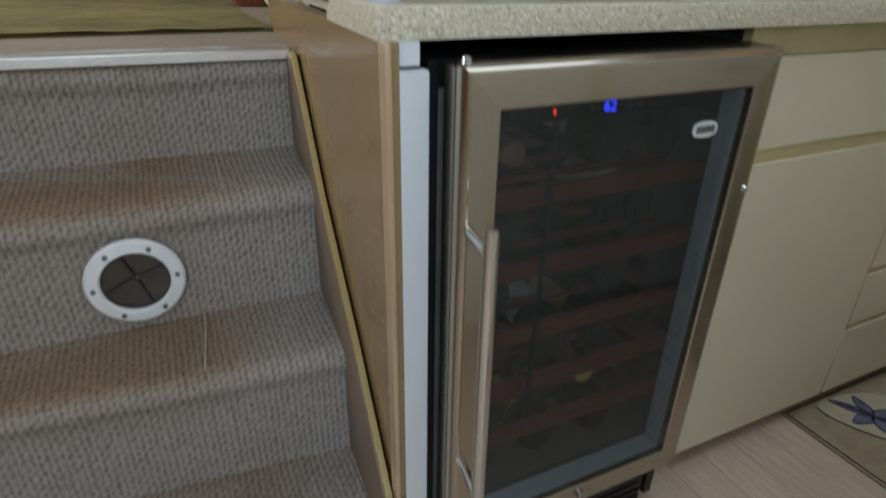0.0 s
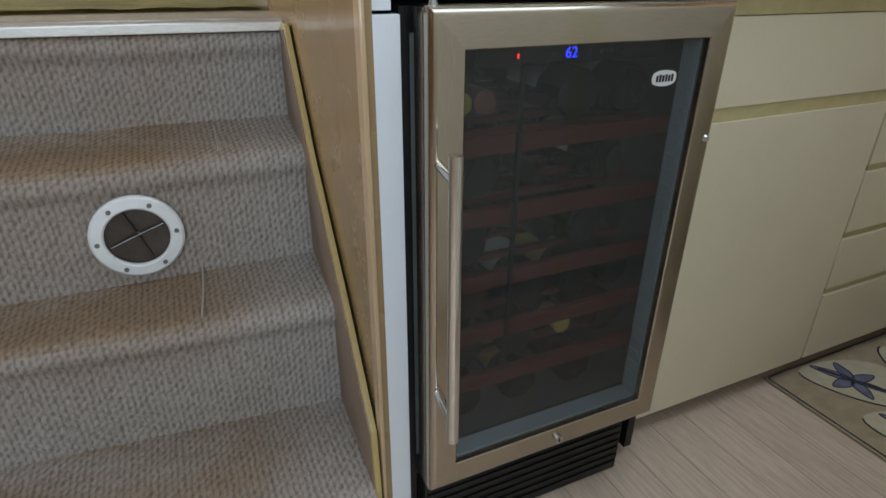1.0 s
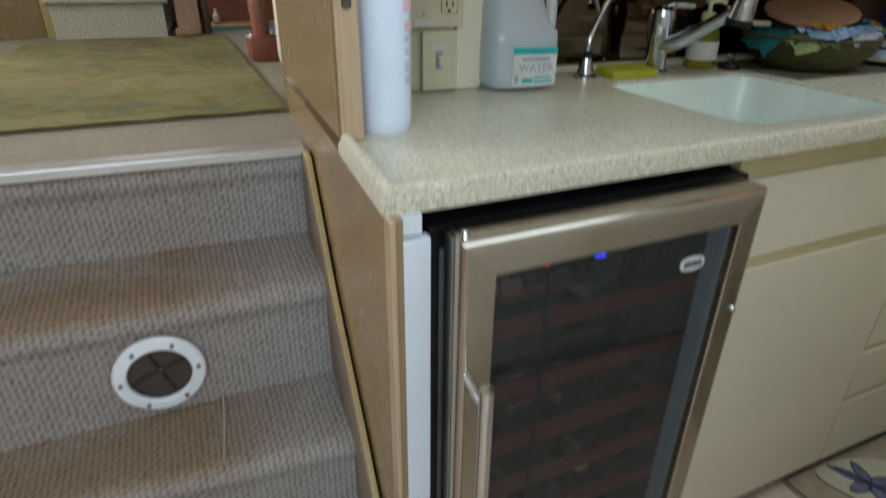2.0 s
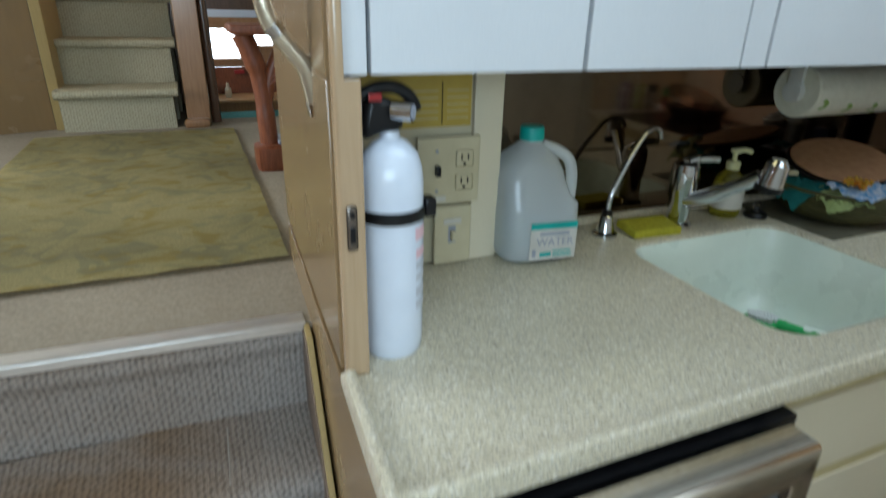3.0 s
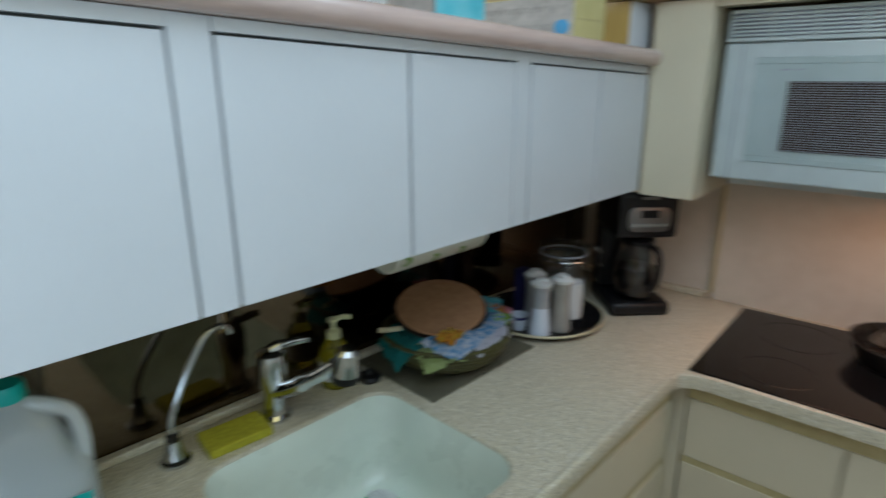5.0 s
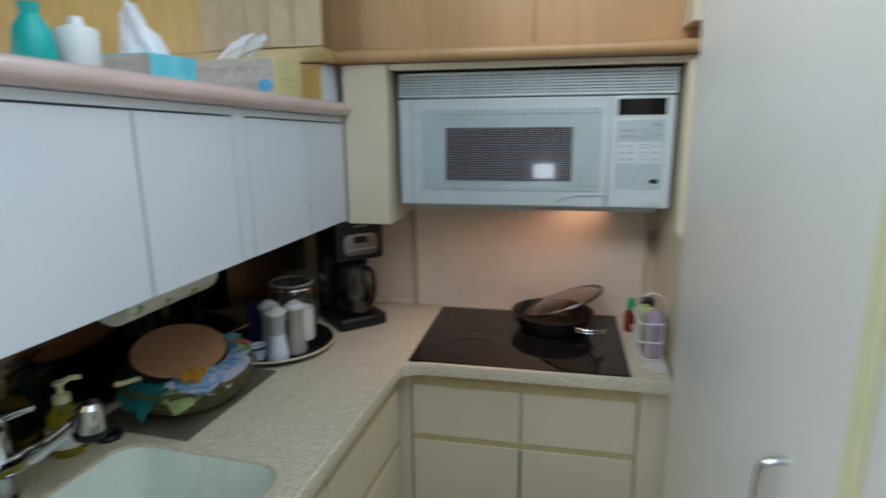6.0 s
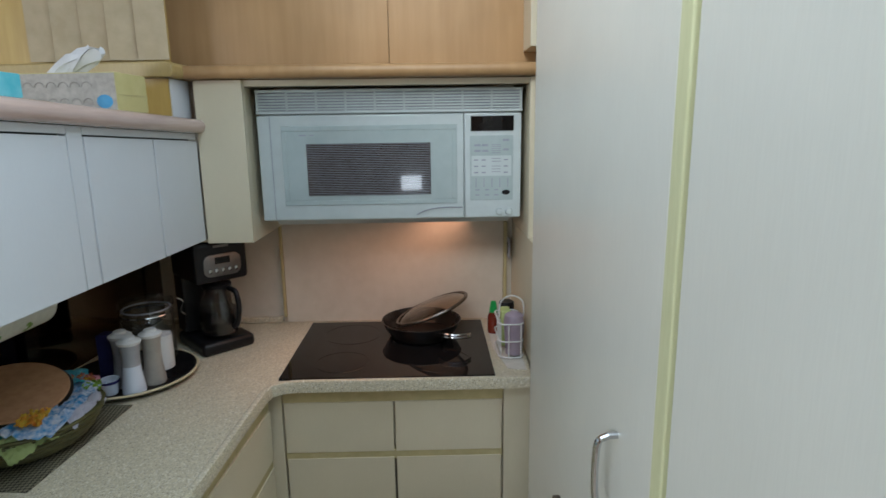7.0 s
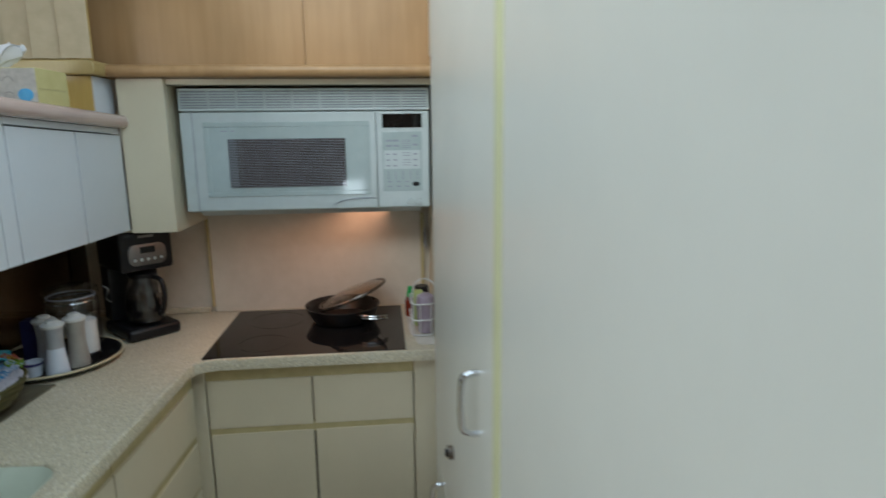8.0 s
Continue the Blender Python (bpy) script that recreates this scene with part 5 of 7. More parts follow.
part("base", cbox(-0.095, 0.095, -0.112, 0.10, 0.0, 0.040, bevel=0.014, seg=3), BLACK, cmk)
part("column", cbox(-0.090, 0.090, 0.03, 0.10, 0.045, 0.25, bevel=0.008), BLACK, cmk)
part("head", cbox(-0.094, 0.094, -0.105, 0.10, 0.220, 0.345, bevel=0.014), BLACK, cmk)
bm = prism(bmesh.new(), rounded(-0.066, 0.066, 0.240, 0.306, 0.024), "y", -0.109, -0.103, 0.001)
bm.transform(cm)
fp = part("control_face", bm, SILVER, cmk, "silver control face")
part("display", cbox(-0.026, 0.026, -0.112, -0.108, 0.278, 0.298, bevel=0.0015), BLACKGLOSS, fp)
for k in range(5):
    part("button", lathe(bmesh.new(), [(0.0, 0.005), (0.006, 0.004), (0.008, 0.0)], (0, 0, 0), 14, cm @ pose(-0.046 + k * 0.023, -0.109, 0.258, 90)), CHROME, fp)
part("badge_bar", cbox(-0.026, 0.026, -0.1065, -0.104, 0.326, 0.333), SILVER, cmk)
car = part("carafe", lathe(bmesh.new(), [(0.0, 0.048), (0.058, 0.048), (0.066, 0.06), (0.070, 0.10), (0.062, 0.15), (0.048, 0.185), (0.050, 0.195), (0.046, 0.195), (0.044, 0.183), (0.058, 0.15), (0.066, 0.10), (0.062, 0.062), (0.0, 0.052)], (0, 0, 0), 36, cm @ pose(0, -0.045, 0)), CLEAR, cmk, "glass carafe")
part("coffee", lathe(bmesh.new(), [(0.0, 0.053), (0.060, 0.054), (0.0645, 0.07), (0.0655, 0.10), (0.0615, 0.128), (0.0, 0.128)], (0, 0, 0), 32, cm @ pose(0, -0.045, 0)), BLACKGLOSS, car)
part("carafe_lid", lathe(bmesh.new(), [(0.049, 0.194), (0.050, 0.205), (0.035, 0.212), (0.0, 0.213)], (0, 0, 0), 28, cm @ pose(0, -0.045, 0)), BLACK, car)
part("carafe_handle", tube(bmesh.new(), [cm @ Vector(p) for p in smooth_path([(0.02, -0.093, 0.195), (0.03, -0.125, 0.185), (0.032, -0.135, 0.14), (0.03, -0.120, 0.09), (0.022, -0.105, 0.075)], 5)], 0.008, 12), BLACK, car)

# ---- lazy susan and what stands on it ----
tray = thing("round_tray", (1.962, 1.140, 0.905), "round dark tray with a cream rim on the worktop", "tray")
part("plate", lathe(bmesh.new(), [(0.0, 0.906), (0.142, 0.906), (0.158, 0.914), (0.167, 0.922), (0.165, 0.925), (0.154, 0.918), (0.140, 0.912), (0.0, 0.912)], (1.962, 1.140, 0), 56), BLACK, tray)
part("rim", tube(bmesh.new(), [(1.962 + 0.167 * math.cos(a), 1.140 + 0.167 * math.sin(a), 0.923) for a in [k * 0.1122 for k in range(56)]], 0.0035, 8, True), IVORY, tray, "cream rim")


def shaker(x, y, lower, upper, label):
    s = thing("shaker", (x, y, 0.912), label, "shaker", "shakers on the tray")
    part("body", lathe(bmesh.new(), [(0.0, 0.0), (0.026, 0.0), (0.0285, 0.004), (0.0275, 0.018), (0.0235, 0.048), (0.0215, 0.075), (0.0, 0.075)], (x, y, 0.912), 28), lower, s)
    part("neck", lathe(bmesh.new(), [(0.0215, 0.0745), (0.0212, 0.088), (0.0225, 0.112), (0.0255, 0.132), (0.0, 0.132)], (x, y, 0.912), 28), upper, s, "grey see-through neck")
    part("cap", lathe(bmesh.new(), [(0.0265, 0.131), (0.0285, 0.134), (0.0285, 0.139), (0.024, 0.142), (0.016, 0.144), (0.015, 0.150), (0.010, 0.152), (0.0, 0.151)], (x, y, 0.912), 24), WHITE, s, "white pouring cap")


shaker(1.860, 1.073, PAINTWHITE, GREYSHAKER, "waisted white salt shaker with a white cap")
shaker(1.918, 1.050, TAUPESHAKER, TAUPESHAKER, "waisted taupe pepper shaker with a white cap")
shaker(1.903, 1.122, GREYSHAKER, GREYSHAKER, "waisted grey shaker with a white cap")
jar = thing("sugar_canister", (1.966, 1.053, 0.912), "clear canister half full of white sugar", "canister")
part("glass", lathe(bmesh.new(), [(0.0, 0.001), (0.031, 0.001), (0.033, 0.006), (0.033, 0.125), (0.031, 0.125), (0.031, 0.008), (0.0, 0.004)], (1.966, 1.053, 0.912), 28), CLEAR, jar)
part("sugar", lathe(bmesh.new(), [(0.0, 0.025), (0.0312, 0.025), (0.0312, 0.118), (0.0, 0.121)], (1.966, 1.053, 0.912), 28), SALT, jar, "white sugar")
part("foot", lathe(bmesh.new(), [(0.0, 0.0), (0.0335, 0.0), (0.0335, 0.022), (0.0, 0.022)], (1.966, 1.053, 0.912), 28), BLACK, jar)
jar = thing("clamp_jar", (2.018, 1.112, 0.912), "empty clear glass jar with a wire clamp lid", "jar")
part("glass", lathe(bmesh.new(), [(0.0, 0.002), (0.062, 0.002), (0.068, 0.010), (0.068, 0.15), (0.060, 0.172), (0.058, 0.172), (0.065, 0.148), (0.065, 0.012), (0.0, 0.006)], (2.018, 1.112, 0.912), 36), CLEAR, jar)
part("lid", lathe(bmesh.new(), [(0.066, 0.178), (0.071, 0.182), (0.070, 0.197), (0.050, 0.204), (0.0, 0.206), (0.0, 0.200), (0.050, 0.198), (0.064, 0.191)], (2.018, 1.112, 0.912), 36), CLEAR, jar)
part("seal", tube(bmesh.new(), [(2.018 + 0.061 * math.cos(a), 1.112 + 0.061 * math.sin(a), 1.087) for a in [k * 0.1745 for k in range(36)]], 0.0025, 8, True), GREYINK, jar)
bm = tube(bmesh.new(), [(2.018 + 0.067 * math.cos(a), 1.112 + 0.067 * math.sin(a), 1.075) for a in [k * 0.1745 for k in range(36)]], 0.0018, 6, True)
tube(bm, smooth_path([(2.075, 1.052, 1.10), (2.087, 1.041, 1.085), (2.081, 1.047, 1.06), (2.090, 1.039, 1.045)], 4), 0.002, 6)
part("clamp", bm, CHROME, jar, "wire clamp")
cup = thing("small_cup", (1.848, 1.128, 0.912), "small white cup with a blue pattern", "cup")
part("body", lathe(bmesh.new(), [(0.0, 0.002), (0.014, 0.0), (0.017, 0.003), (0.022, 0.038), (0.0235, 0.042), (0.021, 0.041), (0.016, 0.008), (0.0, 0.006)], (1.848, 1.128, 0.912), 24), PAINTWHITE, cup)
part("band", lathe(bmesh.new(), [(0.0218, 0.032), (0.0226, 0.033), (0.0232, 0.039), (0.0226, 0.040)], (1.848, 1.128, 0.912), 24), NAVY, cup, "blue band")
solid("spice_box", boxm(1.925, 1.965, 1.160, 1.205, 0.912, 1.04, bevel=0.003), NAVY, "dark blue box standing on the tray", "box")
solid("tea_packet", boxm(1.80, 1.842, 1.145, 1.185, 0.925, 0.968, bevel=0.004), PINKINK, "small pink packet leaning on the tray", "packet")

# ---- fruit basket with cloths and a plate ----
BX, BYC = 1.615, 1.165
mesh_mat = solid("drainer_mat", boxm(1.452, 1.80, 1.045, 1.296, 0.9055, 0.9085, bevel=0.001), MATGREY, "grey open-mesh mat beside the sink", "mat")
bk = thing("basket", (BX, BYC, 0.9085), "dark green wicker bowl piled with cloths", "basket")
bm = lathe(bmesh.new(), [(0.0, 0.910), (0.075, 0.910), (0.10, 0.920), (0.128, 0.945), (0.142, 0.975), (0.145, 0.985), (0.140, 0.985), (0.124, 0.948), (0.096, 0.925), (0.0, 0.915)], (BX, BYC, 0), 56)
part("bowl", bm, BASKET, bk)
for k in range(9):
    z, r = 0.915 + k * 0.0085, [0.088, 0.104, 0.114, 0.122, 0.128, 0.133, 0.137, 0.141, 0.144][k]
    part("weave", tube(bmesh.new(), [(BX + (r + 0.003 + 0.0015 * math.sin(12 * a + k * 3.1)) * math.cos(a), BYC + (r + 0.003 + 0.0015 * math.sin(12 * a + k * 3.1)) * math.sin(a), z) for a in [j * 0.0873 for j in range(72)]], 0.0035, 6, True), BASKET, bk)


def cloth(name, cx_, cy_, z, w, d, yaw, drop, material, label, seed):
    """A folded cloth lying over the basket, its rim sagging in folds."""
    bm = bmesh.new()
    n = 18
    m = pose(cx_, cy_, z, 0, 0, yaw)
    grid = []
    for i in range(n + 1):
        row = []
        for j in range(n + 1):
            u, v = i / n - 0.5, j / n - 0.5
            p = m @ Vector((u * w, v * d, 0))
            r = math.hypot(p.x - BX, p.y - BYC)
            sag = max(0, r - 0.125) * drop
            p.z += 0.006 * noise.noise((u * 5, v * 5, seed)) + 0.010 * noise.noise((u * 11, v * 11, seed + 3)) * min(1, r / 0.12) - sag
            k = 1 - min(0.35, max(0, r - 0.14) * 1.6)
            p.x, p.y = BX + (p.x - BX) * k, BYC + (p.y - BYC) * k
            row.append(bm.verts.new(p))
        grid.append(row)
    for i in range(n):
        for j in range(n):
            bm.faces.new((grid[i][j], grid[i + 1][j], grid[i + 1][j + 1], grid[i][j + 1]))
    bmesh.ops.solidify(bm, geom=bm.faces[:], thickness=0.002)
    return solid(name, bm, material, label, "cloth")


cloth("cloth", BX - 0.110, BYC + 0.010, 0.998, 0.125, 0.12, 160, 0.8, CLOTH_TEAL, "teal cloth draped over the basket rim", 1)
cloth("cloth", BX - 0.105, BYC - 0.080, 0.994, 0.095, 0.070, -22, 0.7, CLOTH_LIME, "pale lime cloth hanging over the basket", 5)
cloth("cloth", BX + 0.015, BYC - 0.108, 0.999, 0.14, 0.062, 8, 0.75, CLOTH_WHITE, "white cloth hanging over the basket rim", 9)
cloth("cloth", BX + 0.010, BYC - 0.075, 1.006, 0.27, 0.10, 10, 0.4, CLOTH_BLUE, "blue printed cloth folded on the basket", 12)
cloth("cloth", BX - 0.072, BYC - 0.080, 1.013, 0.065, 0.045, 18, 0.4, ORANGE, "orange printed corner of a folded cloth", 15)
cloth("cloth", BX + 0.112, BYC + 0.005, 1.014, 0.12, 0.13, 24, 0.1, CYAN, "light blue cloth corner beside the plate", 18)
cloth("cloth", BX + 0.100, BYC - 0.088, 1.006, 0.060, 0.040, 30, 0.3, CLOTH_GREEN, "bright green curled cloth corner", 21)
cloth("cloth", BX + 0.118, BYC - 0.056, 1.012, 0.050, 0.045, 40, 0.2, CLOTH_PINK, "magenta and yellow printed cloth corner", 24)
pl = thing("plate", (BX, BYC, 1.01), "flat brown woven plate lying on the cloths", "plate")
pm = pose(BX - 0.010, BYC + 0.008, 1.034, 12, -11, 0)
part("disc", lathe(bmesh.new(), [(0.0, -0.004), (0.097, -0.003), (0.102, 0.001), (0.0995, 0.004), (0.0, 0.005)], (0, 0, 0), 56, pm), CORK, pl)
sk = thing("small_skillet", (BX - 0.02, BYC, 1.0), "black skillet under the brown plate", "pan")
part("bowl", lathe(bmesh.new(), [(0.0, -0.026), (0.090, -0.024), (0.105, -0.008), (0.108, -0.005), (0.0, -0.0055)], (0, 0, 0), 40, pm), PAN, sk)
part("handle", tube(bmesh.new(), [pm @ Vector((-0.105, 0.02, -0.012)), pm @ Vector((-0.135, 0.035, -0.008)), pm @ Vector((-0.150, 0.043, -0.004))], 0.006, 10), IVORY, sk, "cream handle tip")

# ---- taps, soap, sponge ----
ft = thing("filter_tap", (1.018, 1.236, 0.905), "slim chrome gooseneck filter tap", "tap")
part("base", lathe(bmesh.new(), [(0.0, 0.0), (0.026, 0.0), (0.026, 0.006), (0.019, 0.010), (0.014, 0.030), (0.012, 0.042), (0.008, 0.046), (0.0, 0.047)], (1.018, 1.236, 0.905), 28), CHROME, ft)
part("collar", lathe(bmesh.new(), [(0.010, 0.040), (0.011, 0.052), (0.007, 0.056), (0.0, 0.056)], (1.018, 1.236, 0.905), 20), BLACK, ft)
part("spout", tube(bmesh.new(), smooth_path([(1.018, 1.236, 0.955), (1.022, 1.236, 0.99), (1.050, 1.240, 1.045), (1.088, 1.247, 1.098), (1.105, 1.250, 1.112), (1.125, 1.254, 1.116), (1.142, 1.257, 1.108), (1.148, 1.258, 1.095)], 5), 0.0058, 12), CHROME, ft)
mt = thing("mixer_tap", (1.21, 1.236, 0.905), "chrome single-lever mixer tap with a pull-out head", "tap")
part("body", lathe(bmesh.new(), [(0.0, 0.0), (0.031, 0.0), (0.031, 0.006), (0.024, 0.012), (0.023, 0.06), (0.027, 0.075), (0.029, 0.12), (0.027, 0.135), (0.018, 0.142), (0.0, 0.143)], (1.21, 1.236, 0.905), 32), CHROME, mt)
part("lever", tube(bmesh.new(), smooth_path([(1.21, 1.236, 1.043), (1.235, 1.232, 1.050), (1.265, 1.226, 1.050), (1.282, 1.222, 1.048)], 5), [0.014] * 5 + [0.009] * 6 + [0.008] * 5, 12), CHROME, mt)
part("spout", tube(bmesh.new(), smooth_path([(1.212, 1.225, 0.965), (1.228, 1.19, 0.980), (1.250, 1.13, 1.020), (1.262, 1.10, 1.045)], 5), [0.018] * 8 + [0.014] * 8, 14), CHROME, mt)
hm = pose(1.272, 1.080, 1.060, 8, 3, 0)
part("spray_head", lathe(bmesh.new(), [(0.0, 0.022), (0.014, 0.022), (0.021, 0.014), (0.022, 0.0), (0.026, -0.030), (0.026, -0.036), (0.0, -0.036)], (0, 0, 0), 28, hm), CHROME, mt)
part("spray_ring", lathe(bmesh.new(), [(0.0265, -0.028), (0.0272, -0.033), (0.025, -0.042), (0.0, -0.042)], (0, 0, 0), 28, hm), BLACK, mt, "black spray ring")
sb = thing("soap_bottle", (1.365, 1.252, 0.905), "pump bottle of yellow dish soap", "bottle")
part("bottle", lathe(bmesh.new(), [(0.0, 0.001), (0.030, 0.001), (0.034, 0.008), (0.035, 0.05), (0.031, 0.085), (0.016, 0.105), (0.013, 0.112), (0.0, 0.112)], (1.365, 1.252, 0.905), 28), SOAPY, sb)
part("label", lathe(bmesh.new(), [(0.0353, 0.022), (0.0356, 0.025), (0.0350, 0.062), (0.0345, 0.064)], (1.365, 1.252, 0.905), 28), PAPERLABEL, sb, "pale label")
part("collar", lathe(bmesh.new(), [(0.0145, 0.108), (0.0150, 0.124), (0.010, 0.127), (0.005, 0.128), (0.005, 0.143), (0.011, 0.146), (0.011, 0.152), (0.0, 0.153)], (1.365, 1.252, 0.905), 24), LIME, sb, "pale lime pump")
part("nozzle", tube(bmesh.new(), [(1.365, 1.252, 1.054), (1.387, 1.246, 1.056), (1.402, 1.242, 1.051)], 0.0055, 10), LIME, sb)
bm = boxm(-0.058, 0.058, -0.034, 0.034, 0.0, 0.018, bevel=0.004)
bm.transform(pose(1.120, 1.222, 0.907, 4, 0, -4))
sp = solid("sponge", bm, SPONGE, "yellow-olive kitchen sponge by the tap", "sponge")
dark = thing("drain_stopper", (1.415, 1.205, 0.905), "dark rubber sink stopper lying by the soap", "stopper")
part("disc", lathe(bmesh.new(), [(0.0, 0.0), (0.024, 0.0), (0.026, 0.006), (0.022, 0.012), (0.008, 0.014), (0.006, 0.024), (0.0, 0.025)], (1.425, 1.215, 0.905), 28), BLACK, dark)
part("ring", tube(bmesh.new(), [(1.425 + 0.011 * math.cos(a), 1.215, 0.932 + 0.011 * math.sin(a)) for a in [k * 0.3927 for k in range(16)]], 0.0015, 6, True), CHROME, dark)
br = thing("dish_brush", (1.345, 1.0, 0.715), "green dish brush with white bristles lying in the sink", "brush")
bm_ = pose(1.328, 1.066, 0.728, 0, 0, 28)
part("head", lathe(bmesh.new(), [(0.0, -0.013), (0.018, -0.011), (0.025, -0.004), (0.026, 0.003), (0.021, 0.009), (0.0, 0.011)], (0, 0, 0), 28, bm_ @ Matrix.Diagonal((0.95, 1.5, 1, 1))), GREEN, br)
part("handle", tube(bmesh.new(), smooth_path([(1.338, 1.047, 0.731), (1.352, 1.015, 0.733), (1.372, 0.975, 0.731), (1.405, 0.925, 0.727)], 6), [0.013] * 5 + [0.011] * 6 + [0.014] * 8, 12), GREEN, br)
part("grip", tube(bmesh.new(), [(1.362, 0.998, 0.738), (1.390, 0.950, 0.737)], 0.010, 10), SINK, br, "pale grip inlay")
bm = bmesh.new()
for k in range(70):
    u, v = 0.019 * math.sqrt(k / 70) * math.cos(k * 2.4), 0.029 * math.sqrt(k / 70) * math.sin(k * 2.4)
    cyl(bm, bm_ @ Vector((u, v, 0.008)), bm_ @ Vector((u * 1.05 - 0.002, v * 1.05, 0.018)), 0.0027, 5)
part("bristles", bm, WHITE, br, "white bristles")

# ---- water jug ----
JX, JY = 0.824, 1.222
jug = thing("water_jug", (JX, JY, 0.905), "cloudy plastic gallon jug half full of water, teal cap", "jug")


def squarish(r, z, p=4.5, n=48, ox=0.0):
    out = []
    for k in range(n):
        a = 6.28318 * k / n
        c, s = math.cos(a), math.sin(a)
        q = r / (abs(c) ** p + abs(s) ** p) ** (1 / p)
        out.append((ox + q * c, q * s, z))
    return out


def loft(rings, cap0=True, cap1=True, m=None):
    bm = bmesh.new()
    vs = [[bm.verts.new((m or Matrix()) @ Vector(p)) for p in ring] for ring in rings]
    n = len(vs[0])
    for a, b in zip(vs, vs[1:]):
        for k in range(n):
            bm.faces.new((a[k], a[(k + 1) % n], b[(k + 1) % n], b[k]))
    if cap0:
        bm.faces.new(vs[0][::-1])
    if cap1:
        bm.faces.new(vs[-1])
    bmesh.ops.recalc_face_normals(bm, faces=bm.faces)
    return bm


jm = pose(JX, JY, 0.905, 0, 0, -7)
jbody = [squarish(0.060, 0.001), squarish(0.070, 0.008), squarish(0.074, 0.02), squarish(0.0745, 0.090), squarish(0.0735, 0.108), squarish(0.066, 0.122, 4.5, ox=-0.007), squarish(0.060, 0.150, 4.5, ox=-0.013), squarish(0.055, 0.170, 4, ox=-0.013), squarish(0.045, 0.187, 3.2, ox=-0.010), squarish(0.030, 0.202, 2.4, ox=-0.009), squarish(0.020, 0.212, 2, ox=-0.008), squarish(0.018, 0.224, 2, ox=-0.008)]
part("body", loft(jbody, True, True, jm), JUGPLASTIC, jug)
part("water", loft([squarish(0.058, 0.004), squarish(0.070, 0.012), squarish(0.0715, 0.022), squarish(0.0715, 0.098)], True, True, jm), WATER, jug)
part("cap", lathe(bmesh.new(), [(0.021, 0.214), (0.022, 0.217), (0.0215, 0.235), (0.020, 0.238), (0.0, 0.238)], (0, 0, 0), 28, jm @ pose(-0.008, 0, 0)), TEAL, jug, "teal screw cap")
part("grip", tube(bmesh.new(), [jm @ Vector(p) for p in smooth_path([(0.010, -0.008, 0.205), (0.036, -0.016, 0.196), (0.056, -0.022, 0.182), (0.0635, -0.026, 0.160), (0.0645, -0.028, 0.132), (0.062, -0.030, 0.104)], 6)], 0.0105, 14), JUGPLASTIC, jug)
lb = part("label", boxm(-0.030, 0.060, -0.0768, -0.0752, 0.012, 0.082, bevel=0.0006), PAPERLABEL, jug, "white paper label")
lb.data.transform(jm)
t_ = part("label_band", boxm(-0.030, 0.060, -0.0774, -0.0768, 0.070, 0.082), TEAL, lb)
t_.data.transform(jm)
words("label_words", "WATER", 0.021, jm @ pose(0.018, -0.0772, 0.045) @ FACE_S, GREYINK, lb)
for a, b, c, d in ((-0.012, 0.045, 0.058, 0.064), (-0.025, -0.018, 0.018, 0.032), (-0.010, 0.012, 0.018, 0.026), (0.015, 0.052, 0.018, 0.022), (0.015, 0.050, 0.026, 0.029)):
    q = part("label_bar", boxm(a, b, -0.0774, -0.0768, c, d), GREYINK if c > 0.05 or a < -0.02 else TEAL, lb)
    q.data.transform(jm)

# ---- fire extinguisher ----
EX, EY = 0.477, 0.990
ext = thing("fire_extinguisher", (EX, EY, 0.905), "white fire extinguisher in a black strap bracket", "extinguisher")
part("cylinder", lathe(bmesh.new(), [(0.0, 0.0), (0.036, 0.0), (0.039, 0.006), (0.0402, 0.02), (0.0402, 0.230), (0.0385, 0.248), (0.033, 0.266), (0.021, 0.279), (0.012, 0.284), (0.011, 0.292), (0.0, 0.292)], (EX, EY, 0.905), 40), PAINTWHITE, ext)
part("strap", lathe(bmesh.new(), [(0.0404, 0.186), (0.0424, 0.187), (0.0424, 0.201), (0.0404, 0.202)], (EX, EY, 0.905), 40), BLACK, ext, "black rubber strap")
part("buckle", boxm(EX + 0.041, EX + 0.056, EY - 0.014, EY + 0.008, 1.088, 1.112, bevel=0.003), BLACK, ext)
part("bracket", boxm(EX - 0.053, EX - 0.0412, EY - 0.016, EY + 0.03, 1.030, 1.212, bevel=0.006), BLACK, ext, "black wall bracket")
part("valve", prism(bmesh.new(), [(EX - 0.034, 1.186), (EX - 0.010, 1.196), (EX + 0.012, 1.197), (EX + 0.015, 1.208), (EX + 0.010, 1.226), (EX - 0.004, 1.236), (EX - 0.030, 1.238), (EX - 0.038, 1.205)], "y", EY - 0.014, EY + 0.015, 0.009, 3), BLACK, ext, "black valve body")
part("lever", tube(bmesh.new(), smooth_path([(EX - 0.036, EY - 0.002, 1.236), (EX - 0.018, EY - 0.003, 1.245), (EX + 0.004, EY - 0.004, 1.246), (EX + 0.022, EY - 0.004, 1.236), (EX + 0.031, EY - 0.003, 1.220)], 5), 0.0075, 12), BLACK, ext, "curved black lever")
part("grip", prism(bmesh.new(), [(EX - 0.050, 1.190), (EX - 0.034, 1.196), (EX - 0.034, 1.222), (EX - 0.054, 1.210)], "y", EY - 0.009, EY + 0.009, 0.002), BLACK, ext)
part("pin_tab", boxm(EX - 0.030, EX - 0.014, EY - 0.018, EY - 0.0145, 1.233, 1.241, bevel=0.0015), REDPLASTIC, ext, "red pull tab")
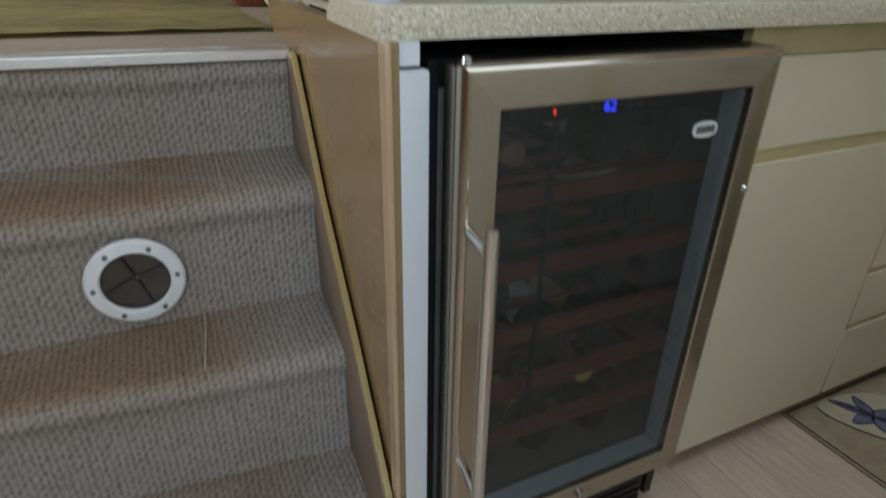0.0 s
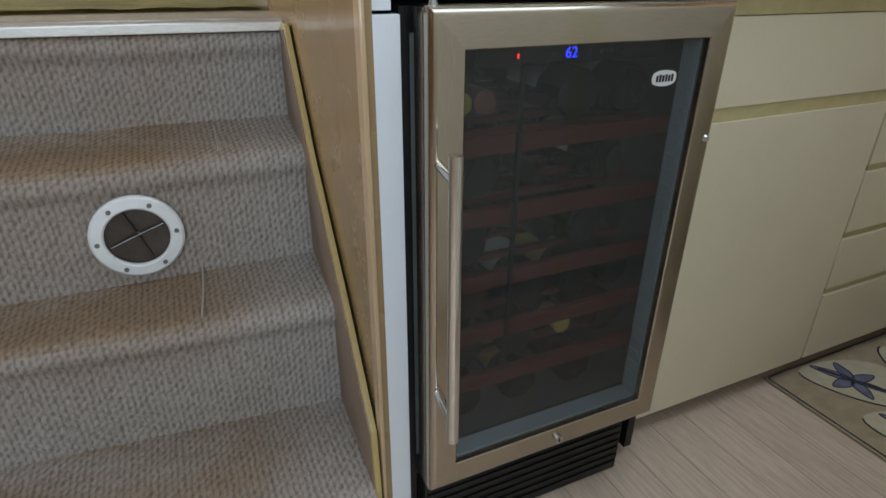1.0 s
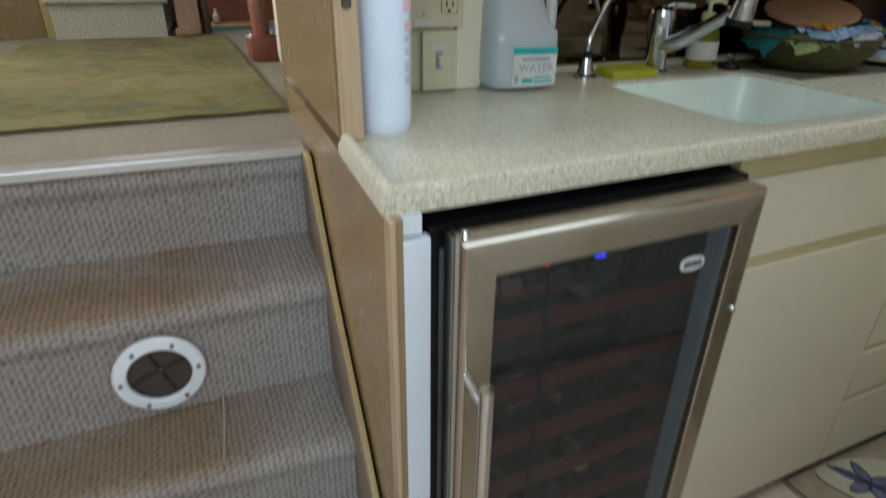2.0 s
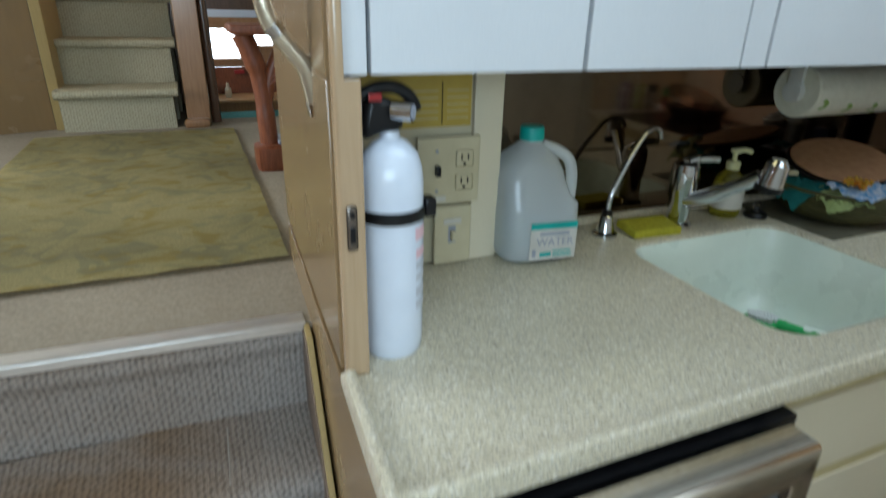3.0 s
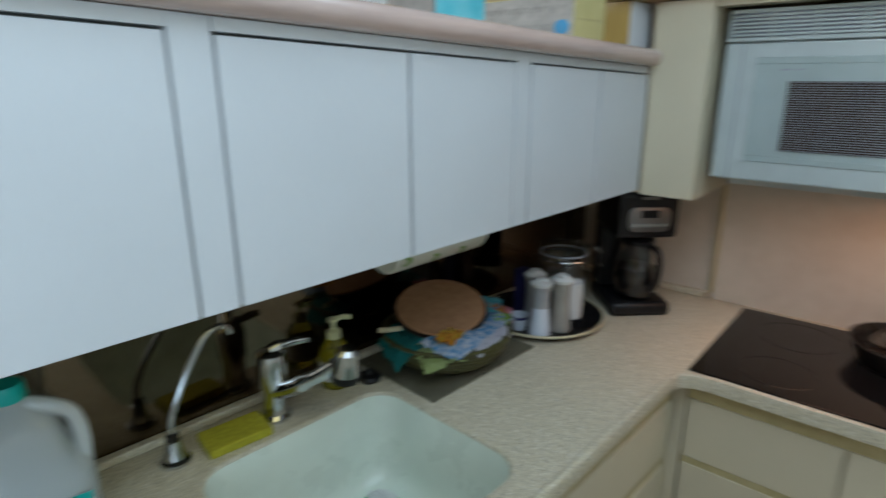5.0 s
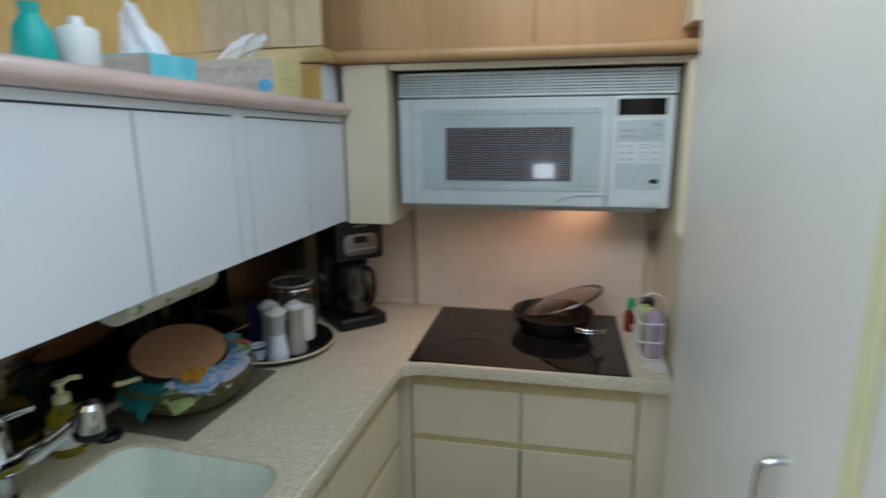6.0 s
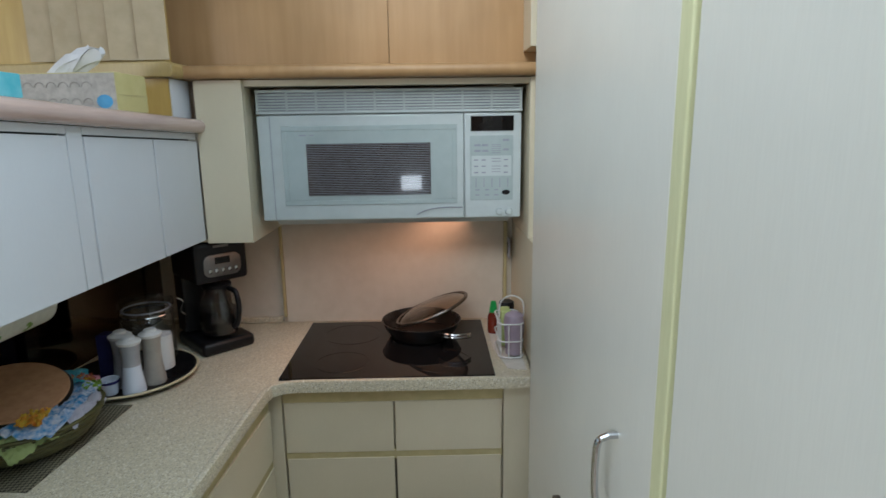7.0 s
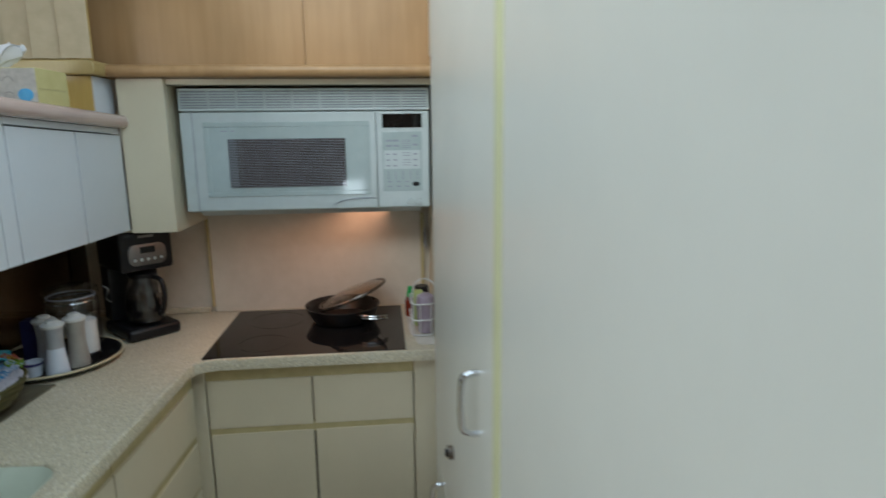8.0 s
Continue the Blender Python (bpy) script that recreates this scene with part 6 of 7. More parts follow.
g = part("gauge", cyl(bmesh.new(), (EX + 0.000, EY - 0.012, 1.222), (EX + 0.019, EY - 0.027, 1.221), 0.0110, 20), CHROME, ext, "chrome gauge")
part("gauge_face", cyl(bmesh.new(), (EX + 0.019, EY - 0.027, 1.221), (EX + 0.0196, EY - 0.0275, 1.221), 0.0085, 20), GREYINK, g)


def curved_patch(cx_, cy_, r, a0, a1, z0, z1, n=10):
    bm = bmesh.new()
    lo = [[bm.verts.new((cx_ + rr * math.cos(radians(a0 + (a1 - a0) * k / n)), cy_ + rr * math.sin(radians(a0 + (a1 - a0) * k / n)), z)) for k in range(n + 1)] for rr, z in ((r, z0), (r, z1))]
    for k in range(n):
        bm.faces.new((lo[0][k], lo[0][k + 1], lo[1][k + 1], lo[1][k]))
    return bm


el = part("label", curved_patch(EX, EY, 0.0406, -66, -8, 0.972, 1.088), PAINTWHITE, ext, "pale instruction label")
part("label_band", curved_patch(EX, EY, 0.0409, -62, -12, 1.068, 1.084), PALEPINK, el)
for z, h in ((1.050, 0.012), (1.034, 0.010), (1.018, 0.010), (0.998, 0.014), (0.980, 0.012)):
    part("label_bar", curved_patch(EX, EY, 0.0409, -60, -16, z - h / 2, z + h / 2), PALEINK if z < 1.04 else PALEPINK, el)

# ---- electrical corner ----
EPY = 1.228
solid("wall_outlet_panel", boxm(0.460, 0.757, EPY, 1.3145, 0.9065, 1.262), IVORYWALL, "ivory panel with outlets behind the extinguisher", "panel", "structure")
solid("trim", boxm(0.698, 0.752, EPY - 0.012, EPY - 0.0005, 0.9055, 1.262, bevel=0.002), CREAM, "cream upright trim strip", "trim", "structure")
pl_ = thing("placard", (0.57, EPY, 1.2), "yellow framed notice with unreadable print", "sign")
part("board", boxm(0.475, 0.694, EPY - 0.006, EPY - 0.0005, 1.150, 1.261, bevel=0.001), YELLOWPLATE, pl_)
part("frame_line", boxm(0.6405, 0.642, EPY - 0.007, EPY - 0.006, 1.155, 1.222), BLACK, pl_)
for k in range(5):
    part("print_bar", boxm(0.650, 0.688, EPY - 0.0068, EPY - 0.006, 1.163 + k * 0.011, 1.1655 + k * 0.011), REVEAL, pl_)
    part("print_bar", boxm(0.580, 0.634, EPY - 0.0068, EPY - 0.006, 1.163 + k * 0.011, 1.1655 + k * 0.011), REVEAL, pl_)
part("title_bar", boxm(0.590, 0.680, EPY - 0.0068, EPY - 0.006, 1.236, 1.246), REVEAL, pl_)
ol = thing("outlet", (0.655, EPY, 1.08), "ivory double plate with a switch and duplex outlet", "outlet")
part("plate", boxm(0.594, 0.708, EPY - 0.020, EPY - 0.012, 1.020, 1.136, bevel=0.003), IVORY, ol)
for z in (1.098, 1.058):
    f = part("socket", boxm(0.662, 0.694, EPY - 0.0225, EPY - 0.020, z - 0.014, z + 0.014, bevel=0.004), IVORY, ol)
    for x in (0.671, 0.683):
        part("slot", boxm(x, x + 0.0024, EPY - 0.0235, EPY - 0.0223, z - 0.002, z + 0.008), BLACK, f)
    part("slot", boxm(0.675, 0.680, EPY - 0.0235, EPY - 0.0223, z - 0.011, z - 0.006), BLACK, f)
part("toggle", boxm(0.624, 0.632, EPY - 0.032, EPY - 0.0195, 1.072, 1.090, bevel=0.002), BLACK, ol, "dark toggle")
for z in (1.045, 1.113):
    part("screw", cyl(bmesh.new(), (0.628, EPY - 0.0213, z), (0.628, EPY - 0.0198, z), 0.003, 10), GREYINK, ol)
part("tag", boxm(0.610, 0.645, EPY - 0.0212, EPY - 0.0198, 1.026, 1.036), PAPERLABEL, ol)
sw = thing("light_switch", (0.658, EPY, 0.95), "ivory single switch plate with a small tag", "switch")
part("plate", boxm(0.626, 0.696, EPY - 0.020, EPY - 0.012, 0.908, 1.016, bevel=0.003), IVORY, sw)
part("toggle", boxm(0.655, 0.663, EPY - 0.032, EPY - 0.0195, 0.955, 0.972, bevel=0.002), IVORY, sw)
part("slot", boxm(0.652, 0.666, EPY - 0.0208, EPY - 0.0199, 0.948, 0.979), GREYINK, sw)
part("tag", boxm(0.643, 0.676, EPY - 0.0212, EPY - 0.0198, 0.983, 0.993), PAPERLABEL, sw)
solid("batten", boxm(0.590, 0.600, EPY - 0.010, EPY - 0.0005, 0.9055, 1.019, bevel=0.001), IVORY, "ivory batten on the outlet panel", "trim", "structure")

# ---- under-cabinet light, towel roll ----
LX0, LX1 = 0.91, 1.20
ul = thing("cabinet_light", (1.0, 1.08, 1.245), "slim strip light under the wall cabinets", "lamp")
part("housing", boxm(LX0, LX1, 1.06, 1.12, 1.257, 1.2655, bevel=0.002), IVORY, ul)
part("diffuser", boxm(LX0 + 0.005, LX1 - 0.005, 1.062, 1.118, 1.2520, 1.2568, bevel=0.0015), STRIP, ul, "glowing yellow diffuser")
tw = thing("paper_towel_roll", (1.50, 1.19, 1.20), "white paper towel roll printed with green leaves", "paper towel")
TY, TZ = 1.242, 1.180
part("roll", lathe(bmesh.new(), [(0.020, 0.0), (0.054, 0.0), (0.057, 0.004), (0.057, 0.291), (0.054, 0.295), (0.020, 0.295), (0.020, 0.0)], (1.495, TY, TZ), 40, pose(0, 0, 0, 0, 90, 0)), PAPERTOWEL, tw)
for k in range(9):
    a, x = 200 + 47 * (k % 3) + rnd.uniform(-10, 10), 1.52 + 0.03 * k
    bm = bmesh.new()
    for j in range(3):
        aa, xx = radians(a + 9 * j), x + 0.008 * (j % 2)
        rr = 0.0577
        vs = []
        for q in range(8):
            t = q * 0.7854
            da, dx = 0.16 * math.cos(t) * (1 if j % 2 else 0.5), 0.008 * math.sin(t)
            vs.append(bm.verts.new((xx + dx, TY + rr * math.cos(aa + da), TZ + rr * math.sin(aa + da))))
        bm.faces.new(vs)
    part("leaf_print", bm, PRINTGREEN, tw)
for x in (1.483, 1.793):
    arm = part("bracket", boxm(x, x + 0.008, TY - 0.018, TY + 0.018, TZ - 0.02, 1.262, bevel=0.003), WHITE, tw, "white roll bracket")
    part("boss", cyl(bmesh.new(), (x - 0.004, TY, TZ), (x + 0.014, TY, TZ), 0.022, 24), WHITE, arm)

# ---- caddy corner beside the cooktop ----
TURN = ASKEW @ Matrix.Translation((0, -0.014, 0))
bm = prism(bmesh.new(), [(2.000, 0.074), (2.012, 0.125), (2.16, 0.150), (2.35, 0.150), (2.40, 0.075)], "z", 0.9056, 0.9072)
solid("paper_sheet", bm, PAPERLABEL, "pale paper sheet under the caddy", "paper")
cd = thing("wire_caddy", (2.14, 0.09, 0.9075), "white wire caddy holding kitchen oddments", "caddy")
for z in (0.912, 0.960, 1.012):
    part("hoop", tube(bmesh.new(), [(x, y, z) for x, y in rounded(2.075, 2.215, 0.072, 0.142, 0.02, 4)], 0.0022, 6, True), WHITE, cd)
for x, y in [(2.075, 0.08), (2.075, 0.115), (2.10, 0.135), (2.13, 0.135), (2.16, 0.135), (2.19, 0.135), (2.215, 0.11), (2.215, 0.08)]:
    part("wire", cyl(bmesh.new(), (x, y, 0.910), (x, y, 1.012), 0.0018, 6), WHITE, cd)
part("handle", tube(bmesh.new(), smooth_path([(2.145, 0.135, 1.012), (2.145, 0.130, 1.06), (2.145, 0.098, 1.078), (2.145, 0.066, 1.06), (2.145, 0.062, 1.012)], 5), 0.0022, 6), WHITE, cd)
pk = solid("packet", boxm(2.155, 2.200, 0.098, 0.129, 0.915, 1.030, bevel=0.006), CLOTH_LIME, "pale green packet standing in the caddy", "packet")
cu = thing("measuring_cup", (2.105, 0.092, 0.915), "plum plastic cup upended in the caddy", "cup")
part("body", lathe(bmesh.new(), [(0.0, 0.0), (0.024, 0.0), (0.028, 0.06), (0.030, 0.10), (0.026, 0.118), (0.012, 0.126), (0.0, 0.127)], (2.108, 0.096, 0.914), 24), PLUM, cu)
bt = thing("sauce_bottle", (2.305, 0.128, 0.9055), "small red sauce bottle with a green cap", "bottle")
part("body", lathe(bmesh.new(), [(0.0, 0.0), (0.018, 0.0), (0.019, 0.004), (0.019, 0.055), (0.012, 0.072), (0.0, 0.074)], (2.305, 0.135, 0.9078), 20), SAUCE, bt)
part("cap", lathe(bmesh.new(), [(0.013, 0.066), (0.0135, 0.075), (0.008, 0.105), (0.0, 0.107)], (2.305, 0.135, 0.9078), 20), GREEN, bt, "green cap")
bt = thing("spice_jar", (2.26, 0.095, 0.9078), "dark lidded spice jar", "jar")
part("body", lathe(bmesh.new(), [(0.0, 0.0), (0.022, 0.0), (0.023, 0.08), (0.018, 0.09), (0.0, 0.09)], (2.262, 0.098, 0.9078), 20), TAUPESHAKER, bt)
part("cap", lathe(bmesh.new(), [(0.024, 0.088), (0.024, 0.115), (0.022, 0.118), (0.0, 0.118)], (2.262, 0.098, 0.9078), 20), BLACK, bt)
ot = thing("outlet", (2.44, 0.06, 1.16), "small dark outlet on the side return", "outlet")
part("plate", boxm(2.405, 2.445, 0.0695, 0.0735, 1.13, 1.20, bevel=0.002), GREYINK, ot)
part("socket", boxm(2.414, 2.436, 0.0740, 0.0760, 1.145, 1.185, bevel=0.001), BLACK, ot)
solid("wall_cooktop_side", boxm(1.96, 2.467, 0.030, 0.055, 0.9055, 1.252), CREAM, "cream return wall beside the cooktop", "panel", "structure")


TURN = SQUARE

# ---- on the upper ledge ----
def tissue_box(x0, x1, y0, y1, h, z, west, south, topm, label, up, lean, wisp):
    b = thing("tissue_box", ((x0 + x1) / 2, (y0 + y1) / 2, z), label, "tissue box", "tissue boxes")
    part("carton", boxm(x0 + 0.001, x1 - 0.001, y0 + 0.001, y1 - 0.001, z, z + h, bevel=0.002), topm, b)
    part("end_print", boxm(x0, x0 + 0.0009, y0 + 0.002, y1 - 0.002, z + 0.002, z + h - 0.002), west, b)
    part("side_print", boxm(x0 + 0.002, x1 - 0.002, y0, y0 + 0.0009, z + 0.002, z + h - 0.002), south, b)
    bm = bmesh.new()
    cx_, cy_ = (x0 + x1) / 2, (y0 + y1) / 2
    n = 32
    rows = []
    for j, (rx_, ry_, f) in enumerate(wisp):
        rows.append([bm.verts.new((cx_ + rx_ * math.cos(a) * (1 + 0.35 * math.sin(5 * a + j)), cy_ + lean * f + ry_ * math.sin(a) * (1 + 0.22 * math.sin(4 * a + 1.7 * j)), z + h + up * f + 0.010 * math.sin(3 * a + j * 1.3) * min(1, 2 * f) + 0.004 * math.sin(7 * a))) for a in [6.28318 * k / n for k in range(n)]])
    for a, c in zip(rows, rows[1:]):
        for k in range(n):
            bm.faces.new((a[k], a[(k + 1) % n], c[(k + 1) % n], c[k]))
    bm.faces.new(rows[-1])
    part("tissue", bm, TISSUE, b, "white pulled-up tissue")
    return b


b1 = tissue_box(1.765, 1.885, 0.966, 1.285, 0.083, LEDGE(1.82), GREYCARD, YELLOWCARD, YELLOWCARD, "grey patterned tissue box with a yellow side", 0.048, -0.075, ((0.012, 0.026, -0.05), (0.014, 0.036, 0.35), (0.016, 0.042, 0.7), (0.014, 0.034, 0.95), (0.006, 0.018, 1.05)))
part("logo_patch", lathe(bmesh.new(), [(0.0, 0.0008), (0.017, 0.0006), (0.018, 0.0)], (1.7648, 0.994, LEDGE(1.82) + 0.022), 20, pose(0, 0, 0, 0, -90, 0) @ Matrix.Diagonal((0.8, 1, 1, 1))), LOGOBLUE, b1, "blue oval patch")
for k in range(14):
    y, z = 1.03 + 0.026 * (k % 7), LEDGE(1.82) + 0.018 + 0.034 * (k // 7)
    part("shell_print", tube(bmesh.new(), [(1.7645, y + 0.011 * math.cos(a), z + 0.011 * math.sin(a)) for a in [0.39 * j for j in range(9)]], 0.0012, 5), TAUPESHAKER, b1)
part("side_seam", boxm(1.768, 1.882, 0.9652, 0.9660, LEDGE(1.82) + 0.036, LEDGE(1.82) + 0.037), REVEAL, b1)
tissue_box(1.390, 1.505, 0.972, 1.088, 0.041, LEDGE(1.45), GREYCARD, CYAN, CYAN, "cyan and grey tissue box with a tall tissue", 0.088, 0.030, ((0.018, 0.044, -0.05), (0.016, 0.036, 0.3), (0.013, 0.027, 0.6), (0.009, 0.015, 0.85), (0.003, 0.004, 1.0)))
pt = thing("candle_pot", (1.30, 1.02, LEDGE(1.3)), "small white candle pot", "candle")
part("pot", lathe(bmesh.new(), [(0.0, 0.0), (0.024, 0.0), (0.028, 0.006), (0.030, 0.055), (0.026, 0.062), (0.012, 0.066), (0.010, 0.078), (0.0, 0.080)], (1.30, 1.02, LEDGE(1.3)), 24), WHITE, pt)
pt = thing("green_bottle", (1.235, 1.03, LEDGE(1.235)), "dark green glass ornament", "ornament")
part("body", lathe(bmesh.new(), [(0.0, 0.0), (0.026, 0.0), (0.030, 0.01), (0.024, 0.05), (0.012, 0.07), (0.014, 0.085), (0.0, 0.086)], (1.235, 1.03, LEDGE(1.235)), 24), TEAL, pt)

# ---- grab rail on the bulkhead end ----
gr = thing("grab_rail", (0.36, 0.97, 1.36), "bent ivory-painted metal grab rail", "grab rail")
RY = 1.070
rail = [(0.410, RY, 1.205), (0.404, RY, 1.238), (0.397, RY, 1.262), (0.380, RY, 1.285), (0.363, RY, 1.308), (0.355, RY, 1.335), (0.3555, RY, 1.370), (0.361, RY, 1.402), (0.372, RY, 1.428), (0.393, RY, 1.445), (0.406, RY, 1.449)]
part("bar", tube(bmesh.new(), smooth_path(rail, 6), 0.0105, 14), BRASSY, gr)
for p, q in ((rail[0], rail[1]), (rail[4], rail[3]), (rail[-1], rail[-2])):
    part("ferrule", tube(bmesh.new(), [Vector(p), Vector(p).lerp(Vector(q), 0.45)], 0.0113, 14), CHROME, gr, "chrome ferrule")

# ---- saloon deck beyond the steps ----
bm = bmesh.new()
n = 30
g_ = [[bm.verts.new((-0.33 + 0.75 * i / n + 0.006 * noise.noise((j * 0.4, 2, 0)) * (i in (0, n)), 1.545 + 1.53 * j / n, 0.8215 + 0.003 * noise.noise((i * 0.3, j * 0.25, 4)))) for j in range(n + 1)] for i in range(n + 1)]
for i in range(n):
    for j in range(n):
        bm.faces.new((g_[i][j], g_[i + 1][j], g_[i + 1][j + 1], g_[i][j + 1]))
bmesh.ops.solidify(bm, geom=bm.faces[:], thickness=0.007)
solid("rug", bm, RUG, "worn gold-olive rug with faded scrolls on pale carpet", "rug")

fs = thing("staircase", (0.0, 3.3, 0.81), "far carpeted steps with rolled nosings", "stairs", kind="structure")
for k, (y, z) in enumerate(((3.20, 0.985), (3.42, 1.175), (3.64, 1.365))):
    x0, x1 = -0.245 - 0.02 * k, 0.190 + 0.012 * k
    bm = boxm(x0, x1, y, y + 0.24, 0.812, z - 0.012)
    s_ = part("riser", bm, CARPET_FAR, fs)
    bm = bmesh.new()
    prism(bm, [(y - 0.030 + 0.018 - 0.018 * math.cos(radians(a)), z - 0.018 + 0.018 * math.sin(radians(a))) for a in range(-90, 91, 20)] + [(y + 0.25, z), (y + 0.25, z - 0.036)], "x", x0 - 0.012, x1 + 0.022)
    part("nosing", bm, CARPET_FAR, s_)
solid("wall_fore_bulkhead", boxm(-0.26, 0.245, 3.90, 3.94, 0.812, 1.585), WOOD, "teak door panel above the far steps", "panel", "structure")
solid("wall_fore_upper", boxm(-0.26, 0.245, 3.90, 3.94, 1.90, 2.298), WOOD, "teak panel over the door light", "panel", "structure")
solid("door_light", boxm(-0.26, 0.245, 3.925, 3.935, 1.586, 1.899), CLEAR, "bright glazed strip over the far door", "window", "structure")
fc = thing("side_cabinet", (-0.7, 3.3, 0.812), "tan saloon cabinet with a yellow corner stile", "cabinet")
part("body", prism(bmesh.new(), [(-0.285, 3.29), (-1.5, 2.86), (-1.5, 3.9), (-0.285, 3.9)], "z", 0.812, 1.395, 0.002), TAN, fc)
part("stile", prism(bmesh.new(), [(-0.247, 3.275), (-0.284, 3.262), (-0.284, 3.86), (-0.247, 3.86)], "z", 0.812, 1.395, 0.002), STILE, fc, "yellow wood stile")
part("top", prism(bmesh.new(), [(-0.24, 3.262), (-1.5, 2.82), (-1.5, 3.9), (-0.24, 3.9)], "z", 1.396, 1.420, 0.003), STILE, fc)
part("seam", prism(bmesh.new(), [(-0.2865, 3.2885), (-0.2905, 3.2870), (-0.2895, 3.2845), (-0.2855, 3.286)], "z", 0.83, 1.38), BLACK, fc)
solid("black_bag", boxm(-0.62, -0.225, 3.30, 3.62, 1.421, 1.58, bevel=0.03), BLACK, "black bag on the saloon cabinet", "bag")
bk_ = thing("bulkhead_end", (0.28, 3.4, 0.812), "teak bulkhead end with a dark glossy corner pole", "panel", kind="structure")
part("panel", boxm(0.236, 0.335, 3.21, 3.94, 0.812, 2.298, bevel=0.004), WOOD, bk_)
part("pole", cyl(bmesh.new(), (0.362, 3.30, 0.812), (0.345, 3.30, 2.298), 0.022, 20), DARKWOOD, bk_, "dark glossy pole")
part("rail", cyl(bmesh.new(), (0.330, 3.235, 1.50), (0.330, 3.235, 2.2), 0.010, 14), CHROME, bk_)
part("foot", boxm(0.222, 0.330, 3.155, 3.208, 0.812, 0.850, bevel=0.012), WOOD, bk_)
solid("teal_carpet", boxm(0.373, 1.6, 3.381, 3.62, 0.70, 0.806), CARPET_TEAL, "teal carpeted step down to the forward cabin", "carpet", "structure")
solid("cabin_sole", boxm(0.373, 2.48, 3.62, 5.6, 0.30, 0.36), CARPET_TEAL, "teal carpet on the lower cabin sole", "carpet", "structure")
sd = thing("low_shelf", (0.7, 4.9, 0.36), "low teak shelf unit with a bottle on it", "shelf")
part("body", boxm(0.38, 1.5, 4.72, 5.1, 0.36, 0.69), WOOD, sd)
part("top", boxm(0.375, 1.52, 4.70, 5.12, 0.691, 0.71, bevel=0.004), PEACH, sd)
part("back", boxm(0.38, 1.5, 5.06, 5.1, 0.711, 0.90), RATTAN, sd)
bo = thing("lotion_bottle", (0.51, 4.85, 0.71), "small cream lotion bottle", "bottle")
part("body", lathe(bmesh.new(), [(0.0, 0.0), (0.022, 0.0), (0.024, 0.01), (0.022, 0.06), (0.010, 0.075), (0.009, 0.10), (0.0, 0.10)], (0.51, 4.85, 0.711), 18), VINYL, bo)
solid("red_tag", boxm(0.58, 0.65, 5.04, 5.058, 0.855, 0.88), REDPLASTIC, "small red tag on the cabin wall", "tag")
hb = solid("curtain_valance", boxm(0.36, 1.4, 4.4, 4.46, 1.255, 1.30, bevel=0.006), PAINTWHITE, "white valance across the cabin", "trim", "structure")
solid("header_panel", boxm(0.37, 1.4, 4.40, 4.44, 1.301, 1.60), DARKWOOD, "dark wooden header in the forward cabin", "panel", "structure")

rt = thing("plant_stand", (0.50, 2.36, 0.812), "carved reddish rattan pedestal stand", "stand")
part("foot", loft([squarish(0.060, 0.0, 5, 24), squarish(0.064, 0.02, 5, 24), squarish(0.064, 0.075, 5, 24), squarish(0.050, 0.085, 5, 24)], True, True, pose(0.505, 2.365, 0.813)), RATTAN, rt)
part("leg", tube(bmesh.new(), smooth_path([(0.490, 2.36, 0.895), (0.486, 2.36, 1.00), (0.480, 2.36, 1.08), (0.466, 2.36, 1.16), (0.436, 2.36, 1.245)], 5), [0.030] * 6 + [0.027] * 8 + [0.032] * 7, 14), RATTAN, rt)
part("leg", tube(bmesh.new(), smooth_path([(0.494, 2.36, 1.04), (0.52, 2.36, 1.14), (0.575, 2.36, 1.245)], 5), 0.020, 12), RATTAN, rt)
part("top", boxm(0.395, 0.66, 2.24, 2.48, 1.245, 1.275, bevel=0.010), RATTAN, rt)
for k in range(6):
    part("rib", tube(bmesh.new(), [(0.505 + 0.012 * k, 2.345, 1.09 + 0.022 * k), (0.570 + 0.012 * k, 2.335, 1.135 + 0.018 * k)], 0.006, 8), RATTAN, rt)
bkm = solid("magazine", boxm(0.515, 0.60, 2.31, 2.42, 0.9, 0.915, bevel=0.002), GREYINK, "magazine on the foot of the stand", "magazine")
so = thing("settee", (0.80, 2.1, 0.812), "cream vinyl settee with a rounded arm", "sofa")
part("arm", boxm(0.500, 0.68, 1.66, 2.15, 0.813, 1.13, bevel=0.05, seg=4), VINYL, so)
part("seat", boxm(0.685, 1.5, 1.66, 2.20, 0.813, 1.05, bevel=0.03, seg=3), VINYL, so)
part("back", boxm(0.685, 1.5, 1.50, 1.655, 0.813, 1.40, bevel=0.04, seg=3), VINYL, so)

# ---- galley floor mat ----
fm = thing("floor_mat", (1.62, 0.50, 0.0), "tan floor mat printed with leaves and dark dragonflies", "mat")
part("mat", boxm(1.385, 1.90, 0.12, 0.765, 0.0005, 0.006, bevel=0.002), MATGROUND, fm)
part("border", tube(bmesh.new(), [(x, y, 0.0062) for x, y in rounded(1.392, 1.893, 0.127, 0.758, 0.01, 3)], 0.0022, 6, True), MATINK, fm, "dark stitched border")


def flat_oval(cx_, cy_, a, b, yaw, z, n=20):
    bm = bmesh.new()
    m = pose(cx_, cy_, z, 0, 0, yaw)
    bm.faces.new([bm.verts.new(m @ Vector((a * math.cos(6.28318 * k / n), b * math.sin(6.28318 * k / n) * (1 - 0.35 * math.cos(6.28318 * k / n)), 0))) for k in range(n)])
    return bm


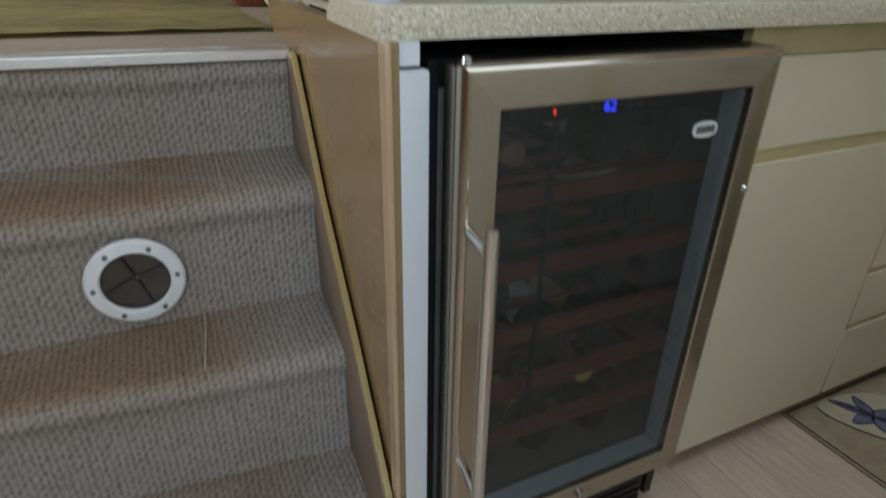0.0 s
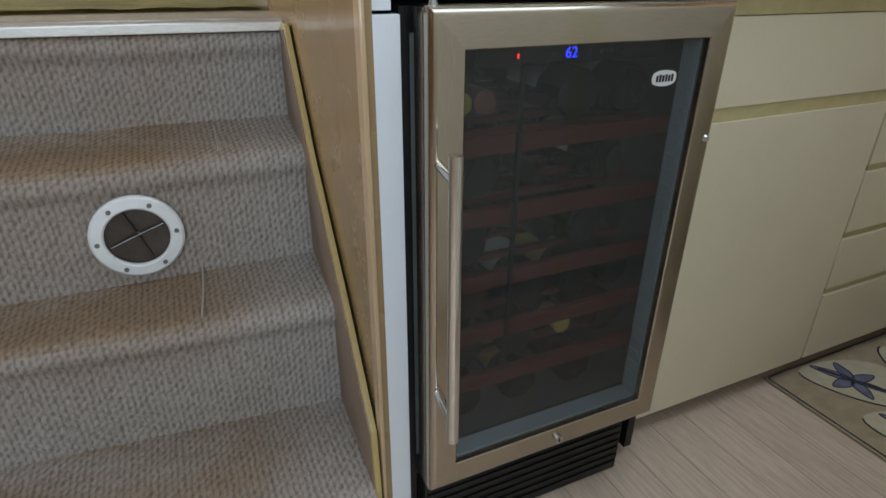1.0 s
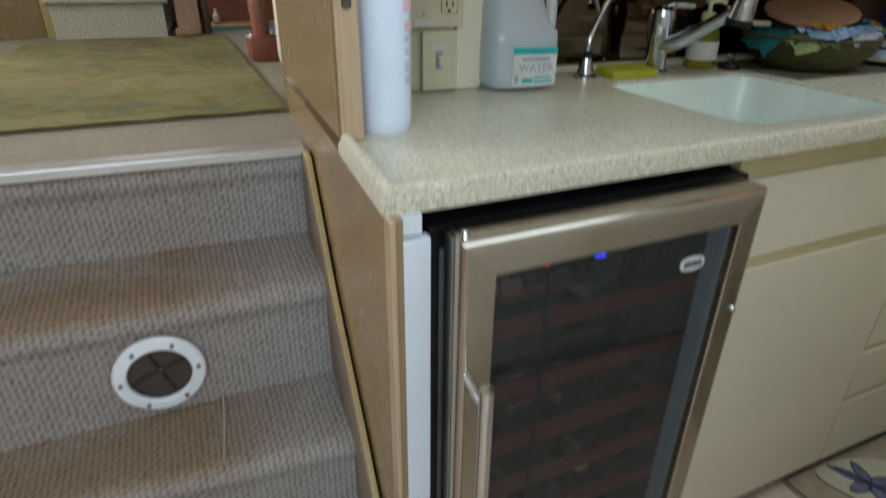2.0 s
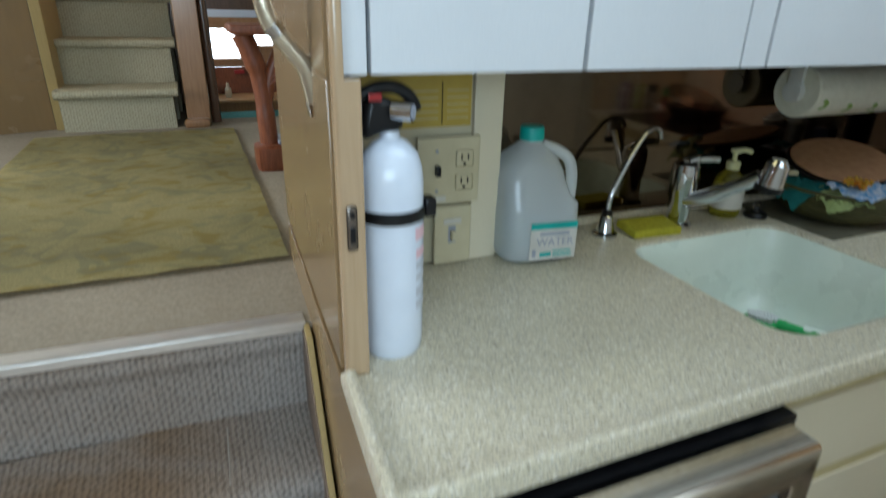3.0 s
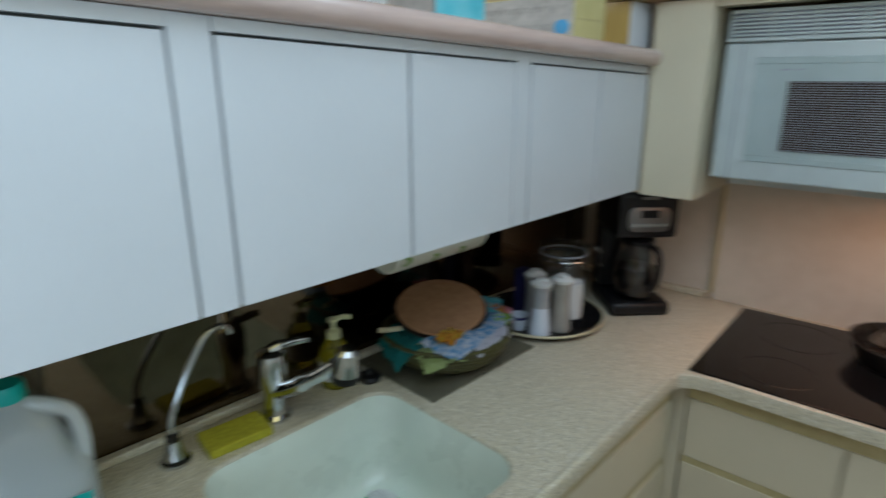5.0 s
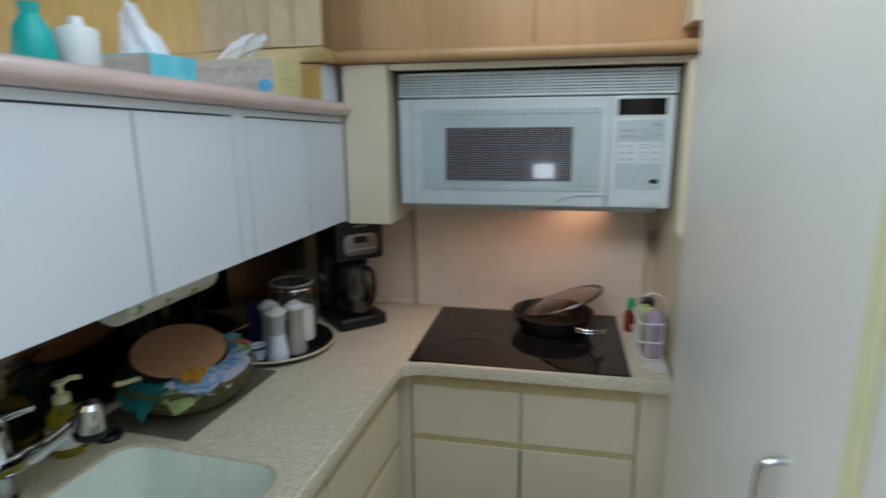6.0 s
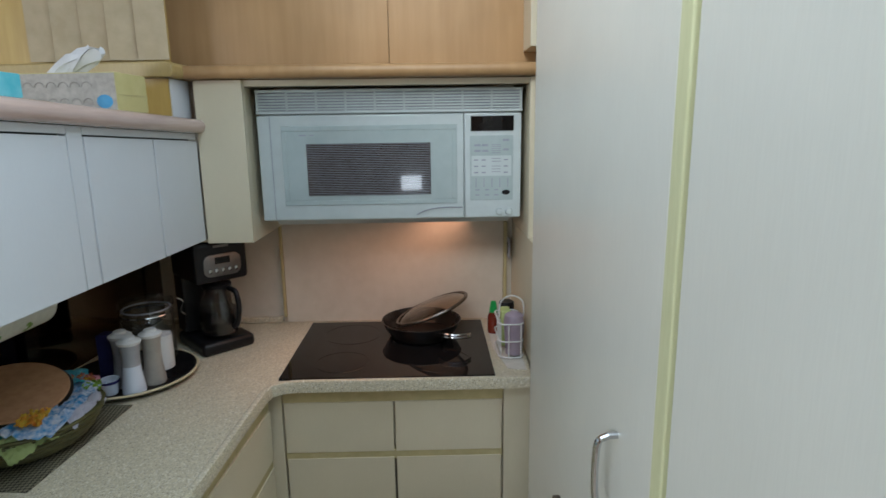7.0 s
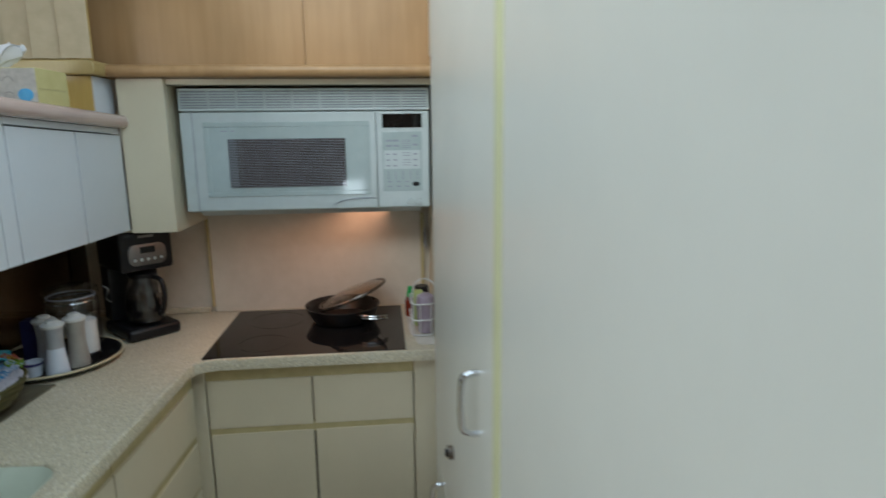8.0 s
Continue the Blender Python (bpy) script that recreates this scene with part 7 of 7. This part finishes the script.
def dragonfly(x, y, yaw):
    m = pose(x, y, 0, 0, 0, yaw)
    lf = part("leaf", flat_oval(x + 0.01, y - 0.005, 0.13, 0.085, yaw + 25, 0.0064, 28), MATLEAF, fm, flat=True)
    part("leaf_outline", tube(bmesh.new(), [pose(x + 0.01, y - 0.005, 0.0066, 0, 0, yaw + 25) @ Vector((0.13 * math.cos(a), 0.085 * math.sin(a) * (1 - 0.35 * math.cos(a)), 0)) for a in [0.2244 * k for k in range(17)]], 0.0022, 5), MATINK, lf)
    for a, l, w in ((0, 0.060, 0.012), (58, 0.042, 0.015), (-50, 0.045, 0.014), (130, 0.045, 0.014), (-128, 0.042, 0.013), (180, 0.060, 0.008)):
        c = m @ Vector((l * 0.8 * math.cos(radians(a)), l * 0.8 * math.sin(radians(a)), 0))
        part("wing", flat_oval(c.x, c.y, l * 0.75, w, yaw + a, 0.0068), MATWING, lf, flat=True)
        part("wing_outline", tube(bmesh.new(), [pose(c.x, c.y, 0.0069, 0, 0, yaw + a) @ Vector((l * 0.75 * math.cos(q), w * math.sin(q) * (1 - 0.35 * math.cos(q)), 0)) for q in [0.3927 * k for k in range(16)]], 0.0014, 5, True), MATINK, lf)
    part("body_line", tube(bmesh.new(), [m @ Vector((-0.10, 0, 0.007)), m @ Vector((0.075, 0, 0.007))], 0.0035, 6), MATINK, lf)


dragonfly(1.575, 0.665, 118)
dragonfly(1.535, 0.475, 105)
dragonfly(1.76, 0.60, 60)
dragonfly(1.74, 0.36, 130)
dragonfly(1.52, 0.26, 80)

# ---- floor planks ----
floor_ob = bpy.data.objects["floor"]
meshes = {}
rp = random.Random(3)
for i in range(30):
    x = -0.72 + i * 0.0915
    y = -0.55 - rp.uniform(0, 0.5)
    while y < 1.0:
        l = rp.choice((0.55, 0.72, 0.9))
        if l not in meshes:
            bm = boxm(0.0004, 0.0911, 0.0004, l - 0.0004, -0.0055, 0.0, bevel=0.0006, seg=1)
            me = bpy.data.meshes.new("plank")
            bm.to_mesh(me)
            bm.free()
            me.materials.append(PLANK)
            meshes[l] = me
        ob = new("plank", meshes[l])
        ob.location = (x, y, 0.0)
        ob.parent = floor_ob
        y += l
